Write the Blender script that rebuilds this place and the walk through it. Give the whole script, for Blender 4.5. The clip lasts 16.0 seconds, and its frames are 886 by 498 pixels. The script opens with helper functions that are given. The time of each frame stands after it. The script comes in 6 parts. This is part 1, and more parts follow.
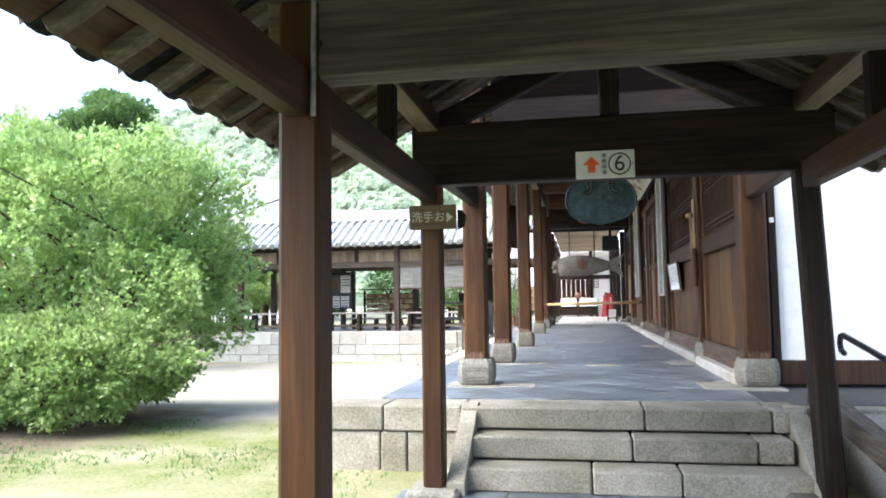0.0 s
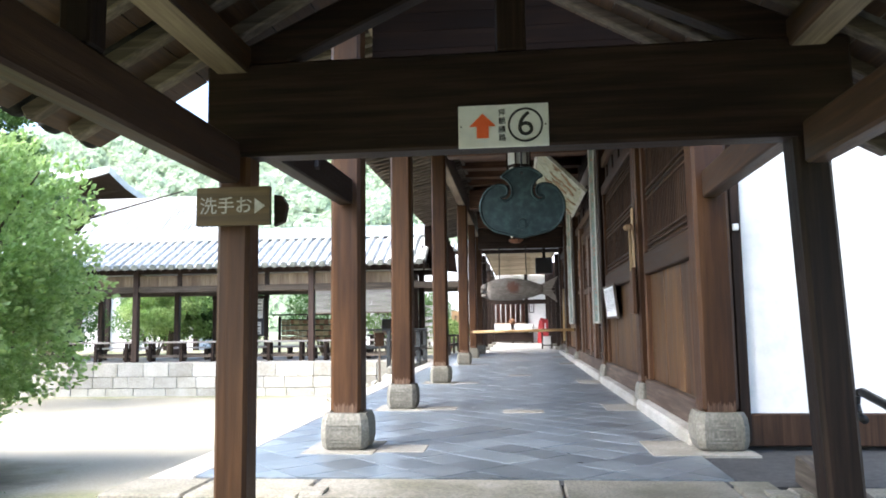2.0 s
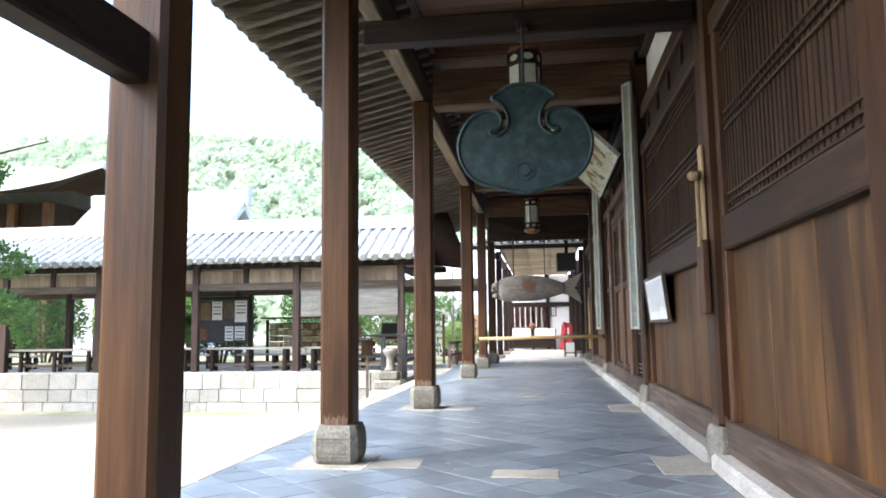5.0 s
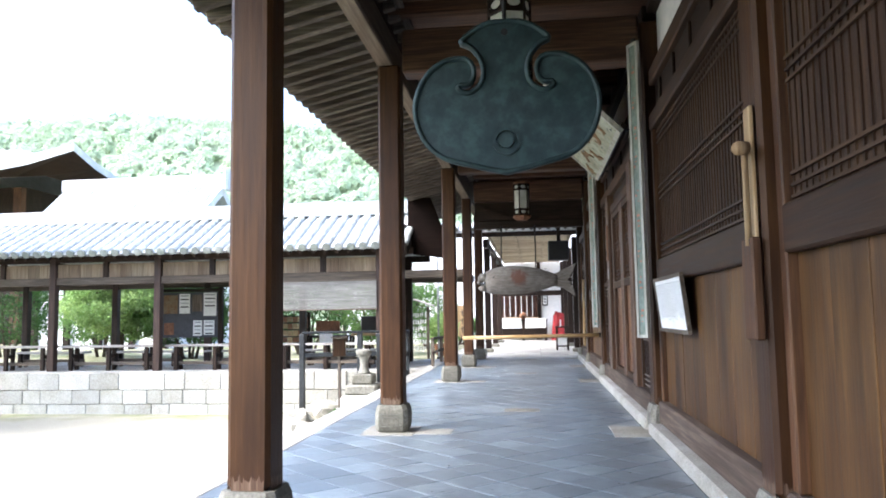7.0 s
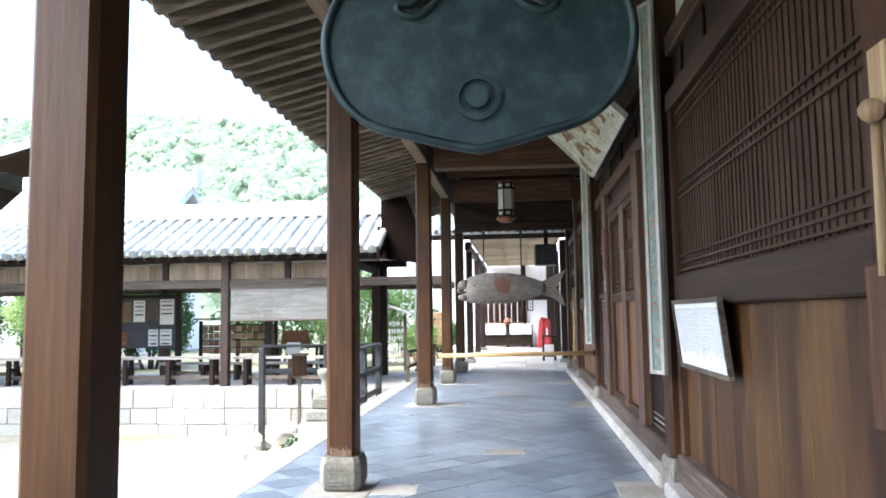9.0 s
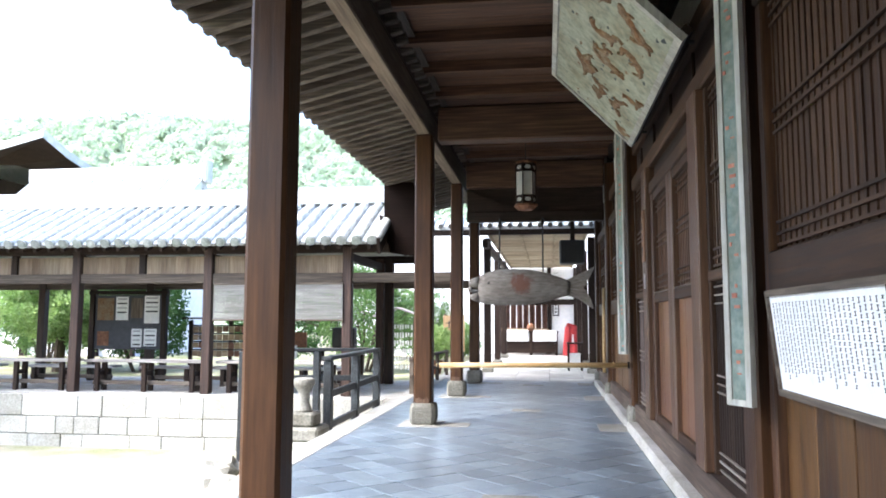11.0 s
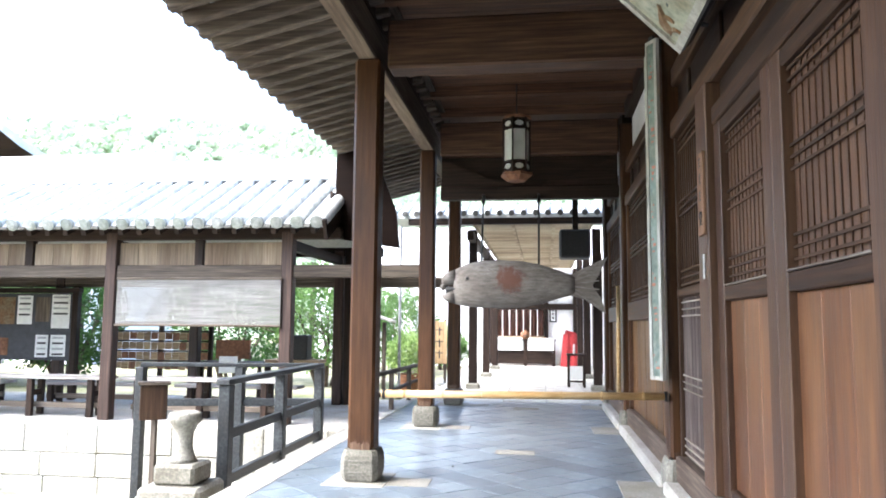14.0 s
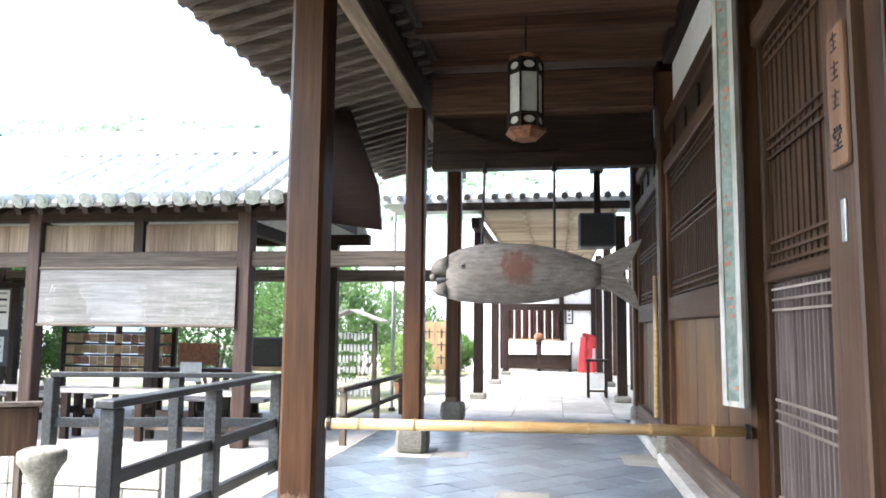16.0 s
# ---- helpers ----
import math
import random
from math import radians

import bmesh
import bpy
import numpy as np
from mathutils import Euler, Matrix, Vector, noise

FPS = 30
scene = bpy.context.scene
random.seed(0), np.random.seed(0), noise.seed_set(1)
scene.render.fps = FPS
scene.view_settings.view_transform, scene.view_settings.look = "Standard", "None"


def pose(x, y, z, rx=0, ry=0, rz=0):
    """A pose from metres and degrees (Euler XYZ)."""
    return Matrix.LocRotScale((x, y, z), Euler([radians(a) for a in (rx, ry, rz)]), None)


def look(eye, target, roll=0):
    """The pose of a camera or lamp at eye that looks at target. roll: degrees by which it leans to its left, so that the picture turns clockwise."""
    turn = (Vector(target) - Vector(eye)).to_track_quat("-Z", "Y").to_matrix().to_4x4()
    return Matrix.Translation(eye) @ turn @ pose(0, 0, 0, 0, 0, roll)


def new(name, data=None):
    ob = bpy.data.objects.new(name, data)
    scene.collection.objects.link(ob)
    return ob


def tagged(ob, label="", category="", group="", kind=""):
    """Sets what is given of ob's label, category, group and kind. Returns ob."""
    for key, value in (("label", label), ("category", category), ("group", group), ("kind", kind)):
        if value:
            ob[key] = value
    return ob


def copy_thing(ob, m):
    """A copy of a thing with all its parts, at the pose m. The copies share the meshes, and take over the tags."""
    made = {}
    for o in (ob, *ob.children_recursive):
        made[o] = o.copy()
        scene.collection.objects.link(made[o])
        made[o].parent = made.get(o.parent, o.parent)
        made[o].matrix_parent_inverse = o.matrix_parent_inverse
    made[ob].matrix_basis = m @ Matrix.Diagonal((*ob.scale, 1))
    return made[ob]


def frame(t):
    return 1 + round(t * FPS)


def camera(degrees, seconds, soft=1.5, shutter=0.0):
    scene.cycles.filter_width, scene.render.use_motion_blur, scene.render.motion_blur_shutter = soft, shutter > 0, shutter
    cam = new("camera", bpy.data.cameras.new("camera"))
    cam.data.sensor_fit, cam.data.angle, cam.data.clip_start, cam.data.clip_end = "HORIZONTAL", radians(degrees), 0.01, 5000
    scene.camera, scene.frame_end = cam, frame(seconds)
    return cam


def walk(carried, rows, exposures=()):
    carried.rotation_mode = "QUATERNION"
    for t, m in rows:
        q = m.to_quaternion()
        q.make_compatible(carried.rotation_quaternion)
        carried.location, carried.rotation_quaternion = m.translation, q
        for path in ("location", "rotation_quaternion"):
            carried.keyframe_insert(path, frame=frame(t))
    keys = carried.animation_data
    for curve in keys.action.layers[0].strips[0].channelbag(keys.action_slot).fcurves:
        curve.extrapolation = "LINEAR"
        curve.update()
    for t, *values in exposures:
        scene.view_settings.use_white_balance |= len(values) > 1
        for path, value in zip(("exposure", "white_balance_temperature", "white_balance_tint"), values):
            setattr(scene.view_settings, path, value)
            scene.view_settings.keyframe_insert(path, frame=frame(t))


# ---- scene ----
cam = camera(61.8, 16.0, soft=1.8)
# seconds, eye, target, roll
ROWS = [
    (0, (-0.002, -0.221, 1.4), (-0.362, 1.742, 1.543), -0.8),
    (0.5, (0.074, 0.282, 1.418), (-0.242, 2.253, 1.547), -0.5),
    (1, (0.136, 0.776, 1.445), (-0.228, 2.738, 1.577), -0.1),
    (1.5, (0.185, 1.285, 1.464), (-0.085, 3.257, 1.654), -1.0),
    (2, (0.25, 1.789, 1.459), (0.049, 3.769, 1.665), -0.8),
    (2.5, (0.279, 2.264, 1.449), (0.096, 4.249, 1.616), -1.1),
    (3, (0.319, 2.775, 1.431), (0.118, 4.759, 1.586), -1.7),
    (3.5, (0.373, 3.234, 1.452), (0.114, 5.209, 1.632), -2.1),
    (4, (0.388, 3.784, 1.457), (0.081, 5.75, 1.663), -0.3),
    (6.5, (0.441, 5.982, 1.601), (0.238, 7.959, 1.824), -2.0),
    (7, (0.43, 6.251, 1.707), (0.187, 8.228, 1.884), -0.9),
    (7.5, (0.429, 6.567, 1.868), (0.172, 8.544, 2.02), -2.0),
    (8, (0.372, 6.871, 1.89), (0.105, 8.847, 2.054), -1.4),
    (8.5, (0.404, 7.294, 1.889), (0.215, 9.277, 2.065), -0.2),
    (9, (0.421, 7.755, 1.925), (0.218, 9.737, 2.102), -0.8),
    (11.5, (0.551, 10.271, 1.857), (0.224, 12.235, 2.047), 1.6),
    (11.7, (0.556, 10.489, 1.862), (0.196, 12.448, 2.046), 2.8),
    (12, (0.551, 10.756, 1.864), (0.236, 12.715, 2.119), 2.7),
    (12.5, (0.527, 11.283, 1.996), (0.246, 13.238, 2.309), 0.9),
    (13, (0.518, 11.79, 1.909), (0.263, 13.756, 2.175), 2.9),
    (13.5, (0.48, 12.26, 1.858), (0.275, 14.234, 2.104), 0.5),
    (13.7, (0.498, 12.481, 1.825), (0.265, 14.454, 2.057), 0.8),
    (14, (0.514, 12.759, 1.884), (0.247, 14.73, 2.091), 0.5),
    (14.5, (0.487, 13.296, 1.869), (0.216, 15.271, 2.034), 1.1),
    (15, (0.509, 13.764, 1.887), (0.303, 15.743, 2.088), 0.5),
    (15.5, (0.478, 14.238, 1.865), (0.206, 16.209, 2.071), 1.6),
    (15.9, (0.435, 14.675, 1.864), (0.162, 16.646, 2.07), 1.3),
    (16, (0.491, 14.787, 1.867), (0.186, 16.752, 2.08), 0.6),
]
walk(cam, [(t, look(eye, target, roll)) for t, eye, target, roll in ROWS],
     [(0.0, 2.4, 6000, 10), (3.5, 2.6, 6050, 10), (6.5, 2.6, 5850, 10), (8.5, 2.75, 5750, 10), (12.0, 2.7, 5800, 10), (13.0, 3.05, 5800, 10), (14.5, 3.1, 5900, 10), (16.0, 3.1, 5900, 10)])

# ---- world and sun ----
world = bpy.data.worlds.new("world")
scene.world = world
world.use_nodes = True
wn = world.node_tree.nodes
sky = wn.new("ShaderNodeTexSky")
sky.sky_type = "NISHITA"
sky.sun_disc = False
sky.sun_elevation = radians(50)
sky.sun_rotation = radians(236)
sky.dust_density = 4.0
sky.air_density = 1.0
wn["Background"].inputs["Strength"].default_value = 0.15
world.node_tree.links.new(sky.outputs[0], wn["Background"].inputs["Color"])
sun = new("sun", bpy.data.lights.new("sun", "SUN"))
sun.data.energy = 0.95
sun.data.angle = radians(50)
sun.data.color = (1.0, 0.96, 0.9)
sun.matrix_world = look((-9.0, -6.0, 13.0), (0, 0, 0))


# ---- materials ----
def shader(name):
    m = bpy.data.materials.new(name)
    m.use_nodes = True
    n = m.node_tree.nodes
    return m, n, m.node_tree.links, n["Principled BSDF"]


def ramp(n, stops):
    r = n.new("ShaderNodeValToRGB")
    while len(r.color_ramp.elements) < len(stops):
        r.color_ramp.elements.new(0.5)
    for e, (p, c) in zip(r.color_ramp.elements, stops):
        e.position = p
        e.color = (*c, 1)
    return r


def mixed(n, l, kind, fac, a, b):
    x = n.new("ShaderNodeMix")
    x.data_type = "RGBA"
    x.blend_type = kind
    if isinstance(fac, (int, float)):
        x.inputs[0].default_value = fac
    else:
        l.new(fac, x.inputs[0])
    for s, v in ((6, a), (7, b)):
        if isinstance(v, tuple):
            x.inputs[s].default_value = (*v, 1)
        else:
            l.new(v, x.inputs[s])
    return x.outputs[2]


def tex(n, l, coord, scale, detail=6.0, rough=0.6):
    mp = n.new("ShaderNodeMapping")
    mp.inputs["Scale"].default_value = scale if isinstance(scale, tuple) else (scale,) * 3
    l.new(coord, mp.inputs[0])
    t = n.new("ShaderNodeTexNoise")
    t.inputs["Scale"].default_value = 1.0
    t.inputs["Detail"].default_value = detail
    t.inputs["Roughness"].default_value = rough
    l.new(mp.outputs[0], t.inputs["Vector"])
    return t.outputs["Fac"]


def surface(name, dark, mid, light, scale, stain, stain_scale=0.7, rough=0.7, bump=0.3, metal=0.0, vary=0.15, spec=0.5, rough_var=0.15):
    """Two scales of variation: grain of the given scale, and stains; vary: how far objects differ in tone."""
    m, n, l, p = shader(name)
    tc = n.new("ShaderNodeTexCoord").outputs["Object"]
    info = n.new("ShaderNodeObjectInfo")
    shift = n.new("ShaderNodeVectorMath")
    shift.operation = "MULTIPLY_ADD"
    shift.inputs[1].default_value = (37.0, 51.0, 23.0)
    l.new(info.outputs["Random"], shift.inputs[0])
    l.new(tc, shift.inputs[2])
    v = shift.outputs[0]
    g = tex(n, l, v, scale)
    r = ramp(n, [(0.3, dark), (0.5, mid), (0.72, light)])
    l.new(g, r.inputs[0])
    s = tex(n, l, v, stain_scale, 4.0)
    sr = ramp(n, [(0.38, (0, 0, 0)), (0.66, (1, 1, 1))])
    l.new(s, sr.inputs[0])
    c = mixed(n, l, "MIX", sr.outputs[0], r.outputs[0], mixed(n, l, "MULTIPLY", 1.0, r.outputs[0], stain))
    if vary:
        mr = n.new("ShaderNodeMapRange")
        mr.inputs[3].default_value = 1 - vary
        mr.inputs[4].default_value = 1 + vary
        l.new(info.outputs["Random"], mr.inputs[0])
        hs = n.new("ShaderNodeHueSaturation")
        l.new(c, hs.inputs["Color"])
        l.new(mr.outputs[0], hs.inputs["Value"])
        c = hs.outputs[0]
    l.new(c, p.inputs["Base Color"])
    rr = n.new("ShaderNodeMapRange")
    rr.inputs[3].default_value = max(0.05, rough - rough_var)
    rr.inputs[4].default_value = min(1.0, rough + rough_var)
    l.new(g, rr.inputs[0])
    l.new(rr.outputs[0], p.inputs["Roughness"])
    p.inputs["Metallic"].default_value = metal
    p.inputs["Specular IOR Level"].default_value = spec
    if bump:
        b = n.new("ShaderNodeBump")
        b.inputs["Strength"].default_value = bump
        b.inputs["Distance"].default_value = 0.01
        l.new(g, b.inputs["Height"])
        l.new(b.outputs[0], p.inputs["Normal"])
    return m


def wood(name, dark, mid, light, axis, stain=(0.55, 0.5, 0.48), rough=0.6, fine=38.0, vary=0.2, spec=0.35):
    s = [fine] * 3
    s["xyz".index(axis)] = 1.6
    st = [2.2] * 3
    st["xyz".index(axis)] = 0.5
    return surface(name, dark, mid, light, tuple(s), stain, tuple(st), rough, 0.35, 0.0, vary, spec)


RED = ((0.034, 0.0153, 0.007), (0.078, 0.0357, 0.0153), (0.14, 0.07, 0.0315))
DARK = ((0.0105, 0.0062, 0.0042), (0.0225, 0.0132, 0.009), (0.046, 0.0275, 0.019))
GREY = ((0.055, 0.044, 0.034), (0.11, 0.09, 0.07), (0.21, 0.175, 0.135))
PALE = ((0.26, 0.17, 0.09), (0.40, 0.28, 0.15), (0.55, 0.41, 0.25))
M = {}
for ax in "xyz":
    M["red" + ax] = wood("red_wood_" + ax, *RED, ax)
    M["dark" + ax] = wood("dark_wood_" + ax, *DARK, ax, spec=0.2)
    M["grey" + ax] = wood("grey_wood_" + ax, *GREY, ax, rough=0.8)
    M["pale" + ax] = wood("pale_wood_" + ax, *PALE, ax, rough=0.65)
M["pillar"] = wood("pillar_wood", (0.035, 0.0142, 0.005), (0.056, 0.0238, 0.0078), (0.082, 0.0375, 0.0132), "z", stain=(0.40, 0.34, 0.34), fine=26.0, rough=0.5, spec=0.25)
M["tan"] = wood("tan_wood", (0.13, 0.098, 0.066), (0.22, 0.17, 0.118), (0.33, 0.265, 0.19), "y", rough=0.8)
M["worn"] = wood("worn_pillar_foot", (0.05, 0.026, 0.014), (0.10, 0.06, 0.037), (0.22, 0.165, 0.12), "z", stain=(0.5, 0.36, 0.28), fine=60.0)
M["panel"] = wood("panel_wood", (0.062, 0.0285, 0.0078), (0.110, 0.0525, 0.0145), (0.185, 0.096, 0.030), "z", stain=(0.28, 0.22, 0.21), fine=16.0, rough=0.5, spec=0.3)
M["doorwood"] = wood("door_board_wood", (0.10, 0.042, 0.017), (0.165, 0.074, 0.030), (0.235, 0.115, 0.050), "z", stain=(0.6, 0.52, 0.48), fine=16.0, rough=0.42, spec=0.45)
M["doorframe"] = wood("door_frame_wood", (0.058, 0.028, 0.014), (0.098, 0.050, 0.026), (0.150, 0.082, 0.045), "z", rough=0.5, spec=0.4)
M["sillwood"] = wood("weathered_sill", (0.05, 0.036, 0.027), (0.095, 0.07, 0.053), (0.18, 0.14, 0.11), "y", stain=(0.45, 0.38, 0.35), rough=0.8)
M["lettering"] = surface("faded_white_paint", (0.30, 0.30, 0.27), (0.42, 0.42, 0.38), (0.52, 0.52, 0.48), 40.0, (0.7, 0.7, 0.66), 6.0, 0.8, 0.1, vary=0.0)
M["upperboard"] = wood("weathered_upper_board", (0.15, 0.115, 0.078), (0.22, 0.172, 0.12), (0.30, 0.245, 0.178), "z", rough=0.8)
M["plaquewood"] = wood("aged_plaque_wood", (0.15, 0.082, 0.045), (0.23, 0.13, 0.075), (0.32, 0.195, 0.12), "z", rough=0.75)
M["signwood"] = wood("old_sign_wood", (0.05, 0.036, 0.017), (0.085, 0.062, 0.03), (0.13, 0.098, 0.05), "x", rough=0.7)
M["captile"] = surface("tile_end", (0.20, 0.215, 0.205), (0.29, 0.305, 0.29), (0.40, 0.415, 0.395), 22.0, (0.7, 0.74, 0.68), 3.0, 0.55, 0.25, vary=0.2)
M["gallery"] = wood("gallery_wood", (0.022, 0.013, 0.010), (0.045, 0.026, 0.019), (0.085, 0.05, 0.037), "z")
M["bleached"] = wood("bleached_plank", (0.26, 0.245, 0.225), (0.38, 0.365, 0.34), (0.50, 0.485, 0.46), "x", rough=0.85)
# near-black brown: the shade under the roofs is put into the colour
M["shaded"] = wood("shaded_board", (0.005, 0.0026, 0.0018), (0.0085, 0.0044, 0.003), (0.015, 0.0078, 0.0052), "x", spec=0.05)
M["slatdark"] = wood("dark_lattice_board", (0.028, 0.018, 0.014), (0.046, 0.030, 0.023), (0.068, 0.046, 0.036), "z", rough=0.7)
M["shutter"] = wood("weathered_shutter", (0.10, 0.072, 0.053), (0.155, 0.115, 0.086), (0.215, 0.165, 0.128), "z", rough=0.8, fine=18.0)
M["ledge"] = wood("worn_pale_ledge", (0.16, 0.13, 0.105), (0.25, 0.215, 0.18), (0.34, 0.30, 0.26), "y", rough=0.85)
M["mauve"] = wood("grey_lattice_board", (0.091, 0.0728, 0.0676), (0.1495, 0.1222, 0.1144), (0.221, 0.1885, 0.1755), "z", rough=0.75)
M["ceil"] = wood("ceiling_wood", (0.0405, 0.0216, 0.01418), (0.0864, 0.04725, 0.02902), (0.162, 0.09045, 0.05535), "x", spec=0.25)
M["brown"] = wood("brown_wood", (0.02635, 0.01317, 0.00697), (0.051, 0.02678, 0.01403), (0.0918, 0.0527, 0.0289), "z", spec=0.25)
M["browny"] = wood("brown_wood_long", (0.02635, 0.0136, 0.007225), (0.0544, 0.0289, 0.0153), (0.1037, 0.0595, 0.03315), "y", spec=0.25)
M["fence"] = wood("fence_paint", (0.012, 0.015, 0.018), (0.028, 0.033, 0.036), (0.06, 0.066, 0.07), "y", rough=0.5)
M["base"] = surface("base_stone", (0.12, 0.118, 0.10), (0.19, 0.186, 0.16), (0.29, 0.28, 0.245), 45.0, (0.62, 0.6, 0.55), 3.0, 0.85, 0.4)
M["step"] = surface("step_stone", (0.17, 0.165, 0.14), (0.29, 0.275, 0.23), (0.42, 0.39, 0.33), 60.0, (0.6, 0.6, 0.52), 2.2, 0.85, 0.5, vary=0.22)
M["kerb"] = surface("kerb_stone", (0.30, 0.29, 0.27), (0.42, 0.41, 0.38), (0.55, 0.53, 0.49), 50.0, (0.7, 0.69, 0.64), 1.6, 0.8, 0.3)
M["rubble"] = surface("wall_stone", (0.33, 0.32, 0.29), (0.44, 0.43, 0.39), (0.55, 0.54, 0.49), 30.0, (0.78, 0.76, 0.70), 1.8, 0.9, 0.5, vary=0.22)
M["tile"] = surface("floor_tile", (0.085, 0.106, 0.123), (0.138, 0.166, 0.190), (0.22, 0.25, 0.28), 11.0, (0.66, 0.69, 0.73), 1.3, 0.33, 0.15, vary=0.3, spec=0.5, rough_var=0.14)
M["grout"] = surface("floor_joint", (0.03, 0.032, 0.035), (0.055, 0.058, 0.06), (0.09, 0.092, 0.095), 30.0, (0.7, 0.7, 0.7), 2.0, 0.9, 0.2)
M["slab"] = surface("pad_stone", (0.20, 0.195, 0.175), (0.28, 0.272, 0.245), (0.37, 0.355, 0.32), 40.0, (0.7, 0.68, 0.62), 2.0, 0.75, 0.2)
M["plaster"] = surface("white_plaster", (0.72, 0.73, 0.74), (0.80, 0.80, 0.80), (0.84, 0.84, 0.83), 9.0, (0.9, 0.9, 0.88), 0.8, 0.85, 0.08, vary=0.0)
M["gong"] = surface("green_bronze", (0.012, 0.024, 0.026), (0.021, 0.040, 0.043), (0.045, 0.078, 0.078), 12.0, (0.6, 0.75, 0.75), 3.5, 0.5, 0.3, 0.35, 0.0)
M["bamboo"] = surface("bamboo", (0.36, 0.24, 0.10), (0.48, 0.34, 0.165), (0.58, 0.45, 0.25), (5.0, 60.0, 60.0), (0.8, 0.7, 0.55), 2.0, 0.4, 0.1)
M["rooftile"] = surface("roof_tile", (0.40, 0.41, 0.41), (0.50, 0.51, 0.51), (0.60, 0.61, 0.605), 22.0, (0.75, 0.78, 0.75), 1.4, 0.55, 0.25, vary=0.15)
M["darktile"] = surface("eave_tile", (0.05, 0.05, 0.048), (0.10, 0.098, 0.09), (0.17, 0.165, 0.15), 25.0, (0.7, 0.7, 0.6), 2.0, 0.7, 0.3)
M["leaf"] = surface("leaf_green", (0.14, 0.23, 0.06), (0.37, 0.50, 0.18), (0.60, 0.70, 0.38), 9.0, (0.62, 0.74, 0.58), 1.3, 0.38, 0.0, vary=0.1)
M["leafdark"] = surface("leaf_dark", (0.03, 0.075, 0.02), (0.06, 0.13, 0.03), (0.11, 0.21, 0.05), 2.0, (0.6, 0.75, 0.55), 0.8, 0.5, 0.0, vary=0.1)
M["leafmid"] = surface("leaf_mid", (0.06, 0.12, 0.035), (0.14, 0.24, 0.07), (0.26, 0.38, 0.14), 4.0, (0.6, 0.72, 0.55), 1.0, 0.5, 0.0, vary=0.1)
# distance haze is put into this pale, low-contrast foliage colour
M["hill"] = surface("hazed_hill_trees", (0.43, 0.51, 0.37), (0.52, 0.59, 0.45), (0.60, 0.66, 0.53), 0.12, (0.84, 0.9, 0.82), 0.06, 0.9, 0.0, vary=0.0)
for nm in ("leaf", "leafdark", "leafmid", "hill"):
    nt = M[nm].node_tree
    pb_ = nt.nodes["Principled BSDF"]
    tr = nt.nodes.new("ShaderNodeBsdfTranslucent")
    nt.links.new(pb_.inputs["Base Color"].links[0].from_socket, tr.inputs["Color"])
    ms = nt.nodes.new("ShaderNodeMixShader")
    ms.inputs[0].default_value = 0.5
    nt.links.new(pb_.outputs[0], ms.inputs[1])
    nt.links.new(tr.outputs[0], ms.inputs[2])
    nt.links.new(ms.outputs[0], nt.nodes["Material Output"].inputs["Surface"])
M["bark"] = wood("bark", (0.04, 0.03, 0.022), (0.09, 0.07, 0.05), (0.16, 0.13, 0.10), "z", rough=0.9)
M["paper"] = surface("white_paper", (0.68, 0.69, 0.70), (0.76, 0.77, 0.77), (0.82, 0.82, 0.81), 14.0, (0.93, 0.93, 0.9), 3.0, 0.8, 0.0, vary=0.04)
M["lamp_paper"] = surface("lantern_paper", (0.70, 0.71, 0.68), (0.78, 0.79, 0.76), (0.83, 0.83, 0.80), 10.0, (0.9, 0.9, 0.86), 3.0, 0.75, 0.0, vary=0.0)
M["ink"] = surface("black_ink", (0.012, 0.012, 0.013), (0.02, 0.02, 0.021), (0.035, 0.035, 0.035), 30.0, (0.8, 0.8, 0.8), 3.0, 0.6, 0.0, vary=0.0)
M["orange"] = surface("orange_paint", (0.72, 0.10, 0.02), (0.80, 0.13, 0.03), (0.85, 0.16, 0.05), 20.0, (0.93, 0.9, 0.9), 3.0, 0.55, 0.0, vary=0.0)
M["crimson"] = surface("red_cloth", (0.22, 0.012, 0.016), (0.32, 0.02, 0.024), (0.42, 0.035, 0.038), 12.0, (0.7, 0.6, 0.6), 4.0, 0.8, 0.2, vary=0.0)
M["curtain"] = surface("brown_curtain", (0.12, 0.055, 0.042), (0.20, 0.10, 0.08), (0.31, 0.19, 0.155), (14.0, 14.0, 0.6), (0.7, 0.65, 0.6), 2.0, 0.85, 0.1, vary=0.0)
M["cloth"] = surface("white_cloth", (0.70, 0.70, 0.69), (0.78, 0.78, 0.77), (0.83, 0.83, 0.82), 12.0, (0.9, 0.9, 0.88), 3.0, 0.9, 0.15, vary=0.0)
M["iron"] = surface("dark_iron", (0.02, 0.02, 0.021), (0.035, 0.035, 0.036), (0.06, 0.06, 0.06), 40.0, (0.7, 0.65, 0.6), 4.0, 0.5, 0.1, 0.6)
M["steel"] = surface("lamp_steel", (0.30, 0.31, 0.32), (0.42, 0.43, 0.44), (0.52, 0.53, 0.54), 30.0, (0.7, 0.7, 0.7), 4.0, 0.4, 0.1, 0.7)
M["fish"] = surface("weathered_fish_wood", (0.14, 0.125, 0.11), (0.215, 0.20, 0.178), (0.30, 0.282, 0.255), (7.0, 26.0, 30.0), (0.68, 0.63, 0.6), 2.4, 0.85, 0.45, vary=0.0)
fn = M["fish"].node_tree.nodes
fk = M["fish"].node_tree.links
fp = fn["Principled BSDF"]
fsrc = fp.inputs["Base Color"].links[0].from_socket
fco = fn.new("ShaderNodeTexCoord").outputs["Object"]
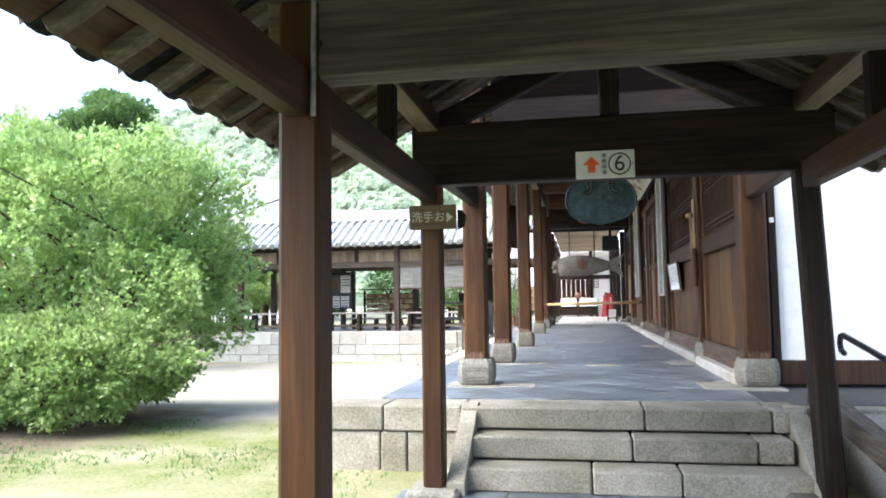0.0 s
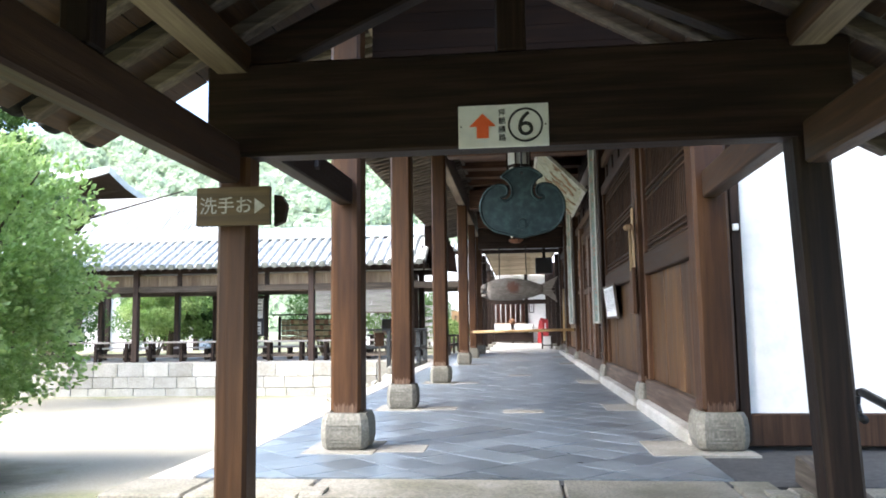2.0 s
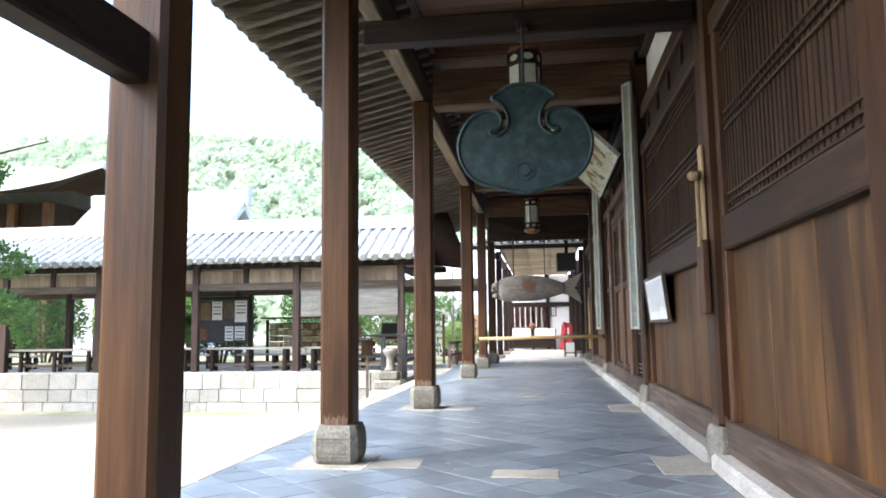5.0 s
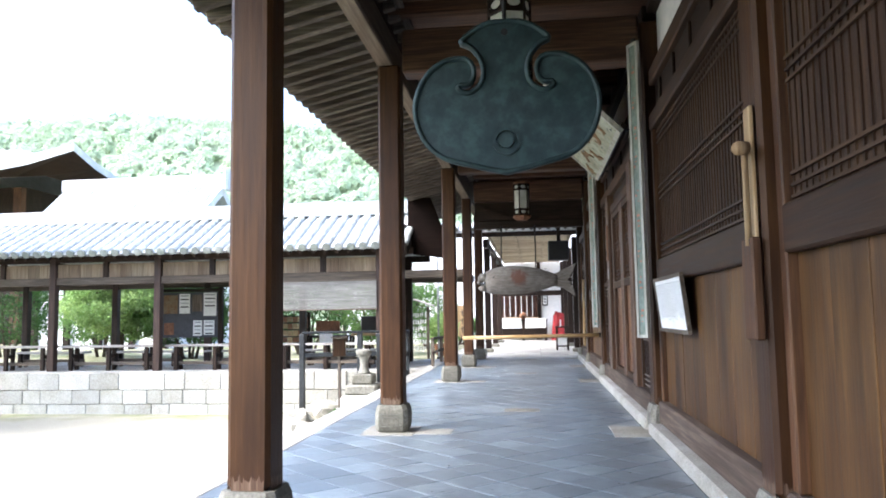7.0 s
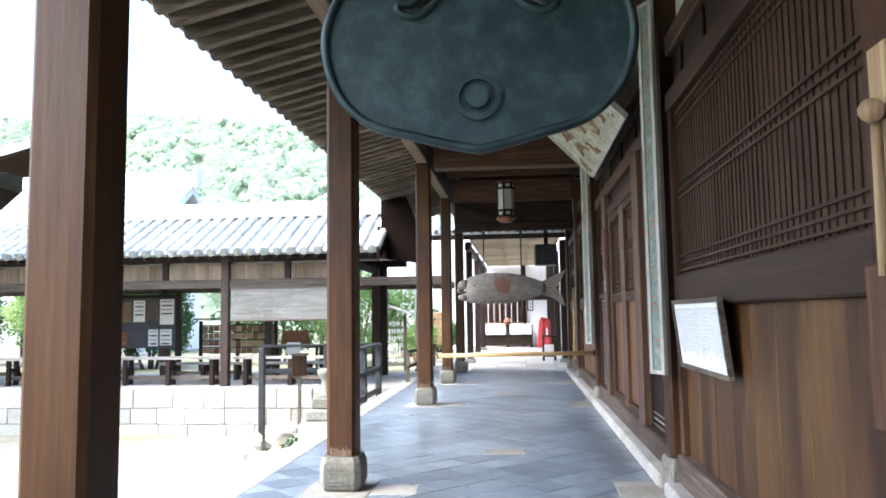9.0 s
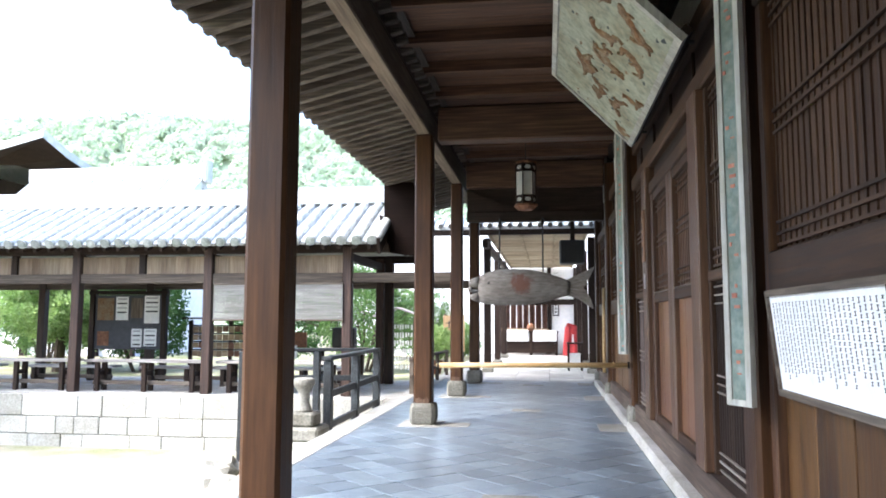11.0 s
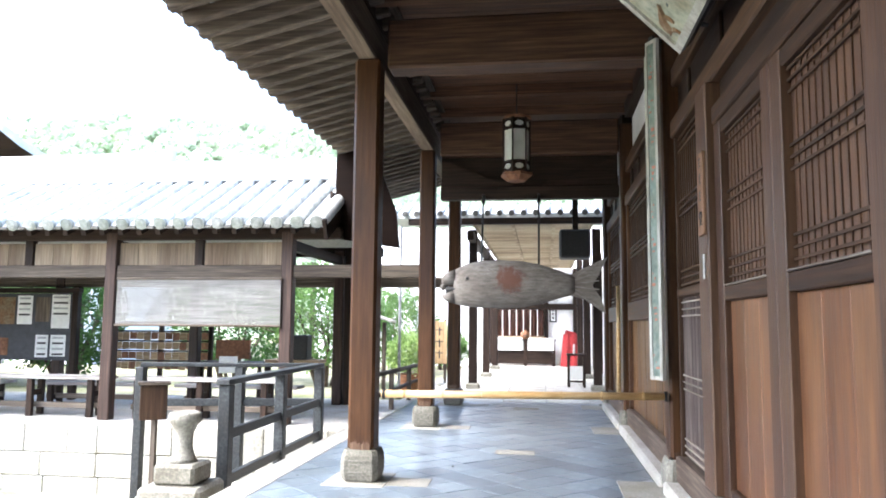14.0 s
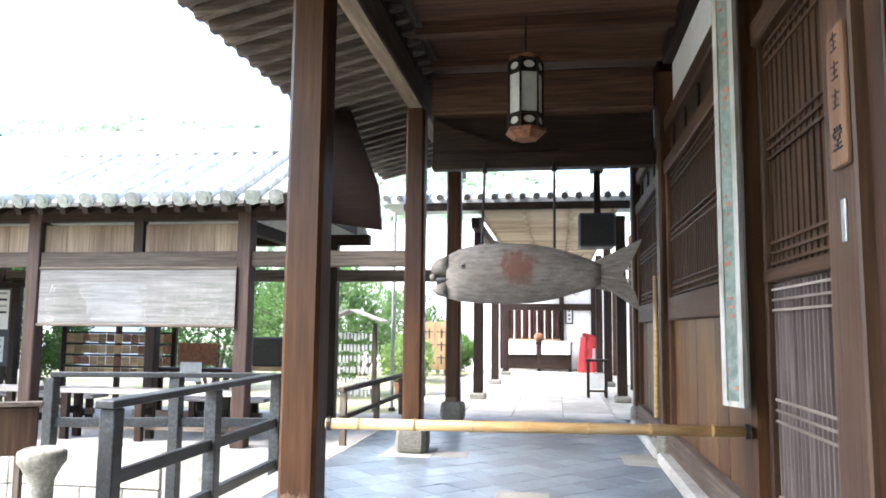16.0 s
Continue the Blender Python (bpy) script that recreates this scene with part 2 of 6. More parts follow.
fd = fn.new("ShaderNodeVectorMath")
fd.operation = "DISTANCE"
fk.new(fco, fd.inputs[0])
fd.inputs[1].default_value = (0.16, 22.1, 2.45)
fm = fn.new("ShaderNodeMath")
fm.operation = "MULTIPLY_ADD"
fk.new(tex(fn, fk, fco, 16.0, 6.0, 0.7), fm.inputs[0])
fm.inputs[1].default_value = 0.42
fk.new(fd.outputs["Value"], fm.inputs[2])
fr = fn.new("ShaderNodeMapRange")
fr.inputs[1].default_value, fr.inputs[2].default_value = 0.42, 0.32
fr.inputs[4].default_value = 0.85
fk.new(fm.outputs[0], fr.inputs[0])
fk.new(mixed(fn, fk, "MIX", fr.outputs[0], fsrc, (0.13, 0.05, 0.03)), fp.inputs["Base Color"])
M["verdigris"] = surface("faded_green_paint", (0.22, 0.25, 0.20), (0.36, 0.39, 0.31), (0.48, 0.48, 0.38), 14.0, (0.72, 0.66, 0.56), 2.6, 0.8, 0.35, vary=0.0)
M["relief"] = surface("faded_relief_paint", (0.13, 0.09, 0.052), (0.21, 0.155, 0.095), (0.31, 0.26, 0.18), 30.0, (0.9, 0.62, 0.42), 6.0, 0.85, 0.4)
M["greenpaint"] = surface("old_green_paint", (0.10, 0.145, 0.13), (0.17, 0.225, 0.20), (0.27, 0.31, 0.28), 18.0, (0.75, 0.7, 0.62), 5.0, 0.75, 0.2)
M["paleframe"] = surface("pale_painted_frame", (0.30, 0.30, 0.275), (0.43, 0.43, 0.395), (0.56, 0.56, 0.52), (26.0, 26.0, 3.0), (0.75, 0.72, 0.66), 3.0, 0.75, 0.2)
M["vermilion"] = surface("faded_vermilion", (0.27, 0.095, 0.06), (0.36, 0.135, 0.09), (0.43, 0.21, 0.15), 20.0, (0.8, 0.7, 0.6), 6.0, 0.8, 0.1)
M["blind"] = surface("reed_blind", (0.14, 0.138, 0.132), (0.225, 0.222, 0.21), (0.33, 0.325, 0.31), (1.5, 60.0, 40.0), (0.8, 0.78, 0.74), 1.5, 0.8, 0.2)
M["awning"] = wood("reed_awning", (0.34, 0.29, 0.20), (0.46, 0.40, 0.29), (0.58, 0.52, 0.40), "x", rough=0.8)
nt = M["awning"].node_tree
aw = nt.nodes.new("ShaderNodeBsdfTranslucent")
nt.links.new(nt.nodes["Principled BSDF"].inputs["Base Color"].links[0].from_socket, aw.inputs["Color"])
am = nt.nodes.new("ShaderNodeMixShader")
am.inputs[0].default_value = 0.35
nt.links.new(nt.nodes["Principled BSDF"].outputs[0], am.inputs[1])
nt.links.new(aw.outputs[0], am.inputs[2])
nt.links.new(am.outputs[0], nt.nodes["Material Output"].inputs["Surface"])
M["noticeblack"] = surface("notice_backing", (0.025, 0.027, 0.035), (0.04, 0.043, 0.055), (0.06, 0.062, 0.075), 12.0, (0.8, 0.8, 0.8), 3.0, 0.6, 0.0)
M["rust"] = surface("rust_brown", (0.12, 0.05, 0.025), (0.2, 0.09, 0.045), (0.3, 0.15, 0.08), 20.0, (0.7, 0.65, 0.6), 4.0, 0.8, 0.2)
M["ground"], gn, gl, gp = shader("yard_ground")
gc = gn.new("ShaderNodeTexCoord").outputs["Object"]
gr = ramp(gn, [(0.3, (0.25, 0.225, 0.165)), (0.5, (0.335, 0.305, 0.23)), (0.72, (0.43, 0.395, 0.31))])
gl.new(tex(gn, gl, gc, 45.0), gr.inputs[0])
gg = ramp(gn, [(0.3, (0.05, 0.07, 0.014)), (0.5, (0.12, 0.145, 0.032)), (0.72, (0.24, 0.25, 0.08))])
gl.new(tex(gn, gl, gc, 30.0), gg.inputs[0])
gsep = gn.new("ShaderNodeSeparateXYZ")
gl.new(gc, gsep.inputs[0])
gm2 = gn.new("ShaderNodeMapRange")
gm2.inputs[1].default_value, gm2.inputs[2].default_value = 21.0, 22.3
gm2.inputs[4].default_value = 0.75
gl.new(gsep.outputs["Y"], gm2.inputs[0])
gm1 = gn.new("ShaderNodeMapRange")
gm1.inputs[1].default_value, gm1.inputs[2].default_value = 9.0, 7.6
gl.new(gsep.outputs["Y"], gm1.inputs[0])
gs = gn.new("ShaderNodeMath")
gs.operation = "MULTIPLY_ADD"
gl.new(tex(gn, gl, gc, 0.9, 5.0), gs.inputs[0])
gs.inputs[1].default_value = 2.4
gs.inputs[2].default_value = -1.45
ga = gn.new("ShaderNodeMath")
ga.use_clamp = True
gmx = gn.new("ShaderNodeMath")
gmx.operation = "MAXIMUM"
gl.new(gm1.outputs[0], gmx.inputs[0])
gl.new(gm2.outputs[0], gmx.inputs[1])
gl.new(gs.outputs[0], ga.inputs[0])
gl.new(gmx.outputs[0], ga.inputs[1])
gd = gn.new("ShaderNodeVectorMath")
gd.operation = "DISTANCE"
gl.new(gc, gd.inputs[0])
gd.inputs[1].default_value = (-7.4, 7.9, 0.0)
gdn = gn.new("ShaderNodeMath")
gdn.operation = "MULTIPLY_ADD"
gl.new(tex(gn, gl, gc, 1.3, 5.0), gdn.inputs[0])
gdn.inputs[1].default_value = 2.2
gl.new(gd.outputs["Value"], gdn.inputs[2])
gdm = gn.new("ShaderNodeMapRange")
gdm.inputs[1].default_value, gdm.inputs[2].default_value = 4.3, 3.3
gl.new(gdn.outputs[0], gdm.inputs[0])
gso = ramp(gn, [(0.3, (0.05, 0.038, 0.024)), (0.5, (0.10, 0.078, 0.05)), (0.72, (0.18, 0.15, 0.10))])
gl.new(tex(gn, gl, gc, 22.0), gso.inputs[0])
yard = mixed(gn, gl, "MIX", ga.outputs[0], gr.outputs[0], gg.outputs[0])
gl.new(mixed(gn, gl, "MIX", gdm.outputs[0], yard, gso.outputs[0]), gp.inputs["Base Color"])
gp.inputs["Roughness"].default_value = 0.95
gb = gn.new("ShaderNodeBump")
gb.inputs["Strength"].default_value = 0.5
gb.inputs["Distance"].default_value = 0.02
gl.new(tex(gn, gl, gc, 40.0), gb.inputs["Height"])
gl.new(gb.outputs[0], gp.inputs["Normal"])


# ---- builders ----
def box(bm, x0, x1, y0, y1, z0, z1, bevel=0.0):
    r = bmesh.ops.create_cube(bm, size=1.0, matrix=Matrix.Translation(((x0 + x1) / 2, (y0 + y1) / 2, (z0 + z1) / 2)) @ Matrix.Diagonal((x1 - x0, y1 - y0, z1 - z0, 1)))
    if bevel:
        ed = {e for v in r["verts"] for e in v.link_edges}
        bmesh.ops.bevel(bm, geom=list(ed), offset=bevel, segments=1, affect="EDGES")
    return bm


def bar(bm, a, b, w, h, bevel=0.0):
    """A square timber from a to b, w wide and h high."""
    a, b = Vector(a), Vector(b)
    d = b - a
    m = Matrix.Translation((a + b) / 2) @ d.to_track_quat("Y", "Z").to_matrix().to_4x4() @ Matrix.Diagonal((w, d.length, h, 1))
    r = bmesh.ops.create_cube(bm, size=1.0, matrix=m)
    if bevel:
        bmesh.ops.bevel(bm, geom=list({e for v in r["verts"] for e in v.link_edges}), offset=bevel, segments=1, affect="EDGES")
    return bm


def rod(bm, a, b, r1, r2=None, seg=12):
    a, b = Vector(a), Vector(b)
    d = b - a
    m = Matrix.Translation((a + b) / 2) @ d.to_track_quat("Z", "Y").to_matrix().to_4x4()
    bmesh.ops.create_cone(bm, cap_ends=True, segments=seg, radius1=r1, radius2=r1 if r2 is None else r2, depth=d.length, matrix=m)
    return bm


def lathe(bm, cx, cy, prof, seg=20):
    rings = []
    for r, z in prof:
        rings.append([bm.verts.new((cx + r * math.cos(2 * math.pi * k / seg), cy + r * math.sin(2 * math.pi * k / seg), z)) for k in range(seg)])
    for p, q in zip(rings, rings[1:]):
        for k in range(seg):
            bm.faces.new((p[k], p[(k + 1) % seg], q[(k + 1) % seg], q[k]))
    bm.faces.new(rings[0][::-1])
    bm.faces.new(rings[-1])
    return bm


def thing(name, loc=(0, 0, 0), label="", category="", group="", kind=""):
    ob = new(name)
    ob.location = loc
    ob.empty_display_size = 0.1
    return tagged(ob, label, category, group, kind)


def mesh_of(bm, name, smooth=False):
    me = bpy.data.meshes.new(name)
    bm.normal_update()
    bm.to_mesh(me)
    bm.free()
    if smooth:
        for p in me.polygons:
            p.use_smooth = True
    return me


def part(name, bm, material, parent=None, label="", smooth=False):
    """A mesh object under a thing or a part; the mesh is in world metres."""
    me = mesh_of(bm, name, smooth)
    me.materials.append(material)
    ob = new(name, me)
    if parent is not None:
        ob.parent = parent
        if parent.parent is None:
            ob.matrix_parent_inverse = Matrix.Translation(-parent.location)
    if label:
        ob["label"] = label
    return ob


def piece(name, me, parent, loc):
    """One more object on a shared mesh, under a thing whose origin is the world's."""
    ob = new(name, me)
    ob.parent = parent
    ob.location = loc
    return ob


def B():
    return bmesh.new()


def tbox(name, material, parent, x0, x1, y0, y1, z0, z1, bevel=0.0, label=""):
    return part(name, box(B(), x0, x1, y0, y1, z0, z1, bevel), material, parent, label)


FLOOR = 0.55
PX, RX, WX = -1.01, 1.66, 1.64
LEFT = {7.42: -1.06, 10.1: -1.06, 13.72: -1.015, 19.22: -1.05, 22.74: -1.05}
BAYS = [7.42, 10.1, 13.72, 19.22, 22.74, 25.55]

# ---- ground, platforms, steps ----
def ground_z(x, y):
    if y > 22.5:
        return 0.44
    k = min(1, max(0, (y - 8) / 7))
    return -0.45 * k * k * (3 - 2 * k)


xs = [-900, -300, -120, -60, -40] + [-30 + i for i in range(29)] + [-1.9, 0, 4, 10, 30, 60, 120, 300, 900]
ys = [-900, -300, -100, -40, -20, -10, -5] + [i * 0.75 for i in range(30)] + [22.49, 22.51, 26, 30, 36, 44, 60, 90, 150, 300, 900]
bm = B()
gv = [[bm.verts.new((x, y, ground_z(x, y) + (0.02 * noise.noise((x * 0.8, y * 0.8, 0)) if abs(x) < 40 and -10 < y < 22 else 0))) for x in xs] for y in ys]
for j in range(len(ys) - 1):
    for i in range(len(xs) - 1):
        bm.faces.new((gv[j][i], gv[j][i + 1], gv[j + 1][i + 1], gv[j + 1][i]))
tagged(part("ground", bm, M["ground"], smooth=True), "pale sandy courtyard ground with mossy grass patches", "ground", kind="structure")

platform = thing("floor", (0, 0, 0), "stone platform paved with diagonal slate-grey tiles", "floor", kind="structure")
tbox("platform_core", M["grout"], platform, -1.95, 8.0, 6.2, 44.0, -0.5, FLOOR - 0.012)
tbox("left_terrace", M["kerb"], platform, -40.0, -1.96, 22.72, 26.6, -0.45, 0.5)
# front retaining stones and kerbs
rs = random.Random(3)
def course(x0, x1, y0, y1, z0, z1, widths, mat, name, parent):
    """One course of blocks along x between x0 and x1."""
    x = x0
    while x < x1 - 0.02:
        w = min(rs.uniform(widths[0] * 0.75, widths[1] * 1.15), x1 - x)
        if x1 - x - w < 0.15:
            w = x1 - x
        j = rs.uniform(0, 0.012)
        part(name, box(B(), x + 0.006, x + w - 0.006, y0 - j, y1, z0 + 0.006, z1 - 0.006, 0.012), mat, parent)
        x += w


front = thing("retaining_wall", (0, 0, 0), "stone block facing of the raised platform beside the steps", "wall", kind="structure")
course(-2.15, -0.98, 5.86, 6.3, 0.33, FLOOR, (0.5, 0.8), M["step"], "stone", front)
course(-2.12, -0.98, 5.88, 6.3, -0.05, 0.33, (0.3, 0.5), M["step"], "stone", front)
# side kerb along the courtyard
kerb = thing("kerb", (0, 0, 0), "pale granite kerb along the edge of the veranda", "kerb", kind="structure")
y = 6.3
while y < 43:
    L = rs.uniform(1.1, 1.7)
    part("kerb_stone", box(B(), -2.06 - rs.uniform(0, 0.012), -1.78, y + 0.004, y + L - 0.004, 0.18, FLOOR, 0.012), M["kerb"], kerb)
    part("footing_stone", box(B(), -2.03, -1.8, y + 0.01, y + L - 0.01, -0.5, 0.175, 0.015), M["step"], kerb)
    y += L
front_kerb = thing("kerb", (0, 0, 0), "grey granite edge stones at the top of the steps", "kerb", kind="structure")
course(-0.98, 1.66, 5.83, 6.32, 0.37, FLOOR, (0.9, 1.4), M["step"], "edge_stone", front_kerb)
course(1.7, 8.0, 6.02, 6.32, -0.05, FLOOR - 0.01, (0.8, 1.3), M["step"], "edge_stone", front_kerb)

steps = thing("stone_steps", (0.27, 5.5, 0), "three worn grey-brown granite steps up to the veranda", "steps", kind="structure")
for k, (ya, z) in enumerate(((5.58, 0.365), (5.28, 0.182))):
    course(-0.86 - 0.06 * k, 1.5 + 0.04 * k, ya, ya + 0.34, z - 0.18, z, (0.6, 1.15), M["step"], "step_block", steps)
for sx, w in ((-0.98, 0.13), (1.53, 0.13)):
    bm = B()
    pts = [(5.12, 0.0), (5.12, 0.1), (5.9, 0.56), (6.02, 0.56), (6.02, 0.0)]
    a = [bm.verts.new((sx, p, q)) for p, q in pts]
    b = [bm.verts.new((sx + w, p, q)) for p, q in pts]
    bm.faces.new(a[::-1])
    bm.faces.new(b)
    for i in range(5):
        bm.faces.new((a[i], a[(i + 1) % 5], b[(i + 1) % 5], b[i]))
    part("cheek_stone", bm, M["step"], steps)
# paving of the covered way before the steps
pave = thing("pavement", (0, 0, 0), "grey stone flags of the covered way", "pavement", kind="structure")
tbox("paving_bed", M["grout"], pave, -1.35, 1.85, -6.0, 5.3, -0.3, -0.006)
for j in range(14):
    for i in range(4):
        x0 = -1.35 + 0.8 * i
        y0 = 5.3 - 0.8 * (j + 1)
        part("flag", box(B(), x0 + 0.006, x0 + 0.794, y0 + 0.006, y0 + 0.794, -0.05, 0.008 + rs.uniform(0, 0.004), 0.006), M["tile"], pave)
for (px, py) in ((-1.07, 5.17), (1.535, 5.17), (-1.065, 2.56), (1.535, 2.56), (-1.065, -0.05), (1.535, -0.05)):
    tagged(part("post_base", box(B(), px - 0.19, px + 0.19, py - 0.19, py + 0.19, -0.05, 0.07, 0.03), M["base"]), "low square stone under a wooden post", "base stone", "post base stones")

# ---- covered way ----
def timber(name, label, mat, box_or, bevel=0.012, category="beam", group=""):
    return tagged(part(name, box(B(), *box_or, bevel), mat), label, category, group, "structure")


for (px, py, w) in ((-1.07, 5.17, 0.077), (1.535, 5.17, 0.077), (-1.065, 2.56, 0.085), (1.535, 2.56, 0.085), (-1.065, -0.05, 0.085), (1.535, -0.05, 0.085)):
    dark = px > 1 and py > 5
    lean = 0.075 if dark else 0.0
    tagged(part("post", bar(B(), (px + lean, py, 0.06), (px - 0.01 if dark else px, py, 2.6), 2 * w, 2 * w, 0.018), M["darkz" if dark else "pillar"]), "square dark brown wooden post of the covered way", "post", "posts of the covered way", "structure")
timber("tie_beam", "dark stained wooden beam across the covered way", M["darkx"], (-1.2, 1.72, 5.08, 5.22, 2.26, 2.71))
timber("tie_beam", "weathered brown wooden beam across the covered way", M["greyx"], (-1.2, 1.72, 2.49, 2.63, 2.28, 2.61))
timber("tie_beam", "dark stained wooden beam across the covered way", M["darkx"], (-1.2, 1.72, -0.11, 0.01, 2.32, 2.56))
for x in (-1.07, 1.535):
    timber("rail_beam", "dark wooden tie between the posts of the covered way", M["browny"], (x - 0.05, x + 0.05, -4.0, 5.06, 2.13, 2.32))
    timber("purlin", "dark wooden purlin with a pale underside", M["browny"], (x - 0.075, x + 0.075, -4.0, 5.3, 2.662, 2.8))
    tagged(part("pale_underside", box(B(), x - 0.07, x + 0.07, -4.0, 5.06, 2.657, 2.6615), M["tan"]), "pale underside of the purlin", "beam", kind="structure")
    for y in (1.25, 3.87):
        timber("strut", "short dark wooden strut under the purlin", M["darkz"], (x - 0.05, x + 0.05, y - 0.05, y + 0.05, 2.321, 2.66), 0.008, "strut")
tagged(part("sloping_tie", bar(B(), (-1.07, 5.26, 2.455), (-1.06, 7.33, 2.495), 0.11, 0.2, 0.01), M["darky"]), "sloping dark wooden tie from post to hall pillar", "beam", kind="structure")
tagged(part("sloping_tie", bar(B(), (1.555, 5.25, 2.415), (1.66, 7.33, 2.465), 0.11, 0.2, 0.01), M["browny"]), "sloping brown wooden tie from post to hall pillar", "beam", kind="structure")

RIDGE_X, RIDGE_Z, PITCH = 0.24, 3.5, 0.56
for y in (2.56, 5.15):
    timber("king_post", "dark wooden post under the ridge of the covered way", M["darkz"], (RIDGE_X - 0.07, RIDGE_X + 0.07, y - 0.06, y + 0.06, 2.611 if y < 3 else 2.711, RIDGE_Z - 0.12), 0.01, "post")
    for s in (-1, 1):
        tagged(part("principal_rafter", bar(B(), (RIDGE_X + s * 0.09, y, RIDGE_Z - 0.25), (RIDGE_X + s * 1.3, y, RIDGE_Z - 0.25 - 1.21 * 0.46), 0.1, 0.16, 0.01), M["darkx"]), "sloping dark wooden strut of the roof truss", "rafter", kind="structure")
timber("ridge_beam", "dark wooden ridge beam of the covered way", M["darky"], (RIDGE_X - 0.07, RIDGE_X + 0.07, -4.0, 5.3, RIDGE_Z - 0.119, RIDGE_Z + 0.04))
way_roof = thing("roof", (0, 0, 0), "tiled gable roof of the covered way with bare rafters", "roof", kind="structure")
for s in (-1, 1):
    bm = bar(B(), (RIDGE_X + s * 0.04, 0, RIDGE_Z + 0.02), (RIDGE_X + s * 2.06, 0, RIDGE_Z + 0.02 - 2.02 * PITCH), 0.075, 0.085, 0.008)
    me = mesh_of(bm, "rafter")
    me.materials.append(M["greyx"])
    y = -3.9
    while y < (5.25 if s < 0 else 6.1):
        piece("rafter", me, way_roof, (0, y, rs.uniform(-0.008, 0.008)))
        y += 0.33
    n0 = Vector((RIDGE_X, 0, RIDGE_Z + 0.075))
    d = Vector((s, 0, -PITCH))
    for k in range(11):
        a = n0 + d * (0.02 + 0.19 * k)
        b = n0 + d * (0.02 + 0.19 * (k + 1) - 0.006)
        bm = B()
        bar(bm, (a + b) / 2 + Vector((0, -4.0, 0)), (a + b) / 2 + Vector((0, 5.3 if s < 0 else 6.2, 0)), (b - a).length * 1.0, 0.022)
        bmesh.ops.rotate(bm, verts=bm.verts, cent=(a + b) / 2, matrix=Matrix.Rotation(s * math.atan(PITCH), 3, "Y"))
        part("roof_board", bm, M["browny"], way_roof)
    # tile courses: pans with their ends curling over the eave
    bm = B()
    for k in range(9):
        ang = math.pi * k / 8
        for t in (0.0, 2.16):
            p = n0 + d * t + Vector((0, 0.12 * math.cos(ang), 0.03 + 0.075 * math.sin(ang)))
            bm.verts.new(p)
    bm.verts.ensure_lookup_table()
    for k in range(8):
        bm.faces.new((bm.verts[2 * k], bm.verts[2 * k + 1], bm.verts[2 * k + 3], bm.verts[2 * k + 2]))
    bmesh.ops.solidify(bm, geom=bm.faces[:], thickness=0.022)
    me = mesh_of(bm, "tile_row", True)
    me.materials.append(M["darktile"])
    bm = B()
    for k in range(7):
        ang = math.pi * k / 6
        for t in (0.0, 2.13):
            bm.verts.new(n0 + d * t + Vector((0, 0.1 * math.cos(ang), 0.035 - 0.045 * math.sin(ang))))
    bm.verts.ensure_lookup_table()
    for k in range(6):
        bm.faces.new((bm.verts[2 * k], bm.verts[2 * k + 1], bm.verts[2 * k + 3], bm.verts[2 * k + 2]))
    bmesh.ops.solidify(bm, geom=bm.faces[:], thickness=0.02)
    me2 = mesh_of(bm, "pan_row", True)
    me2.materials.append(M["darktile"])
    y = -3.9
    while y < (5.25 if s < 0 else 6.1):
        piece("tile_row", me, way_roof, (rs.uniform(-0.02, 0.02), y, 0))
        piece("pan_row", me2, way_roof, (rs.uniform(-0.02, 0.02), y + 0.145, 0))
        y += 0.29


# ---- hall: pillars, beams, wall ----
def base_stone(bm, cx, cy, w=0.185, h=0.27):
    lv = [(0.80, 0.0), (0.94, 0.03), (1.0, 0.08), (1.0, 0.17), (0.96, 0.225), (0.86, h)]
    rings = []
    for s, z in lv:
        r, ring = w * s, []
        c = 0.25 * r
        for (px, py) in ((-r + c, -r), (r - c, -r), (r, -r + c), (r, r - c), (r - c, r), (-r + c, r), (-r, r - c), (-r, -r + c)):
            ring.append(bm.verts.new((cx + px, cy + py, FLOOR + z)))
        rings.append(ring)
    for p, q in zip(rings, rings[1:]):
        for k in range(8):
            bm.faces.new((p[k], p[(k + 1) % 8], q[(k + 1) % 8], q[k]))
    bm.faces.new(rings[-1])
    return bm


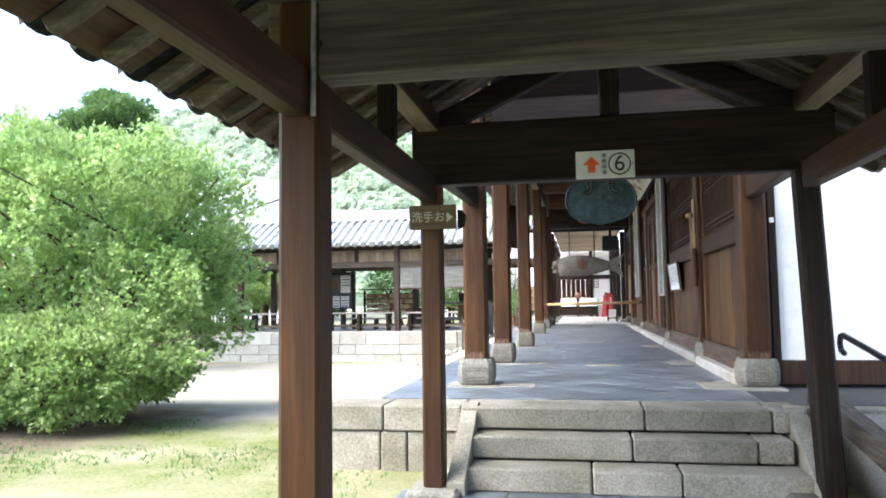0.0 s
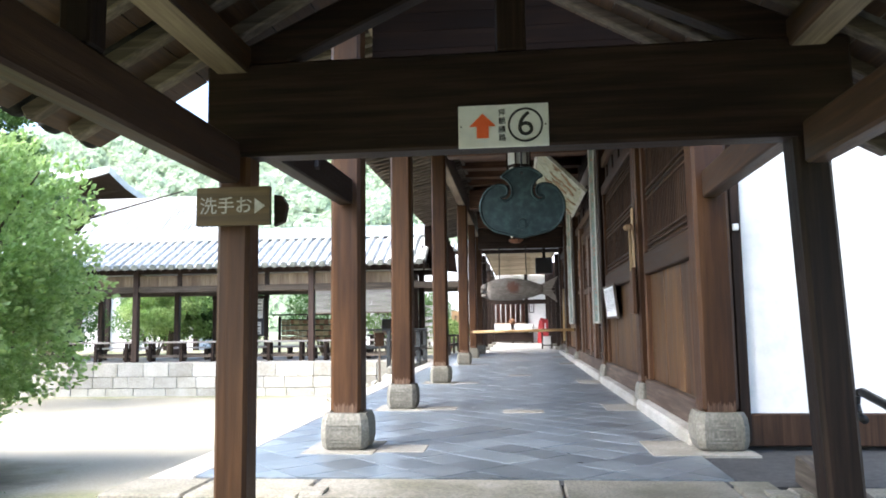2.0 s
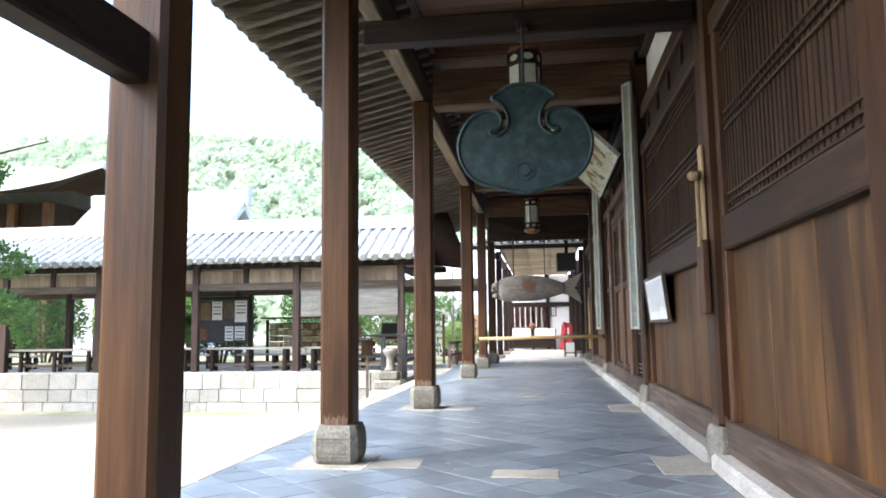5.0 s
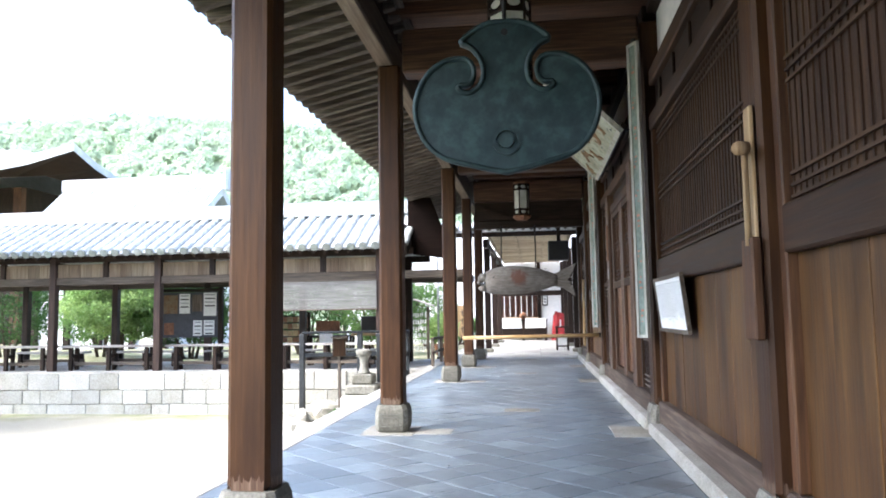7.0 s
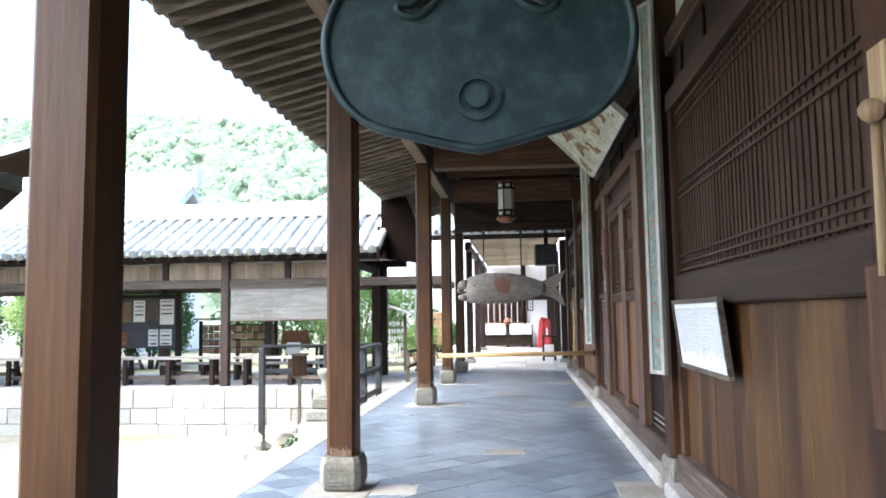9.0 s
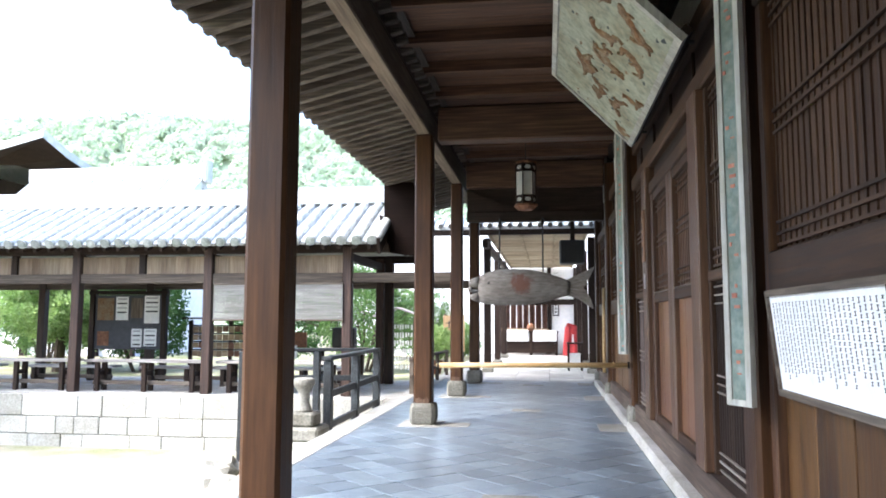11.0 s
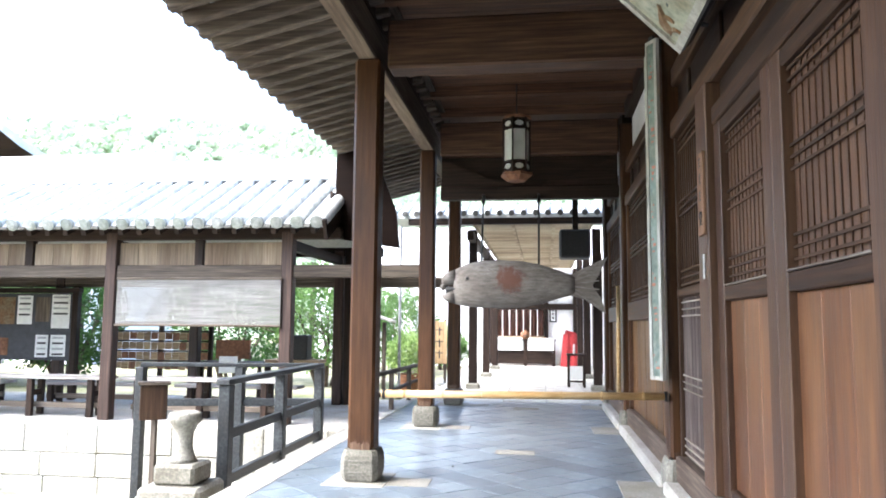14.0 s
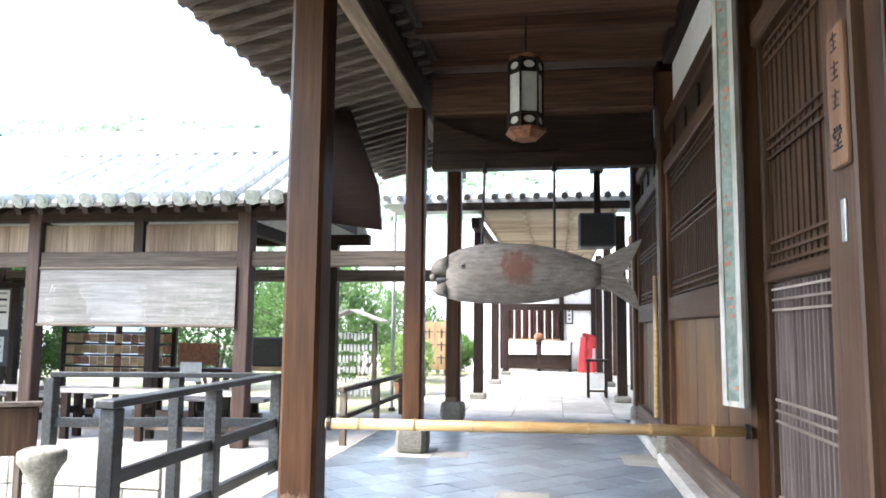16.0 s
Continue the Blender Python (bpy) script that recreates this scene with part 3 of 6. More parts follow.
for bay in BAYS:
    for x in (PX, RX):
        y = bay
        if x == PX and bay in LEFT:
            x = LEFT[bay]
        e = thing("pillar", (x, y, FLOOR), "square red-brown wooden pillar on a carved stone base", "pillar", "pillars of the hall", "structure")
        top = 4.3 if x < 0 else 4.6
        hw = (0.116 if bay < 22 else 0.105) if x < 0 else 0.125
        part("shaft", box(B(), x - hw, x + hw, y - hw, y + hw, FLOOR + 0.27, top, 0.024), M["pillar"], e)
        bm = B()
        for ax_, sg in ((0, -1), (0, 1), (1, -1), (1, 1)):
            rw = random.Random(int(y * 10) + ax_ * 3 + sg)
            cnt = 36
            vs0, vs1 = [], []
            for q in range(cnt + 1):
                t_ = (hw - 0.028) * (2 * q / cnt - 1)
                hgt = 0.035 + 0.02 * abs(math.sin(q * 0.45 + y)) + 0.035 * rw.random() ** 2
                p0 = (sg * (hw + 0.0015), t_) if ax_ == 0 else (t_, sg * (hw + 0.0015))
                vs0.append(bm.verts.new((x + p0[0], y + p0[1], FLOOR + 0.272)))
                vs1.append(bm.verts.new((x + p0[0], y + p0[1], FLOOR + 0.272 + hgt)))
            for q in range(cnt):
                bm.faces.new((vs0[q], vs0[q + 1], vs1[q + 1], vs1[q]))
        part("worn_foot", bm, M["worn"], e, "pale worn foot of the pillar")
        bw = 0.18 if bay < 8 else 0.165
        st = part("base_stone", base_stone(B(), x, y, bw), M["base"], e, "rounded square carved stone base")
        # sunk panel with a raised scroll on each visible face
        for fx, fy in ((0, -1), (-1, 0)):
            bm = B()
            if fy:
                for w, dz in ((0.115, 0.0), (0.082, 0.026)):
                    for z0 in (0.06 + dz, 0.178 - dz):
                        box(bm, x - w, x + w, y - bw - 0.003, y - bw + 0.006, FLOOR + z0, FLOOR + z0 + 0.01)
                    for sx in (-1, 1):
                        box(bm, x + sx * w - 0.005, x + sx * w + 0.005, y - bw - 0.003, y - bw + 0.006, FLOOR + 0.06 + dz, FLOOR + 0.188 - dz)
            else:
                for z0 in (0.06, 0.178):
                    box(bm, x - bw - 0.003, x - bw + 0.006, y - 0.115, y + 0.115, FLOOR + z0, FLOOR + z0 + 0.01)
            part("carving", bm, M["base"], st)
        if x < 0:
            tagged(tbox("pad_stone", M["slab"], None, x + 0.245, x + 0.6, y - 0.21, y + 0.12, FLOOR - 0.03, FLOOR + 0.004, 0.003), "flat pale paving slab beside a pillar base", "paving slab", "pillar pad slabs", "structure")
            tagged(tbox("pad_stone", M["slab"], None, x - 0.29, x + 0.24, y - 0.3, y + 0.3, FLOOR - 0.03, FLOOR + 0.005, 0.003), "flat pale paving slab under a pillar base", "paving slab", "pillar pad slabs", "structure")
        else:
            tagged(tbox("pad_stone", M["slab"], None, x - 0.52, x + 0.2, y - 0.32, y + 0.32, FLOOR - 0.03, FLOOR + 0.005, 0.003), "flat pale paving slab under a pillar base", "paving slab", "pillar pad slabs", "structure")

timber("packing_board", "dark board closing the gap over the eave beam", M["darky"], (PX + 0.0, PX + 0.039, 6.6, 26.6, 4.621, 4.9))
timber("eave_beam", "long wooden eave beam with a pale underside", M["greyy"], (PX - 0.13, PX + 0.04, 6.6, 26.6, 4.301, 4.62), 0.015)
tagged(part("pale_underside", box(B(), PX - 0.12, PX + 0.03, 6.6, 26.6, 4.2955, 4.3005), M["tan"]), "pale underside of the eave beam", "beam", kind="structure")
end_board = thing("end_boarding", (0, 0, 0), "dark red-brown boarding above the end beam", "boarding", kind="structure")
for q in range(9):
    tbox("board", M["shaded"], end_board, PX + 0.14, RX - 0.14, 7.44, 7.47, 3.501 + 0.15 * q, 3.648 + 0.15 * q)
tbox("plaster_patch", M["plaster"], end_board, 1.12, 1.3, 7.425, 7.439, 3.95, 4.18)
for y in (13.72, 19.25, 22.74):
    timber("cross_beam", "massive dark wooden beam across the veranda", M["ceil"], (PX + 0.14, RX - 0.14, y - 0.13, y + 0.13, 4.2, 4.66), 0.02)
for y in (10.1, 22.74):
    timber("cross_beam", "dark wooden beam across the veranda", M["darkx"], (PX + 0.14, RX - 0.14, y - 0.08, y + 0.08, 3.6, 3.78), 0.015)
timber("cross_beam", "massive dark wooden beam across the veranda", M["ceil"], (PX + 0.14, RX - 0.14, 9.97, 10.23, 4.2, 4.66), 0.02)
timber("cross_beam", "dark wooden beam across the end of the veranda", M["darkx"], (PX + 0.14, RX - 0.14, 7.36, 7.56, 3.25, 3.5), 0.015)
timber("cross_beam", "massive dark wooden beam across the end of the veranda", M["darkx"], (PX + 0.14, RX - 0.14, 7.33, 7.59, 4.2, 4.66), 0.02)
timber("cross_beam", "dark wooden beam across the far end of the veranda", M["darkx"], (PX + 0.14, RX - 0.14, 25.45, 25.65, 4.2, 4.62), 0.015)
ceiling = B()
yy = 6.9
while yy < 25.9:
    box(ceiling, PX + 0.04, 1.76, yy + 0.004, yy + 0.296, 4.86, 4.89)
    yy += 0.3
for k in range(21):
    box(ceiling, PX + 0.04, 1.76, 7.0 + 0.92 * k - 0.06, 7.0 + 0.92 * k + 0.06, 4.73, 4.858)
tagged(part("ceiling", ceiling, M["ceil"]), "dark red-brown board ceiling of the veranda", "ceiling", kind="structure")

# hall roof: rafters, boards, tiles
hall_roof = thing("roof", (0, 0, 0), "deep tiled hall roof with rows of weathered rafters", "roof", kind="structure")
bm = bar(B(), (-2.40, 0, 4.375), (-0.86, 0, 4.75), 0.09, 0.11, 0.01)
me = mesh_of(bm, "rafter")
me.materials.append(M["greyx"])
y = 5.6
while y < 26.9:
    piece("rafter", me, hall_roof, (0, y, 0))
    y += 0.27
bm = B()
bar(bm, (-2.42, 5.5, 4.46), (-2.42, 27.0, 4.46), 0.1, 0.07, 0.01)
part("eave_board", bm, M["greyy"], hall_roof)
for k in range(6):
    a = Vector((-2.44 + 0.275 * k, 0, 4.452 + 0.275 * k * 0.236))
    part("roof_board", bar(B(), a + Vector((0.13, 5.5, 0.03)), a + Vector((0.13, 27.0, 0.03)), 0.27, 0.02), M["greyy"], hall_roof)
bm = B()
pts = [(-2.50, 4.57), (-0.8, 5.05), (2.0, 6.3), (6.0, 8.9), (10.0, 6.3), (13.5, 4.6), (13.5, 4.5), (10.0, 6.1), (6.0, 8.6), (2.0, 5.95), (-0.8, 4.93), (-2.50, 4.49)]
a = [bm.verts.new((p, 5.5, q)) for p, q in pts]
b = [bm.verts.new((p, 27.0, q)) for p, q in pts]
bm.faces.new(a)
bm.faces.new(b[::-1])
for i in range(len(pts)):
    bm.faces.new((a[i], b[i], b[(i + 1) % len(pts)], a[(i + 1) % len(pts)]))
part("roof_shell", bm, M["rooftile"], hall_roof)
bm = B()
for k in range(78):
    rod(bm, (-2.55, 5.6 + 0.275 * k, 4.585), (-0.8, 5.6 + 0.275 * k, 5.08), 0.075, seg=8)
part("eave_tiles", bm, M["rooftile"], hall_roof)
tagged(hall_roof.children[-1], kind="stuff")

# back of the hall, closed in
hall_wall = thing("wall_hall", (0, 0, 0), "closed plaster and timber wall of the hall", "wall", kind="structure")
tbox("plaster_wall", M["plaster"], hall_wall, 1.83, 11.0, 7.42, 7.54, 0.8, 4.85)
tbox("ground_beam", M["brown"], hall_wall, 1.81, 11.0, 7.38, 7.56, 0.57, 0.8, 0.01)
tbox("corner_post", M["darkz"], hall_wall, 1.801, 1.88, 7.36, 7.57, 0.6, 4.85, 0.01)
tbox("gable_beam", M["darkx"], hall_wall, 1.9, 11.0, 7.4, 7.56, 3.9, 4.1, 0.01)
tbox("rear_wall", M["plaster"], hall_wall, 1.8, 11.0, 25.5, 25.6, 0.5, 4.85)
tbox("inner_backing", M["darkz"], hall_wall, 1.80, 1.84, 7.6, 25.45, 0.55, 4.85)
tbox("east_wall", M["plaster"], hall_wall, 11.0, 11.1, 7.42, 25.6, 0.5, 4.85)

veranda_wall = thing("wall_veranda", (0, 0, 0), "dark timber wall with plank panels and lattice windows", "wall", kind="structure")
SLAT = {}


def slat(w, d, L, mat, axis):
    key = (round(w, 3), round(d, 3), round(L, 3), mat, axis)
    if key not in SLAT:
        bm = B()
        if axis == "z":
            box(bm, -d / 2, d / 2, -w / 2, w / 2, 0, L)
        else:
            box(bm, -d / 2, d / 2, 0, L, -w / 2, w / 2)
        me = mesh_of(bm, "slat")
        me.materials.append(M[mat])
        SLAT[key] = me
    return SLAT[key]


def lattice(parent, y0, y1, z0, z1, rows, step=0.075, x=WX, mat="brown", w=0.015, cross=""):
    """Upright slats with groups of cross slats at the heights in rows."""
    n = max(2, round((y1 - y0) / step))
    me = slat(w, 0.022, z1 - z0, mat, "z")
    for k in range(n + 1):
        o = piece("slat", me, parent, (x + 0.013, y0 + (y1 - y0) * k / n, z0))
    me = slat(w, 0.014, y1 - y0, cross or ("browny" if mat == "brown" else mat), "y")
    for z in rows:
        piece("cross_slat", me, parent, (x - 0.004, y0, z))


def group3(z, s=0.055):
    return [z, z + s, z + 2 * s]


def planks(parent, y0, y1, z0, z1, n, mats=("redz", "redz", "brown")):
    for k in range(n):
        a = y0 + (y1 - y0) * k / n
        b = y0 + (y1 - y0) * (k + 1) / n
        part("plank", box(B(), WX + 0.008 + rs.uniform(0, 0.006), WX + 0.035, a + 0.002, b - 0.002, z0, z1, 0.003), M["panel"], parent)


for i in range(5):
    y0, y1 = BAYS[i] + 0.136, BAYS[i + 1] - 0.136
    part("sill_stone", box(B(), 1.47, 1.80, y0 - 0.03, y1 + 0.03, FLOOR - 0.02, FLOOR + 0.10, 0.02), M["kerb"], veranda_wall)
    part("sill_beam", box(B(), 1.57, 1.79, y0, y1, FLOOR + 0.10, 0.86, 0.014), M["sillwood"], veranda_wall, "worn grey-brown sill beam")
    part("head_beam", box(B(), 1.585, 1.78, y0, y1, 3.47, 3.62, 0.012), M["browny"], veranda_wall)
    part("plaster_band", box(B(), 1.70, 1.79, y0, y1, 4.08, 4.66), M["plaster"], veranda_wall, "white plaster band")
    part("top_beam", box(B(), 1.60, 1.79, y0, y1, 3.92, 4.08, 0.012), M["browny"], veranda_wall)
    part("wall_plate", box(B(), 1.60, 1.79, y0, y1, 4.66, 4.86, 0.012), M["darky"], veranda_wall)
    part("frieze_board", box(B(), 1.66, 1.79, y0, y1, 3.62, 3.92), M["darky"], veranda_wall)
    part("backing_board", box(B(), 1.70, 1.79, y0, y1, 0.86, 3.47), M["darkz"], veranda_wall)
    n = 5 if y1 - y0 > 3 else 4
    for k in range(n):
        yk = y0 + (y1 - y0) * (k + 0.5) / n
        part("frieze_peg", box(B(), 1.635, 1.66, yk - 0.03, yk + 0.03, 3.64, 3.9, 0.006), M["darkz"], veranda_wall)
    if i != 2:
        part("stile", box(B(), 1.6, 1.7, y0, y0 + 0.09, 0.861, 3.469, 0.008), M["redz"], veranda_wall)
        part("stile", box(B(), 1.6, 1.7, y1 - 0.09, y1, 0.861, 3.469, 0.008), M["redz"], veranda_wall)
        part("mid_rail", box(B(), 1.59, 1.70, y0 + 0.091, y1 - 0.091, 1.97, 2.2, 0.012), M["browny"], veranda_wall)
        planks(veranda_wall, y0 + 0.091, y1 - 0.091, 0.861, 1.969, 6 if i in (0, 4) else 8)
        part("inner_screen", box(B(), 1.6505, 1.699, y0 + 0.091, y1 - 0.091, 2.201, 3.469), M["brown"], veranda_wall)
        lattice(veranda_wall, y0 + 0.12, y1 - 0.12, 2.2, 3.47, group3(2.23) + group3(2.78) + group3(3.32))
# centre bay: side lattices and two door leaves
CB0, CB1 = BAYS[2] + 0.136, BAYS[3] - 0.136
for (ya, yb) in ((CB0 + 0.02, 14.93), (17.89, CB1 - 0.02)):
    part("mid_rail", box(B(), 1.605, 1.70, ya, yb, 2.13, 2.2, 0.008), M["browny"], veranda_wall)
    for s in (ya, yb - 0.05):
        part("stile", box(B(), 1.61, 1.7, s, s + 0.05, 0.861, 3.469, 0.006), M["brown"], veranda_wall)
    near_bay = ya < 15
    part("inner_screen", box(B(), 1.6525, 1.699, ya + 0.05, yb - 0.05, 2.201, 3.469), M["shutter" if near_bay else "brown"], veranda_wall)
    part("grey_panel", box(B(), 1.656, 1.69, ya + 0.05, yb - 0.05, 0.862, 2.129), M["slatdark" if near_bay else "mauve"], veranda_wall)
    lattice(veranda_wall, ya + 0.07, yb - 0.07, 0.87, 2.12, group3(0.9) + group3(1.4) + group3(1.98), 0.06, mat="slatdark" if near_bay else "mauve", w=0.012, cross="ledge")
    lattice(veranda_wall, ya + 0.07, yb - 0.07, 2.2, 3.47, group3(2.23) + group3(2.8) + group3(3.33), 0.085)
for ys_ in (14.93, 17.59):
    part("door_post", box(B(), 1.55, 1.71, ys_ + 0.001, ys_ + 0.299, 0.861, 3.469, 0.01), M["doorframe"], veranda_wall)
part("transom", box(B(), 1.59, 1.71, 15.231, 17.589, 3.18, 3.3, 0.01), M["browny"], veranda_wall)
part("transom_panel", box(B(), 1.65, 1.70, 15.231, 17.589, 3.3, 3.469), M["darky"], veranda_wall)
for k in range(2):
    a = 15.233 + 1.178 * k
    b = a + 1.174
    leaf = thing("door_" + str(k + 1), (1.64, (a + b) / 2, 0.861), "closed brown wooden door leaf with lattice window above boards", "door", "hall door leaves", "structure")
    for s in (a, b - 0.15):
        part("door_stile", box(B(), 1.6, 1.69, s, s + 0.15, 0.862, 3.178, 0.006), M["doorframe"], leaf)
    part("door_rail", box(B(), 1.605, 1.685, a + 0.151, b - 0.151, 2.05, 2.14, 0.008), M["browny"], leaf)
    part("door_rail", box(B(), 1.605, 1.685, a + 0.151, b - 0.151, 3.09, 3.177, 0.008), M["browny"], leaf)
    part("door_rail", box(B(), 1.605, 1.685, a + 0.151, b - 0.151, 0.862, 0.94, 0.008), M["browny"], leaf)
    for j in range(3):
        w = (b - a - 0.304) / 3
        part("door_board", box(B(), 1.64, 1.665, a + 0.152 + w * j + 0.002, a + 0.152 + w * (j + 1) - 0.002, 0.941, 2.049, 0.003), M["doorwood"], leaf)
    part("ledge", box(B(), 1.598, 1.64, a + 0.151, b - 0.151, 2.1405, 2.152, 0.003), M["ledge"], leaf, "pale worn ledge")
    part("inner_screen", box(B(), 1.652, 1.685, a + 0.152, b - 0.152, 2.141, 3.089), M["doorframe"], leaf)
    for yk in range(11):
        part("slat", box(B(), 1.645, 1.66, a + 0.185 + yk * 0.076, a + 0.2 + yk * 0.076, 2.141, 3.089), M["doorframe"], leaf)
    for z in group3(2.19) + group3(2.6) + group3(2.96):
        part("cross_slat", box(B(), 1.634, 1.6445, a + 0.152, b - 0.152, z, z + 0.014), M["browny"], leaf)


# ---- signs and hung things on the veranda ----
def glyphs(text, size, m, mat, name, parent, depth=0.002):
    cu = bpy.data.curves.new(name, "FONT")
    cu.body = text
    cu.size = size
    cu.align_x, cu.align_y = "CENTER", "CENTER"
    cu.extrude = depth
    tmp = bpy.data.objects.new(name, cu)
    scene.collection.objects.link(tmp)
    me = bpy.data.meshes.new_from_object(tmp)
    bpy.data.objects.remove(tmp)
    me.transform(m)
    me.materials.append(mat)
    ob = new(name, me)
    ob.parent = parent
    if parent.parent is None:
        ob.matrix_parent_inverse = Matrix.Translation(-parent.location)
    return ob


FACE_Y = Matrix.Rotation(radians(90), 4, "X")
FACE_X = Matrix.Rotation(radians(-90), 4, "Z") @ FACE_Y


def at(x, y, z):
    return Matrix.Translation((x, y, z))


def flat_poly(bm, pts, y0, y1):
    """A plate of the outline pts (x, z), from y0 to y1."""
    a = [bm.verts.new((p, y0, q)) for p, q in pts]
    b = [bm.verts.new((p, y1, q)) for p, q in pts]
    bm.faces.new(a)
    bm.faces.new(b[::-1])
    n = len(pts)
    for i in range(n):
        bm.faces.new((a[i], b[i], b[(i + 1) % n], a[(i + 1) % n]))
    bmesh.ops.recalc_face_normals(bm, faces=bm.faces[:])
    return bm


def ring(bm, cx, cz, r0, r1, y0, y1, seg=32):
    v = []
    for k in range(seg):
        c, s = math.cos(2 * math.pi * k / seg), math.sin(2 * math.pi * k / seg)
        v.append([bm.verts.new((cx + r * c, y, cz + r * s)) for r, y in ((r0, y0), (r1, y0), (r1, y1), (r0, y1))])
    for k in range(seg):
        p, q = v[k], v[(k + 1) % seg]
        for i in range(4):
            bm.faces.new((p[i], p[(i + 1) % 4], q[(i + 1) % 4], q[i]))
    bmesh.ops.recalc_face_normals(bm, faces=bm.faces[:])
    return bm


sign = thing("route_sign", (0.2, 5.07, 2.253), "white route sign with orange arrow and circled number six", "sign")
sboard = part("board", box(B(), -0.005, 0.402, 5.066, 5.079, 2.255, 2.452, 0.003), M["paper"], sign)
part("arrow", flat_poly(B(), [(0.045, 2.352), (0.105, 2.412), (0.165, 2.352), (0.132, 2.352), (0.132, 2.298), (0.078, 2.298), (0.078, 2.352)], 5.062, 5.0655), M["orange"], sboard, "orange arrow pointing up")
part("circle", ring(B(), 0.298, 2.353, 0.07, 0.079, 5.062, 5.0655), M["ink"], sboard, "black ring")
glyphs("6", 0.16, at(0.298, 5.064, 2.353) @ FACE_Y, M["ink"], "number", sboard)
for k, ch in enumerate("拝観順路"):
    glyphs(ch, 0.034, at(0.193, 5.064, 2.412 - 0.039 * k) @ FACE_Y, M["ink"], "character", sboard)
for k in (-1, 1):
    part("screw", rod(B(), (0.198 + k * 0.19, 5.062, 2.353), (0.198 + k * 0.19, 5.067, 2.353), 0.004, seg=8), M["iron"], sign)

wash = thing("washroom_sign", (-1.0, 5.04, 1.92), "dark carved wooden sign board with white characters and arrow", "sign")
wboard = part("board", flat_poly(B(), [(-1.205, 1.925), (-0.862, 1.925), (-0.862, 2.1), (-1.205, 2.1)], 5.0, 5.03), M["signwood"], wash)
part("pointed_end", flat_poly(B(), [(-0.861, 1.925), (-0.815, 1.945), (-0.80, 2.02), (-0.825, 2.065), (-0.861, 2.07)], 5.06, 5.1), M["darkx"], wash)
glyphs("洗手お", 0.083, at(-1.065, 4.998, 2.01) @ FACE_Y, M["lettering"], "characters", wboard)
part("arrow", flat_poly(B(), [(-0.93, 1.975), (-0.93, 2.045), (-0.88, 2.01)], 4.996, 4.9995), M["lettering"], wboard)

# the cloud-shaped bronze gong
GX, GY, GZ = 0.311, 9.92, 2.405
half = [(0.0, 0.785), (0.077, 0.782), (0.154, 0.75), (0.228, 0.685), (0.18, 0.655), (0.135, 0.60), (0.116, 0.53), (0.13, 0.465), (0.182, 0.425), (0.226, 0.435), (0.23, 0.455), (0.192, 0.457), (0.158, 0.49),
        (0.154, 0.545), (0.182, 0.59), (0.24, 0.605), (0.317, 0.59), (0.394, 0.535), (0.446, 0.45), (0.468, 0.36), (0.456, 0.26), (0.413, 0.165), (0.346, 0.10), (0.278, 0.068), (0.192, 0.046), (0.096, 0.02), (0.0, 0.0)]


def smooth_line(pts, n=4):
    out = []
    for i in range(len(pts) - 1):
        p = [Vector(pts[max(0, min(len(pts) - 1, i + k))]) for k in (-1, 0, 1, 2)]
        for j in range(n):
            t = j / n
            out.append(0.5 * (2 * p[1] + (p[2] - p[0]) * t + (2 * p[0] - 5 * p[1] + 4 * p[2] - p[3]) * t * t + (3 * p[1] - p[0] - 3 * p[2] + p[3]) * t ** 3))
    return out + [Vector(pts[-1])]


right = smooth_line(half)
outline = [(GX + p.x, GZ + p.y) for p in right] + [(GX - p.x, GZ + p.y) for p in right[-2:0:-1]]
gong = thing("cloud_gong", (GX, GY, GZ), "large dark green bronze cloud-shaped gong hung from a beam", "gong")
part("plate", flat_poly(B(), outline, GY - 0.015, GY + 0.025), M["gong"], gong)
bm = B()
n = len(outline)
vv = []
for i in range(n):
    p, q, r = Vector(outline[i - 1]), Vector(outline[i]), Vector(outline[(i + 1) % n])
    d = (r - p).normalized()
    nrm = Vector((d.y, -d.x))
    vv.append([bm.verts.new((q.x + nrm.x * o, y, q.y + nrm.y * o)) for o, y in ((-0.004, GY + 0.02), (-0.007, GY - 0.022), (0.004, GY - 0.032), (0.016, GY - 0.026), (0.02, GY - 0.012))])
for i in range(n):
    p, q = vv[i], vv[(i + 1) % n]
    for k in range(4):
        bm.faces.new((p[k], p[k + 1], q[k + 1], q[k]))
part("rim", bm, M["gong"], gong, "raised rim", smooth=True)
part("boss", ring(ring(B(), GX, GZ + 0.16, 0.0, 0.035, GY - 0.04, GY - 0.014, 20), GX, GZ + 0.16, 0.055, 0.07, GY - 0.028, GY - 0.014, 24), M["gong"], gong, "round striking boss")
part("hanging_iron", rod(B(), (GX, GY, GZ + 0.74), (GX, GY + 0.02, 3.62), 0.011), M["iron"], gong)
part("hook_plate", rod(B(), (GX, GY - 0.02, GZ + 0.725), (GX, GY + 0.03, GZ + 0.725), 0.018, seg=10), M["iron"], gong)
tbox("bracket", M["darky"], gong, GX - 0.04, GX + 0.04, GY + 0.02, 10.02, 3.61, 3.68, 0.005)


# hexagonal paper lanterns
def lantern(cx, cy, z0, z1):
    e = thing("hanging_lantern", (cx, cy, z0), "six-sided paper lantern in a dark wooden frame", "lantern", "veranda lanterns")
    r = 0.165
    def c(k, q):
        a = math.radians(60 * k + 15)
        return Vector((cx + q * math.cos(a), cy + q * math.sin(a), 0))
    h0, h1 = z0 + 0.1, z1 - 0.06
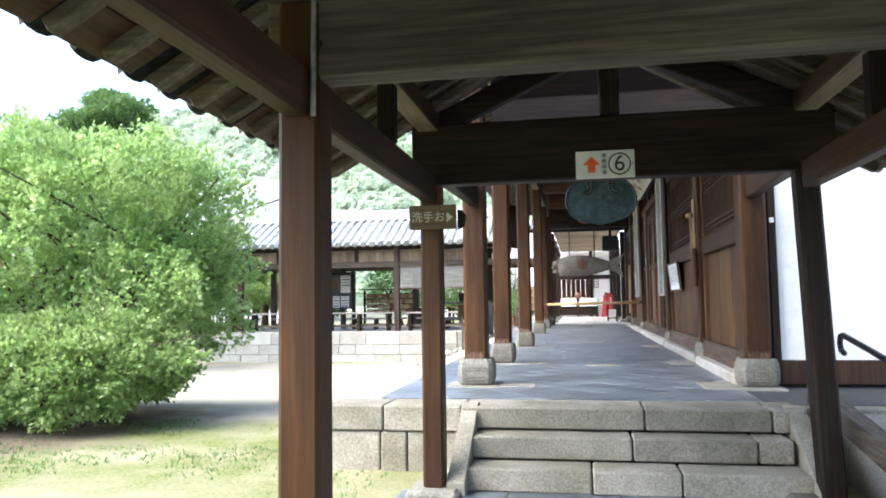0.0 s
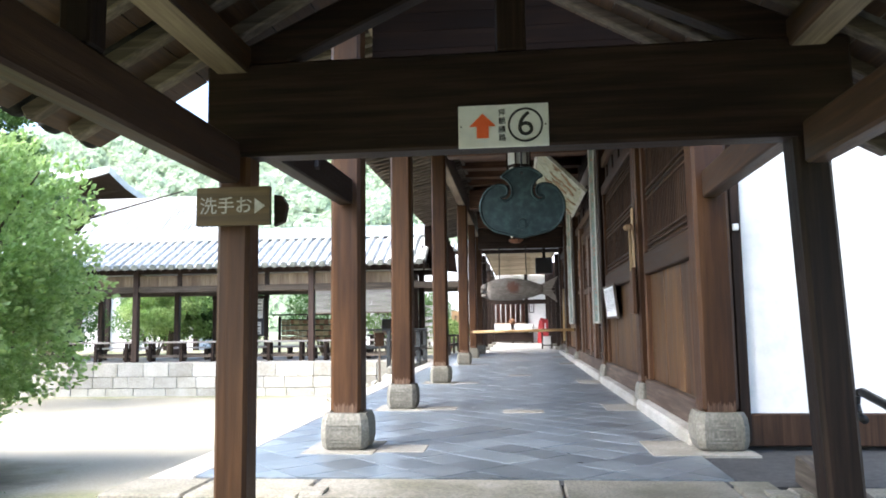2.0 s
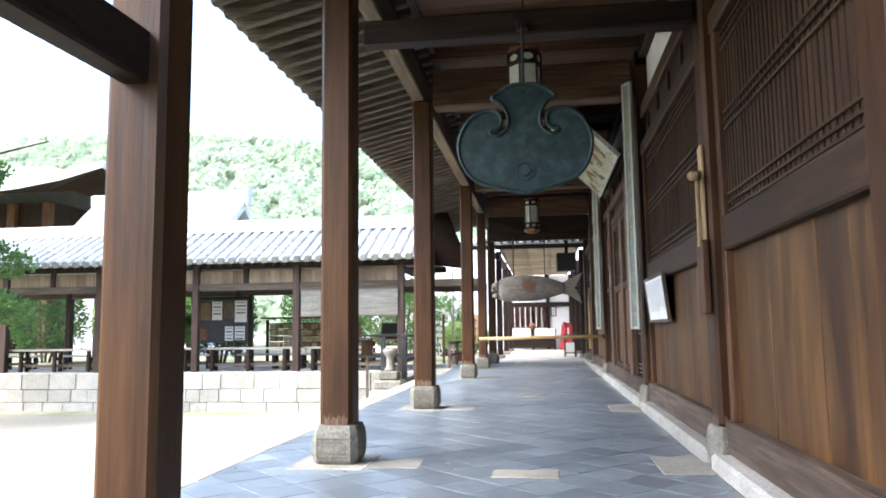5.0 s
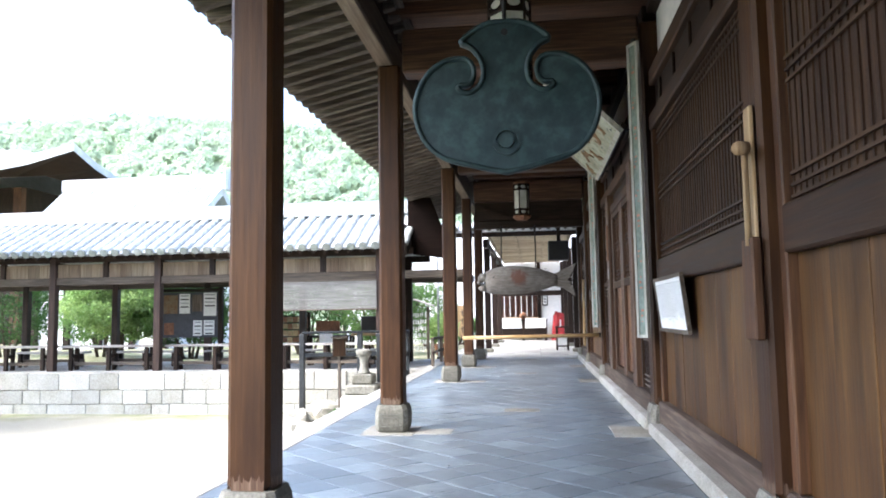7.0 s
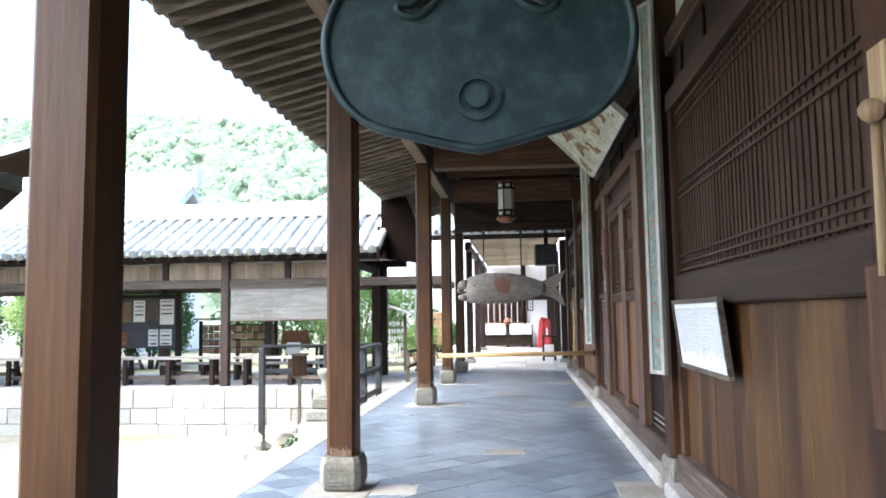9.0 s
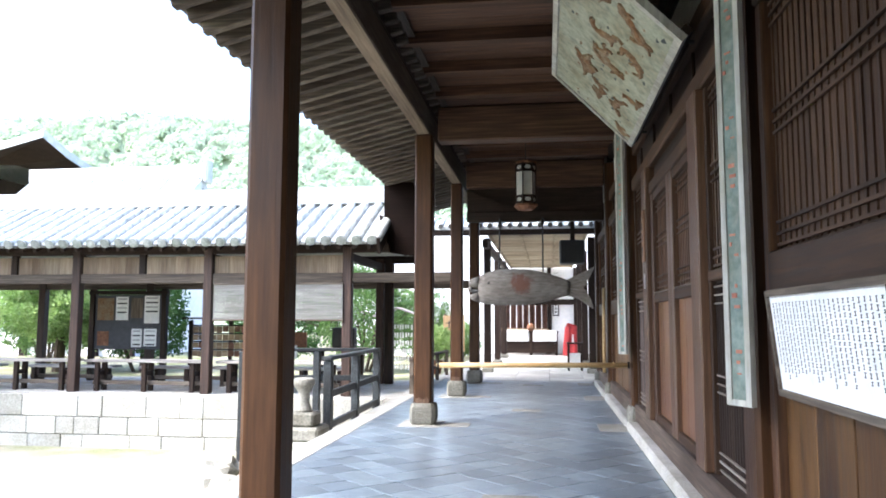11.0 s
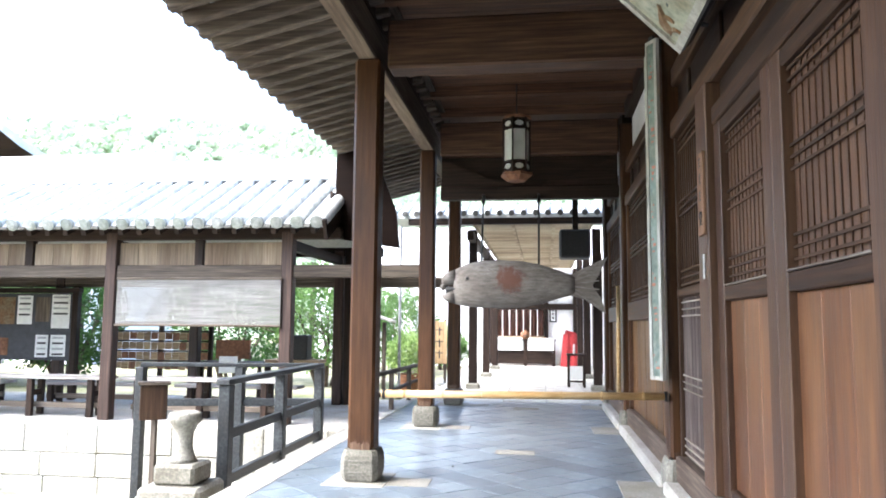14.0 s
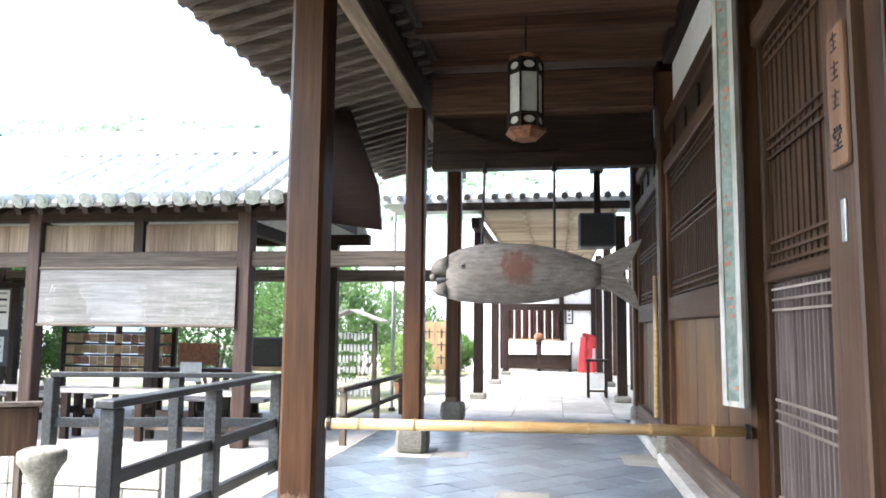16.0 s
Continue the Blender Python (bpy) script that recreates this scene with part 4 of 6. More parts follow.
    for k in range(6):
        p, q = c(k, r), c(k + 1, r)
        part("frame_post", rod(B(), p + Vector((0, 0, h0)), p + Vector((0, 0, h1)), 0.012, seg=6), M["darkz"], e)
        for z in (h0 + 0.005, h0 + 0.13, h1 - 0.13, h1 - 0.005):
            part("frame_rail", bar(B(), p + Vector((0, 0, z)), q + Vector((0, 0, z)), 0.018, 0.018), M["darkx"], e)
        bm = B()
        i, j = c(k, r - 0.012), c(k + 1, r - 0.012)
        bm.faces.new([bm.verts.new(v) for v in (i + Vector((0, 0, h0 + 0.13)), j + Vector((0, 0, h0 + 0.13)), j + Vector((0, 0, h1 - 0.13)), i + Vector((0, 0, h1 - 0.13)))])
        bmesh.ops.solidify(bm, geom=bm.faces[:], thickness=0.004)
        part("paper_pane", bm, M["lamp_paper"], e, "white paper pane")
        for za, zb in ((h0 + 0.005, h0 + 0.13), (h1 - 0.13, h1 - 0.005)):
            bm = B()
            bm.faces.new([bm.verts.new(v) for v in (i + Vector((0, 0, za)), j + Vector((0, 0, za)), j + Vector((0, 0, zb)), i + Vector((0, 0, zb)))])
            bmesh.ops.solidify(bm, geom=bm.faces[:], thickness=0.004)
            part("frieze_panel", bm, M["darkx"], e)
            mid = (c(k, r + 0.001) + c(k + 1, r + 0.001)) / 2
            u = (c(k + 1, 1) - c(k, 1)).normalized()
            bm = B()
            ov = [mid + u * (0.052 * math.cos(t * math.pi / 8)) + Vector((0, 0, (za + zb) / 2 + 0.034 * math.sin(t * math.pi / 8))) for t in range(16)]
            bm.faces.new([bm.verts.new(v) for v in ov])
            bmesh.ops.solidify(bm, geom=bm.faces[:], thickness=0.012)
            part("oval_window", bm, M["lamp_paper"], e)
    for z, w in ((h0 - 0.02, 0.2), (h1 + 0.015, 0.19)):
        bm = B()
        bmesh.ops.create_cone(bm, cap_ends=True, segments=6, radius1=w, radius2=w * 0.95, depth=0.035, matrix=at(cx, cy, z) @ Matrix.Rotation(radians(15), 4, "Z"))
        part("end_plate", bm, M["rust"], e)
    bm = B()
    bmesh.ops.create_cone(bm, cap_ends=True, segments=6, radius1=0.12, radius2=0.19, depth=0.06, matrix=at(cx, cy, z0 + 0.03) @ Matrix.Rotation(radians(15), 4, "Z"))
    part("foot", bm, M["rust"], e)
    part("hanger", rod(B(), (cx, cy, h1), (cx, cy, 5.12), 0.008, seg=8), M["iron"], e)
    return e


lan = lantern(0.205, 21.65, 3.64, 4.46)
copy_thing(lan, at(0.29, 11.9, 3.40))

# great wooden fish
fish = thing("fish_gong", (0.3, 22.3, 2.08), "long weathered grey wooden fish gong hung from ropes", "fish gong")


def loft(bm, secs, yc, seg=18, power=1.0):
    rings = []
    for x, z0, z1, w in secs:
        rings.append([bm.verts.new((x, yc + w * math.cos(2 * math.pi * k / seg), (z0 + z1) / 2 + (z1 - z0) / 2 * math.sin(2 * math.pi * k / seg))) for k in range(seg)])
    for p, q in zip(rings, rings[1:]):
        for k in range(seg):
            bm.faces.new((p[k], p[(k + 1) % seg], q[(k + 1) % seg], q[k]))
    bm.faces.new(rings[0][::-1])
    bm.faces.new(rings[-1])
    bmesh.ops.recalc_face_normals(bm, faces=bm.faces[:])
    return bm


part("body", loft(B(), [(-0.56, 2.13, 2.575, 0.10), (-0.42, 2.095, 2.645, 0.15), (-0.22, 2.08, 2.69, 0.18), (0.02, 2.075, 2.70, 0.19), (0.3, 2.085, 2.685, 0.18), (0.55, 2.13, 2.64, 0.15), (0.75, 2.19, 2.575, 0.11), (0.9, 2.235, 2.52, 0.075), (0.98, 2.25, 2.50, 0.05)], 22.3), M["fish"], fish, smooth=True)
part("upper_jaw", loft(B(), [(-0.725, 2.40, 2.47, 0.045), (-0.68, 2.375, 2.53, 0.085), (-0.55, 2.36, 2.578, 0.11)], 22.3), M["fish"], fish, smooth=True)
part("lower_jaw", loft(B(), [(-0.715, 2.205, 2.25, 0.04), (-0.66, 2.16, 2.275, 0.08), (-0.55, 2.132, 2.33, 0.10)], 22.3), M["fish"], fish, smooth=True)
part("mouth_ball", loft(B(), [(-0.74, 2.33, 2.37, 0.03), (-0.715, 2.295, 2.40, 0.055), (-0.68, 2.31, 2.39, 0.05)], 22.3, 12), M["fish"], fish, smooth=True)
# black solid put between the jaws as the shade of the open mouth
part("mouth_hollow", loft(B(), [(-0.67, 2.27, 2.36, 0.05), (-0.54, 2.29, 2.35, 0.113)], 22.3, 12), M["ink"], fish)
tail = part("tail_fin", flat_poly(B(), [(0.93, 2.24), (1.1, 2.2), (1.3, 2.055), (1.36, 2.02), (1.31, 2.2), (1.2, 2.37), (1.29, 2.52), (1.39, 2.73), (1.2, 2.64), (0.93, 2.51)], 22.27, 22.33), M["fish"], fish)
for k in range(6):
    a = -0.45 + 0.18 * k
    part("fin_ridge", bar(B(), (0.98, 22.262, 2.375 + a * 0.22), (1.28, 22.266, 2.375 + a * 0.62), 0.012, 0.016), M["fish"], tail)
bm = B()
bmesh.ops.create_uvsphere(bm, u_segments=14, v_segments=8, radius=0.035, matrix=at(-0.38, 22.155, 2.45) @ Matrix.Diagonal((1, 0.5, 1, 1)))
part("eye", bm, M["fish"], fish, smooth=True)
part("pupil", rod(B(), (-0.38, 22.15, 2.45), (-0.38, 22.133, 2.45), 0.016, seg=12), M["ink"], fish)
def fish_y(x, z):
    w = 0.19 - 0.02 * abs(x)
    q = min(0.98, abs(z - 2.385) / 0.305)
    return 22.3 - w * math.sqrt(1 - q * q) - 0.006
# scale cuts
bm = B()
for j in range(9):
    for i in range(12):
        x = -0.2 + 0.085 * i + (0.042 if j % 2 else 0)
        z = 2.16 + 0.055 * j
        if abs(x - 0.16) < 0.2 and abs(z - 2.46) < 0.18:
            continue
        for t in (-1, 1):
            a = (x + t * 0.036, fish_y(x, z + 0.02) + 0.003, z + 0.022)
            bar(bm, (x, fish_y(x, z) + 0.003, z), a, 0.005, 0.006)
tagged(part("scales", bm, M["fish"], fish), kind="stuff")
for x in (-0.21, 0.53):
    part("rope", rod(B(), (x, 22.3, 2.64), (x, 22.64, 3.62), 0.013, seg=8), M["iron"], fish)
    part("knot", rod(B(), (x, 22.6, 3.5), (x, 22.64, 3.6), 0.03, 0.016, seg=8), M["iron"], fish)

fish.location.x -= 0.065
fish.location.z += 0.04

# bamboo barrier and pole
bamboo = thing("bamboo_barrier", (0.3, 19.2, 1.28), "yellow bamboo pole barring the veranda between two pillars", "barrier")
part("pole", rod(B(), (-0.865, 19.1, 1.30), (1.524, 19.1, 1.325), 0.033, 0.03, seg=14), M["bamboo"], bamboo, smooth=True)
for k in range(7):
    f = (k + 0.6) / 7.2
    c0 = Vector((-0.865, 19.1, 1.30)).lerp(Vector((1.524, 19.1, 1.325)), f)
    part("node", rod(B(), c0 - Vector((0.006, 0, 0)), c0 + Vector((0.006, 0, 0)), 0.037, seg=14), M["bamboo"], bamboo)
for x, z in ((-0.845, 1.30), (1.505, 1.325)):
    part("cord", rod(B(), (x - 0.012, 19.1, z), (x + 0.012, 19.1, z), 0.042, seg=10), M["iron"], bamboo)
stick = thing("bamboo_striker", (1.48, 22.57, 1.0), "pale bamboo striking pole hung on a wall pillar", "pole")
part("pole", rod(B(), (1.47, 22.585, 1.0), (1.48, 22.59, 2.42), 0.028, 0.024), M["bamboo"], stick, smooth=True)
part("node", rod(B(), (1.474, 22.587, 1.6), (1.4742, 22.587, 1.63), 0.032), M["bamboo"], stick)

# mallet in its holder
mal = thing("wooden_mallet", (1.49, 10.03, 1.56), "pale wooden mallet in a board holder on a pillar", "mallet")
part("holder", box(B(), 1.475, 1.523, 9.97, 10.15, 1.56, 2.06, 0.008), M["redz"], mal, "reddish board pocket")
part("back_board", box(B(), 1.505, 1.5235, 10.0, 10.11, 2.061, 2.72, 0.004), M["palez"], mal)
part("handle", rod(B(), (1.48, 10.03, 2.02), (1.475, 10.01, 2.5), 0.016, seg=12), M["palez"], mal, smooth=True)
part("head", rod(B(), (1.43, 9.94, 2.49), (1.51, 10.09, 2.52), 0.035, seg=14), M["palez"], mal, smooth=True)

# long framed notice with brushed text
note = thing("framed_notice", (1.56, 12.8, 1.53), "white paper notice with columns of ink text, dark frame", "notice")
N0, N1, NZ0, NZ1 = 12.07, 13.34, 1.53, 2.01


def note_plate(nm, y0, y1, z0, z1, off, th, mat, parent, label=""):
    """A plate on the notice's plane, which leans out at the top."""
    bm = box(B(), -off - th, -off, y0, y1, z0 - NZ0, z1 - NZ0)
    bmesh.ops.rotate(bm, verts=bm.verts, cent=(0, 0, 0), matrix=Matrix.Rotation(-0.105, 3, "Y"))
    bmesh.ops.translate(bm, verts=bm.verts, vec=(1.605, 0, NZ0))
    return part(nm, bm, M[mat], parent, label)


sheet = note_plate("sheet", N0 + 0.03, N1 - 0.03, NZ0 + 0.03, NZ1 - 0.03, 0.012, 0.006, "paper", note, "white paper sheet")
note_plate("backing", N0 + 0.02, N1 - 0.02, NZ0 + 0.02, NZ1 - 0.02, 0.0, 0.011, "darky", note)
for ya, yb, za, zb in ((N0, N1, NZ0, NZ0 + 0.03), (N0, N1, NZ1 - 0.03, NZ1), (N0, N0 + 0.03, NZ0 + 0.03, NZ1 - 0.03), (N1 - 0.03, N1, NZ0 + 0.03, NZ1 - 0.03)):
    note_plate("frame", ya, yb, za, zb, 0.0, 0.03, "greyy", note)
rt = random.Random(5)
for k in range(26):
    yk = N1 - 0.075 - 0.0445 * k
    z = NZ1 - 0.06
    cuts = []
    while z > NZ0 + 0.08 + 0.09 * rt.random():
        hh = rt.uniform(0.012, 0.022)
        w = rt.uniform(0.006, 0.011)
        cuts += [(yk - w, yk + w * 0.6, z - 0.0035, z), (yk - 0.002, yk + 0.0015, z - hh, z), (yk - w * 0.5, yk + w, z - hh, z - hh + 0.0035)]
        z -= hh + 0.008
    bm = B()
    for y0, y1, z0, z1 in cuts:
        box(bm, -0.0195, -0.0178, y0, y1, z0 - NZ0, z1 - NZ0)
    bmesh.ops.rotate(bm, verts=bm.verts, cent=(0, 0, 0), matrix=Matrix.Rotation(-0.105, 3, "Y"))
    bmesh.ops.translate(bm, verts=bm.verts, vec=(1.605, 0, NZ0))
    part("text_column", bm, M["ink"], sheet)


# long painted couplet boards on the pillars
def couplet(y):
    e = thing("couplet_board", (1.44, y, 1.46), "tall narrow painted board with pale frame and red marks", "board", "couplet boards")
    c0 = Vector((1.455, y - 0.09, 0))
    d = Vector((0.5, -0.866, 0))
    nv = Vector((-0.866, -0.5, 0))
    def strip(u0, u1, z0, z1, off, th, mat, nm, lab=""):
        bm = B()
        p, q = c0 + d * u0 + nv * off, c0 + d * u1 + nv * off
        vs = []
        for z in (z0, z1):
            for w in (p, q, q + nv * th, p + nv * th):
                vs.append(bm.verts.new((w.x, w.y, z)))
        for f in ((0, 1, 2, 3), (7, 6, 5, 4), (0, 4, 5, 1), (1, 5, 6, 2), (2, 6, 7, 3), (3, 7, 4, 0)):
            bm.faces.new([vs[k] for k in f])
        bmesh.ops.recalc_face_normals(bm, faces=bm.faces[:])
        return part(nm, bm, M[mat], e, lab)
    strip(-0.045, 0.045, 1.49, 4.3, 0.0, 0.02, "greenpaint", "panel", "old green painted panel")
    for u in (-0.08, 0.046):
        strip(u, u + 0.034, 1.46, 4.33, -0.004, 0.032, "paleframe", "frame_side", "pale painted frame")
    for z in (1.46, 4.3):
        strip(-0.045, 0.045, z, z + 0.03, -0.004, 0.032, "paleframe", "frame_end")
    rr = random.Random(int(y * 7))
    for k in range(9):
        z = 4.0 - 0.3 * k + rr.uniform(-0.05, 0.05)
        for j in range(3):
            u = rr.uniform(-0.04, 0.0)
            strip(u, u + rr.uniform(0.008, 0.04), z + 0.05 * j, z + 0.05 * j + rr.uniform(0.006, 0.03), 0.0205, 0.003, "vermilion", "painted_mark")
    strip(-0.03, 0.03, 4.33, 4.37, 0.0, 0.02, "iron", "hanger")
    return e


couplet(13.58)
couplet(19.17)

# big tilted painted panel over the doors
pan = thing("painted_panel", (1.5, 16.45, 3.76), "large old framed panel with faded green relief, tilted over doors", "plaque")
pa, pb = Vector((1.46, 0, 3.75)), Vector((0.62, 0, 4.6))
up = (pb - pa).normalized()
outn = Vector((-up.z, 0, up.x))
if outn.z > 0:
    outn = -outn


def slope_plate(y0, y1, u0, u1, off, th, mat, nm, lab=""):
    L = (pb - pa).length
    bm = B()
    vs = []
    for yv in (y0, y1):
        for u, o in ((u0, off), (u1, off), (u1, off + th), (u0, off + th)):
            p = pa + up * (u * L) + outn * o
            vs.append(bm.verts.new((p.x, yv, p.z)))
    for f in ((0, 1, 2, 3), (7, 6, 5, 4), (0, 4, 5, 1), (1, 5, 6, 2), (2, 6, 7, 3), (3, 7, 4, 0)):
        bm.faces.new([vs[k] for k in f])
    bmesh.ops.recalc_face_normals(bm, faces=bm.faces[:])
    return part(nm, bm, M[mat], pan, lab)


slope_plate(14.78, 17.74, 0.05, 0.95, -0.03, 0.03, "verdigris", "panel", "faded green painted panel")
for y0, y1, u0, u1 in ((14.72, 17.80, 0.0, 0.05), (14.72, 17.80, 0.95, 1.0), (14.72, 14.78, 0.05, 0.95), (17.74, 17.80, 0.05, 0.95)):
    slope_plate(y0, y1, u0, u1, -0.035, 0.055, "paleframe", "frame", "pale worn wooden frame")
slope_plate(14.72, 17.80, 0.0, 0.06, -0.09, 0.054, "darky", "back_rail")
# carved creatures winding over the panel, and flaked paint
rr = random.Random(11)


def relief_band(pts, width, mat, high):
    bm = B()
    last = None
    for k, (yv, uv) in enumerate(pts):
        nx = pts[min(k + 1, len(pts) - 1)]
        pv = pts[max(k - 1, 0)]
        d = Vector((0, nx[0] - pv[0], 0)) + up * (nx[1] - pv[1])
        side = d.normalized().cross(outn)
        q = pa + up * uv + outn * 0.002
        q.y = yv
        w = width * (0.25 + 0.75 * math.sin(math.pi * (k + 0.4) / len(pts))) * rr.uniform(0.6, 1.25)
        row = [bm.verts.new(q - side * w), bm.verts.new(q - side * w * 0.4 + outn * high), bm.verts.new(q + side * w * 0.5 + outn * high), bm.verts.new(q + side * w)]
        if last is not None:
            for i in range(3):
                bm.faces.new((last[i], last[i + 1], row[i + 1], row[i]))
        last = row
    part("carved_relief", bm, M[mat], pan)


for k in range(13):
    yv = 14.98 + 0.205 * k + rr.uniform(-0.06, 0.06)
    uv = rr.uniform(0.25, 0.8)
    a = rr.uniform(0, 6.28)
    pts = []
    for j in range(12):
        pts.append((min(17.65, max(14.9, yv)), min(1.0, max(0.12, uv))))
        a += rr.uniform(-1.0, 1.0)
        yv += 0.05 * math.cos(a)
        uv += 0.05 * math.sin(a)
    relief_band(pts, 0.05, "relief", 0.016)
    for j in (3, 6, 9):
        b = rr.uniform(0, 6.28)
        tail = [(pts[j][0] + 0.03 * q * math.cos(b + 0.25 * q), pts[j][1] + 0.03 * q * math.sin(b + 0.25 * q)) for q in range(5)]
        relief_band(tail, 0.022, "relief", 0.012)
for k in range(46):
    bm = B()
    yv, uv = rr.uniform(14.85, 17.7), rr.uniform(0.1, 1.0)
    r = rr.uniform(0.008, 0.026)
    ring_v = []
    for j in range(7):
        a = 2 * math.pi * j / 7
        q = pa + up * (uv + r * rr.uniform(0.4, 1.3) * math.sin(a)) + outn * 0.0025
        q.y = yv + r * 2 * rr.uniform(0.3, 1.3) * math.cos(a)
        ring_v.append(bm.verts.new(q))
    bm.faces.new(ring_v)
    part("paint_flake", bm, M["gong" if k % 3 else "relief"], pan, "dark flaked patch")
for yk in (15.0, 17.55):
    part("stay", rod(B(), (1.58, yk, 3.83), (1.46, yk, 3.86), 0.015, seg=8), M["iron"], pan)
    part("upper_stay", rod(B(), (0.83, yk, 4.57), (1.2, yk, 4.86), 0.008, seg=8), M["iron"], pan)

plate = thing("name_plaque", (1.54, 17.68, 2.48), "pale wooden name plaque with brushed black characters on post", "plaque")
pboard = part("board", box(B(), 1.528, 1.549, 17.6, 17.76, 2.48, 3.02, 0.004), M["plaquewood"], plate)
glyphs("堂", 0.1, at(1.526, 17.68, 2.58) @ FACE_X, M["ink"], "character", pboard)
for z in (2.7, 2.81, 2.92):
    bm = B()
    box(bm, 1.525, 1.5275, 17.645, 17.715, z + 0.055, z + 0.061)
    box(bm, 1.525, 1.5275, 17.655, 17.705, z + 0.03, z + 0.036)
    box(bm, 1.525, 1.5275, 17.65, 17.71, z + 0.005, z + 0.011)
    box(bm, 1.525, 1.5275, 17.677, 17.684, z + 0.005, z + 0.075)
    part("brushed_strokes", bm, M["ink"], pboard)
small = thing("metal_plate", (1.545, 17.7, 2.2), "small grey metal plate on a door post", "plate")
part("plate", box(B(), 1.54, 1.5495, 17.68, 17.72, 2.2, 2.36, 0.002), M["steel"], small)
dot = thing("switch_box", (1.84, 7.35, 2.12), "small white box on the corner post", "switch")
part("box", box(B(), 1.815, 1.855, 7.325, 7.359, 2.12, 2.17, 0.006), M["paper"], dot)

cond = thing("conduit", (-0.955, 2.64, 2.1), "thin grey electric conduit on a post", "conduit")
part("pipe", rod(B(), (-0.99, 2.44, 2.12), (-0.985, 2.44, 2.66), 0.011, seg=8), M["steel"], cond)
part("clip", box(B(), -1.01, -0.965, 2.445, 2.475, 2.4, 2.42), M["iron"], cond)

# floodlight on the tie
fl = thing("floodlight", (-1.0, 6.55, 2.55), "grey round floodlight on a dark bracket", "lamp")
part("bracket", bar(B(), (-1.0, 6.28, 2.46), (-1.0, 6.34, 2.66), 0.03, 0.04), M["iron"], fl)
part("stem", rod(B(), (-1.0, 6.33, 2.64), (-1.04, 6.51, 2.69), 0.016), M["iron"], fl)
part("body", rod(B(), (-1.05, 6.5, 2.70), (-0.99, 6.6, 2.70), 0.04, 0.07, 18), M["iron"], fl, smooth=True)
part("lens", rod(B(), (-0.99, 6.6, 2.70), (-0.975, 6.625, 2.70), 0.075, 0.068, 18), M["steel"], fl, "glass front in steel ring")

# pale drain slabs in the floor
for x0, y0 in ((0.06, 9.6), (0.0, 20.72), (0.03, 15.2), (0.02, 25.0)):
    tagged(tbox("floor_slab", M["slab"], None, x0, x0 + 0.42, y0, y0 + 0.26, FLOOR - 0.03, FLOOR + 0.006, 0.003), "small pale stone slab set in the tile floor", "paving slab", "floor slabs", "structure")

# ramp and handrail beside the steps
ramp_ = thing("side_ramp", (2.6, 5.0, 0), "grey ramp with dark kerb beside the steps", "ramp", kind="structure")
bm = B()
prof = [(2.2, 0.0), (6.02, 0.5), (6.02, -0.05), (2.2, -0.05)]
a = [bm.verts.new((1.95, p, q)) for p, q in prof]
b = [bm.verts.new((3.4, p, q)) for p, q in prof]
bm.faces.new(a)
bm.faces.new(b[::-1])
for i in range(4):
    bm.faces.new((a[i], b[i], b[(i + 1) % 4], a[(i + 1) % 4]))
part("slab", bm, M["slab"], ramp_)
part("ramp_kerb", bar(B(), (1.86, 2.2, 0.05), (1.86, 6.3, 0.62), 0.14, 0.16, 0.01), M["greyy"], ramp_, "grey wooden kerb beam")
hr = thing("handrail", (1.8, 4.0, 0.2), "thin dark metal handrail of the ramp with a curled end", "handrail")
part("rail", rod(B(), (1.8, 5.4, 1.13), (1.8, 2.4, 0.665), 0.02), M["iron"], hr, smooth=True)
bm = B()
curl = [(5.4, 1.13), (5.455, 1.12), (5.475, 1.07), (5.45, 1.02), (5.39, 1.005)]
for (y0, z0), (y1, z1) in zip(curl, curl[1:]):
    rod(bm, (1.8, y0, z0), (1.8, y1, z1), 0.019, seg=10)
part("curled_end", bm, M["iron"], hr, smooth=True)
for y, z in ((4.0, 0.92), (2.6, 0.7)):
    part("rail_post", rod(B(), (1.8, y, 0.1), (1.8, y, z), 0.018), M["iron"], hr)


# ---- covered gallery across the courtyard ----
GZF = 0.5
gwall = thing("retaining_wall", (0, 0, 0), "pale stone block wall under the gallery terrace", "wall", kind="structure")
for (z0, z1, wd) in ((-0.47, -0.22, (0.5, 0.9)), (-0.22, 0.1, (0.45, 0.85)), (0.1, 0.5, (0.5, 1.0))):
    course(-26.0, -3.75, 22.42, 22.74, z0, z1, wd, M["rubble"], "stone", gwall)
course(-3.75, -2.06, 22.44, 22.74, -0.47, 0.0, (0.5, 0.8), M["rubble"], "stone", gwall)
course(-3.75, -2.06, 22.44, 22.74, 0.0, 0.5, (0.5, 0.8), M["rubble"], "stone", gwall)
GPX = [-3.08 - 2.68 * k for k in range(9)]
gal = thing("gallery_frame", (0, 0, 0), "dark timber frame of the long open gallery", "frame", kind="structure")
for i, x in enumerate(GPX):
    for y in (22.9, 25.6):
        p = tagged(tbox("gallery_post", M["gallery"], None, x - 0.085, x + 0.085, y - 0.085, y + 0.085, GZF, 3.2, 0.012), "square brown wooden post of the gallery", "post", "gallery posts", "structure")
for y in (22.9, 25.6):
    tbox("tie_rail", M["greyx"], gal, -26.0, -1.14, y - 0.05, y + 0.05, 2.55, 2.73, 0.01)
    tbox("wall_plate", M["darkx"], gal, -26.0, -2.3, y - 0.07, y + 0.07, 3.1, 3.26, 0.01)
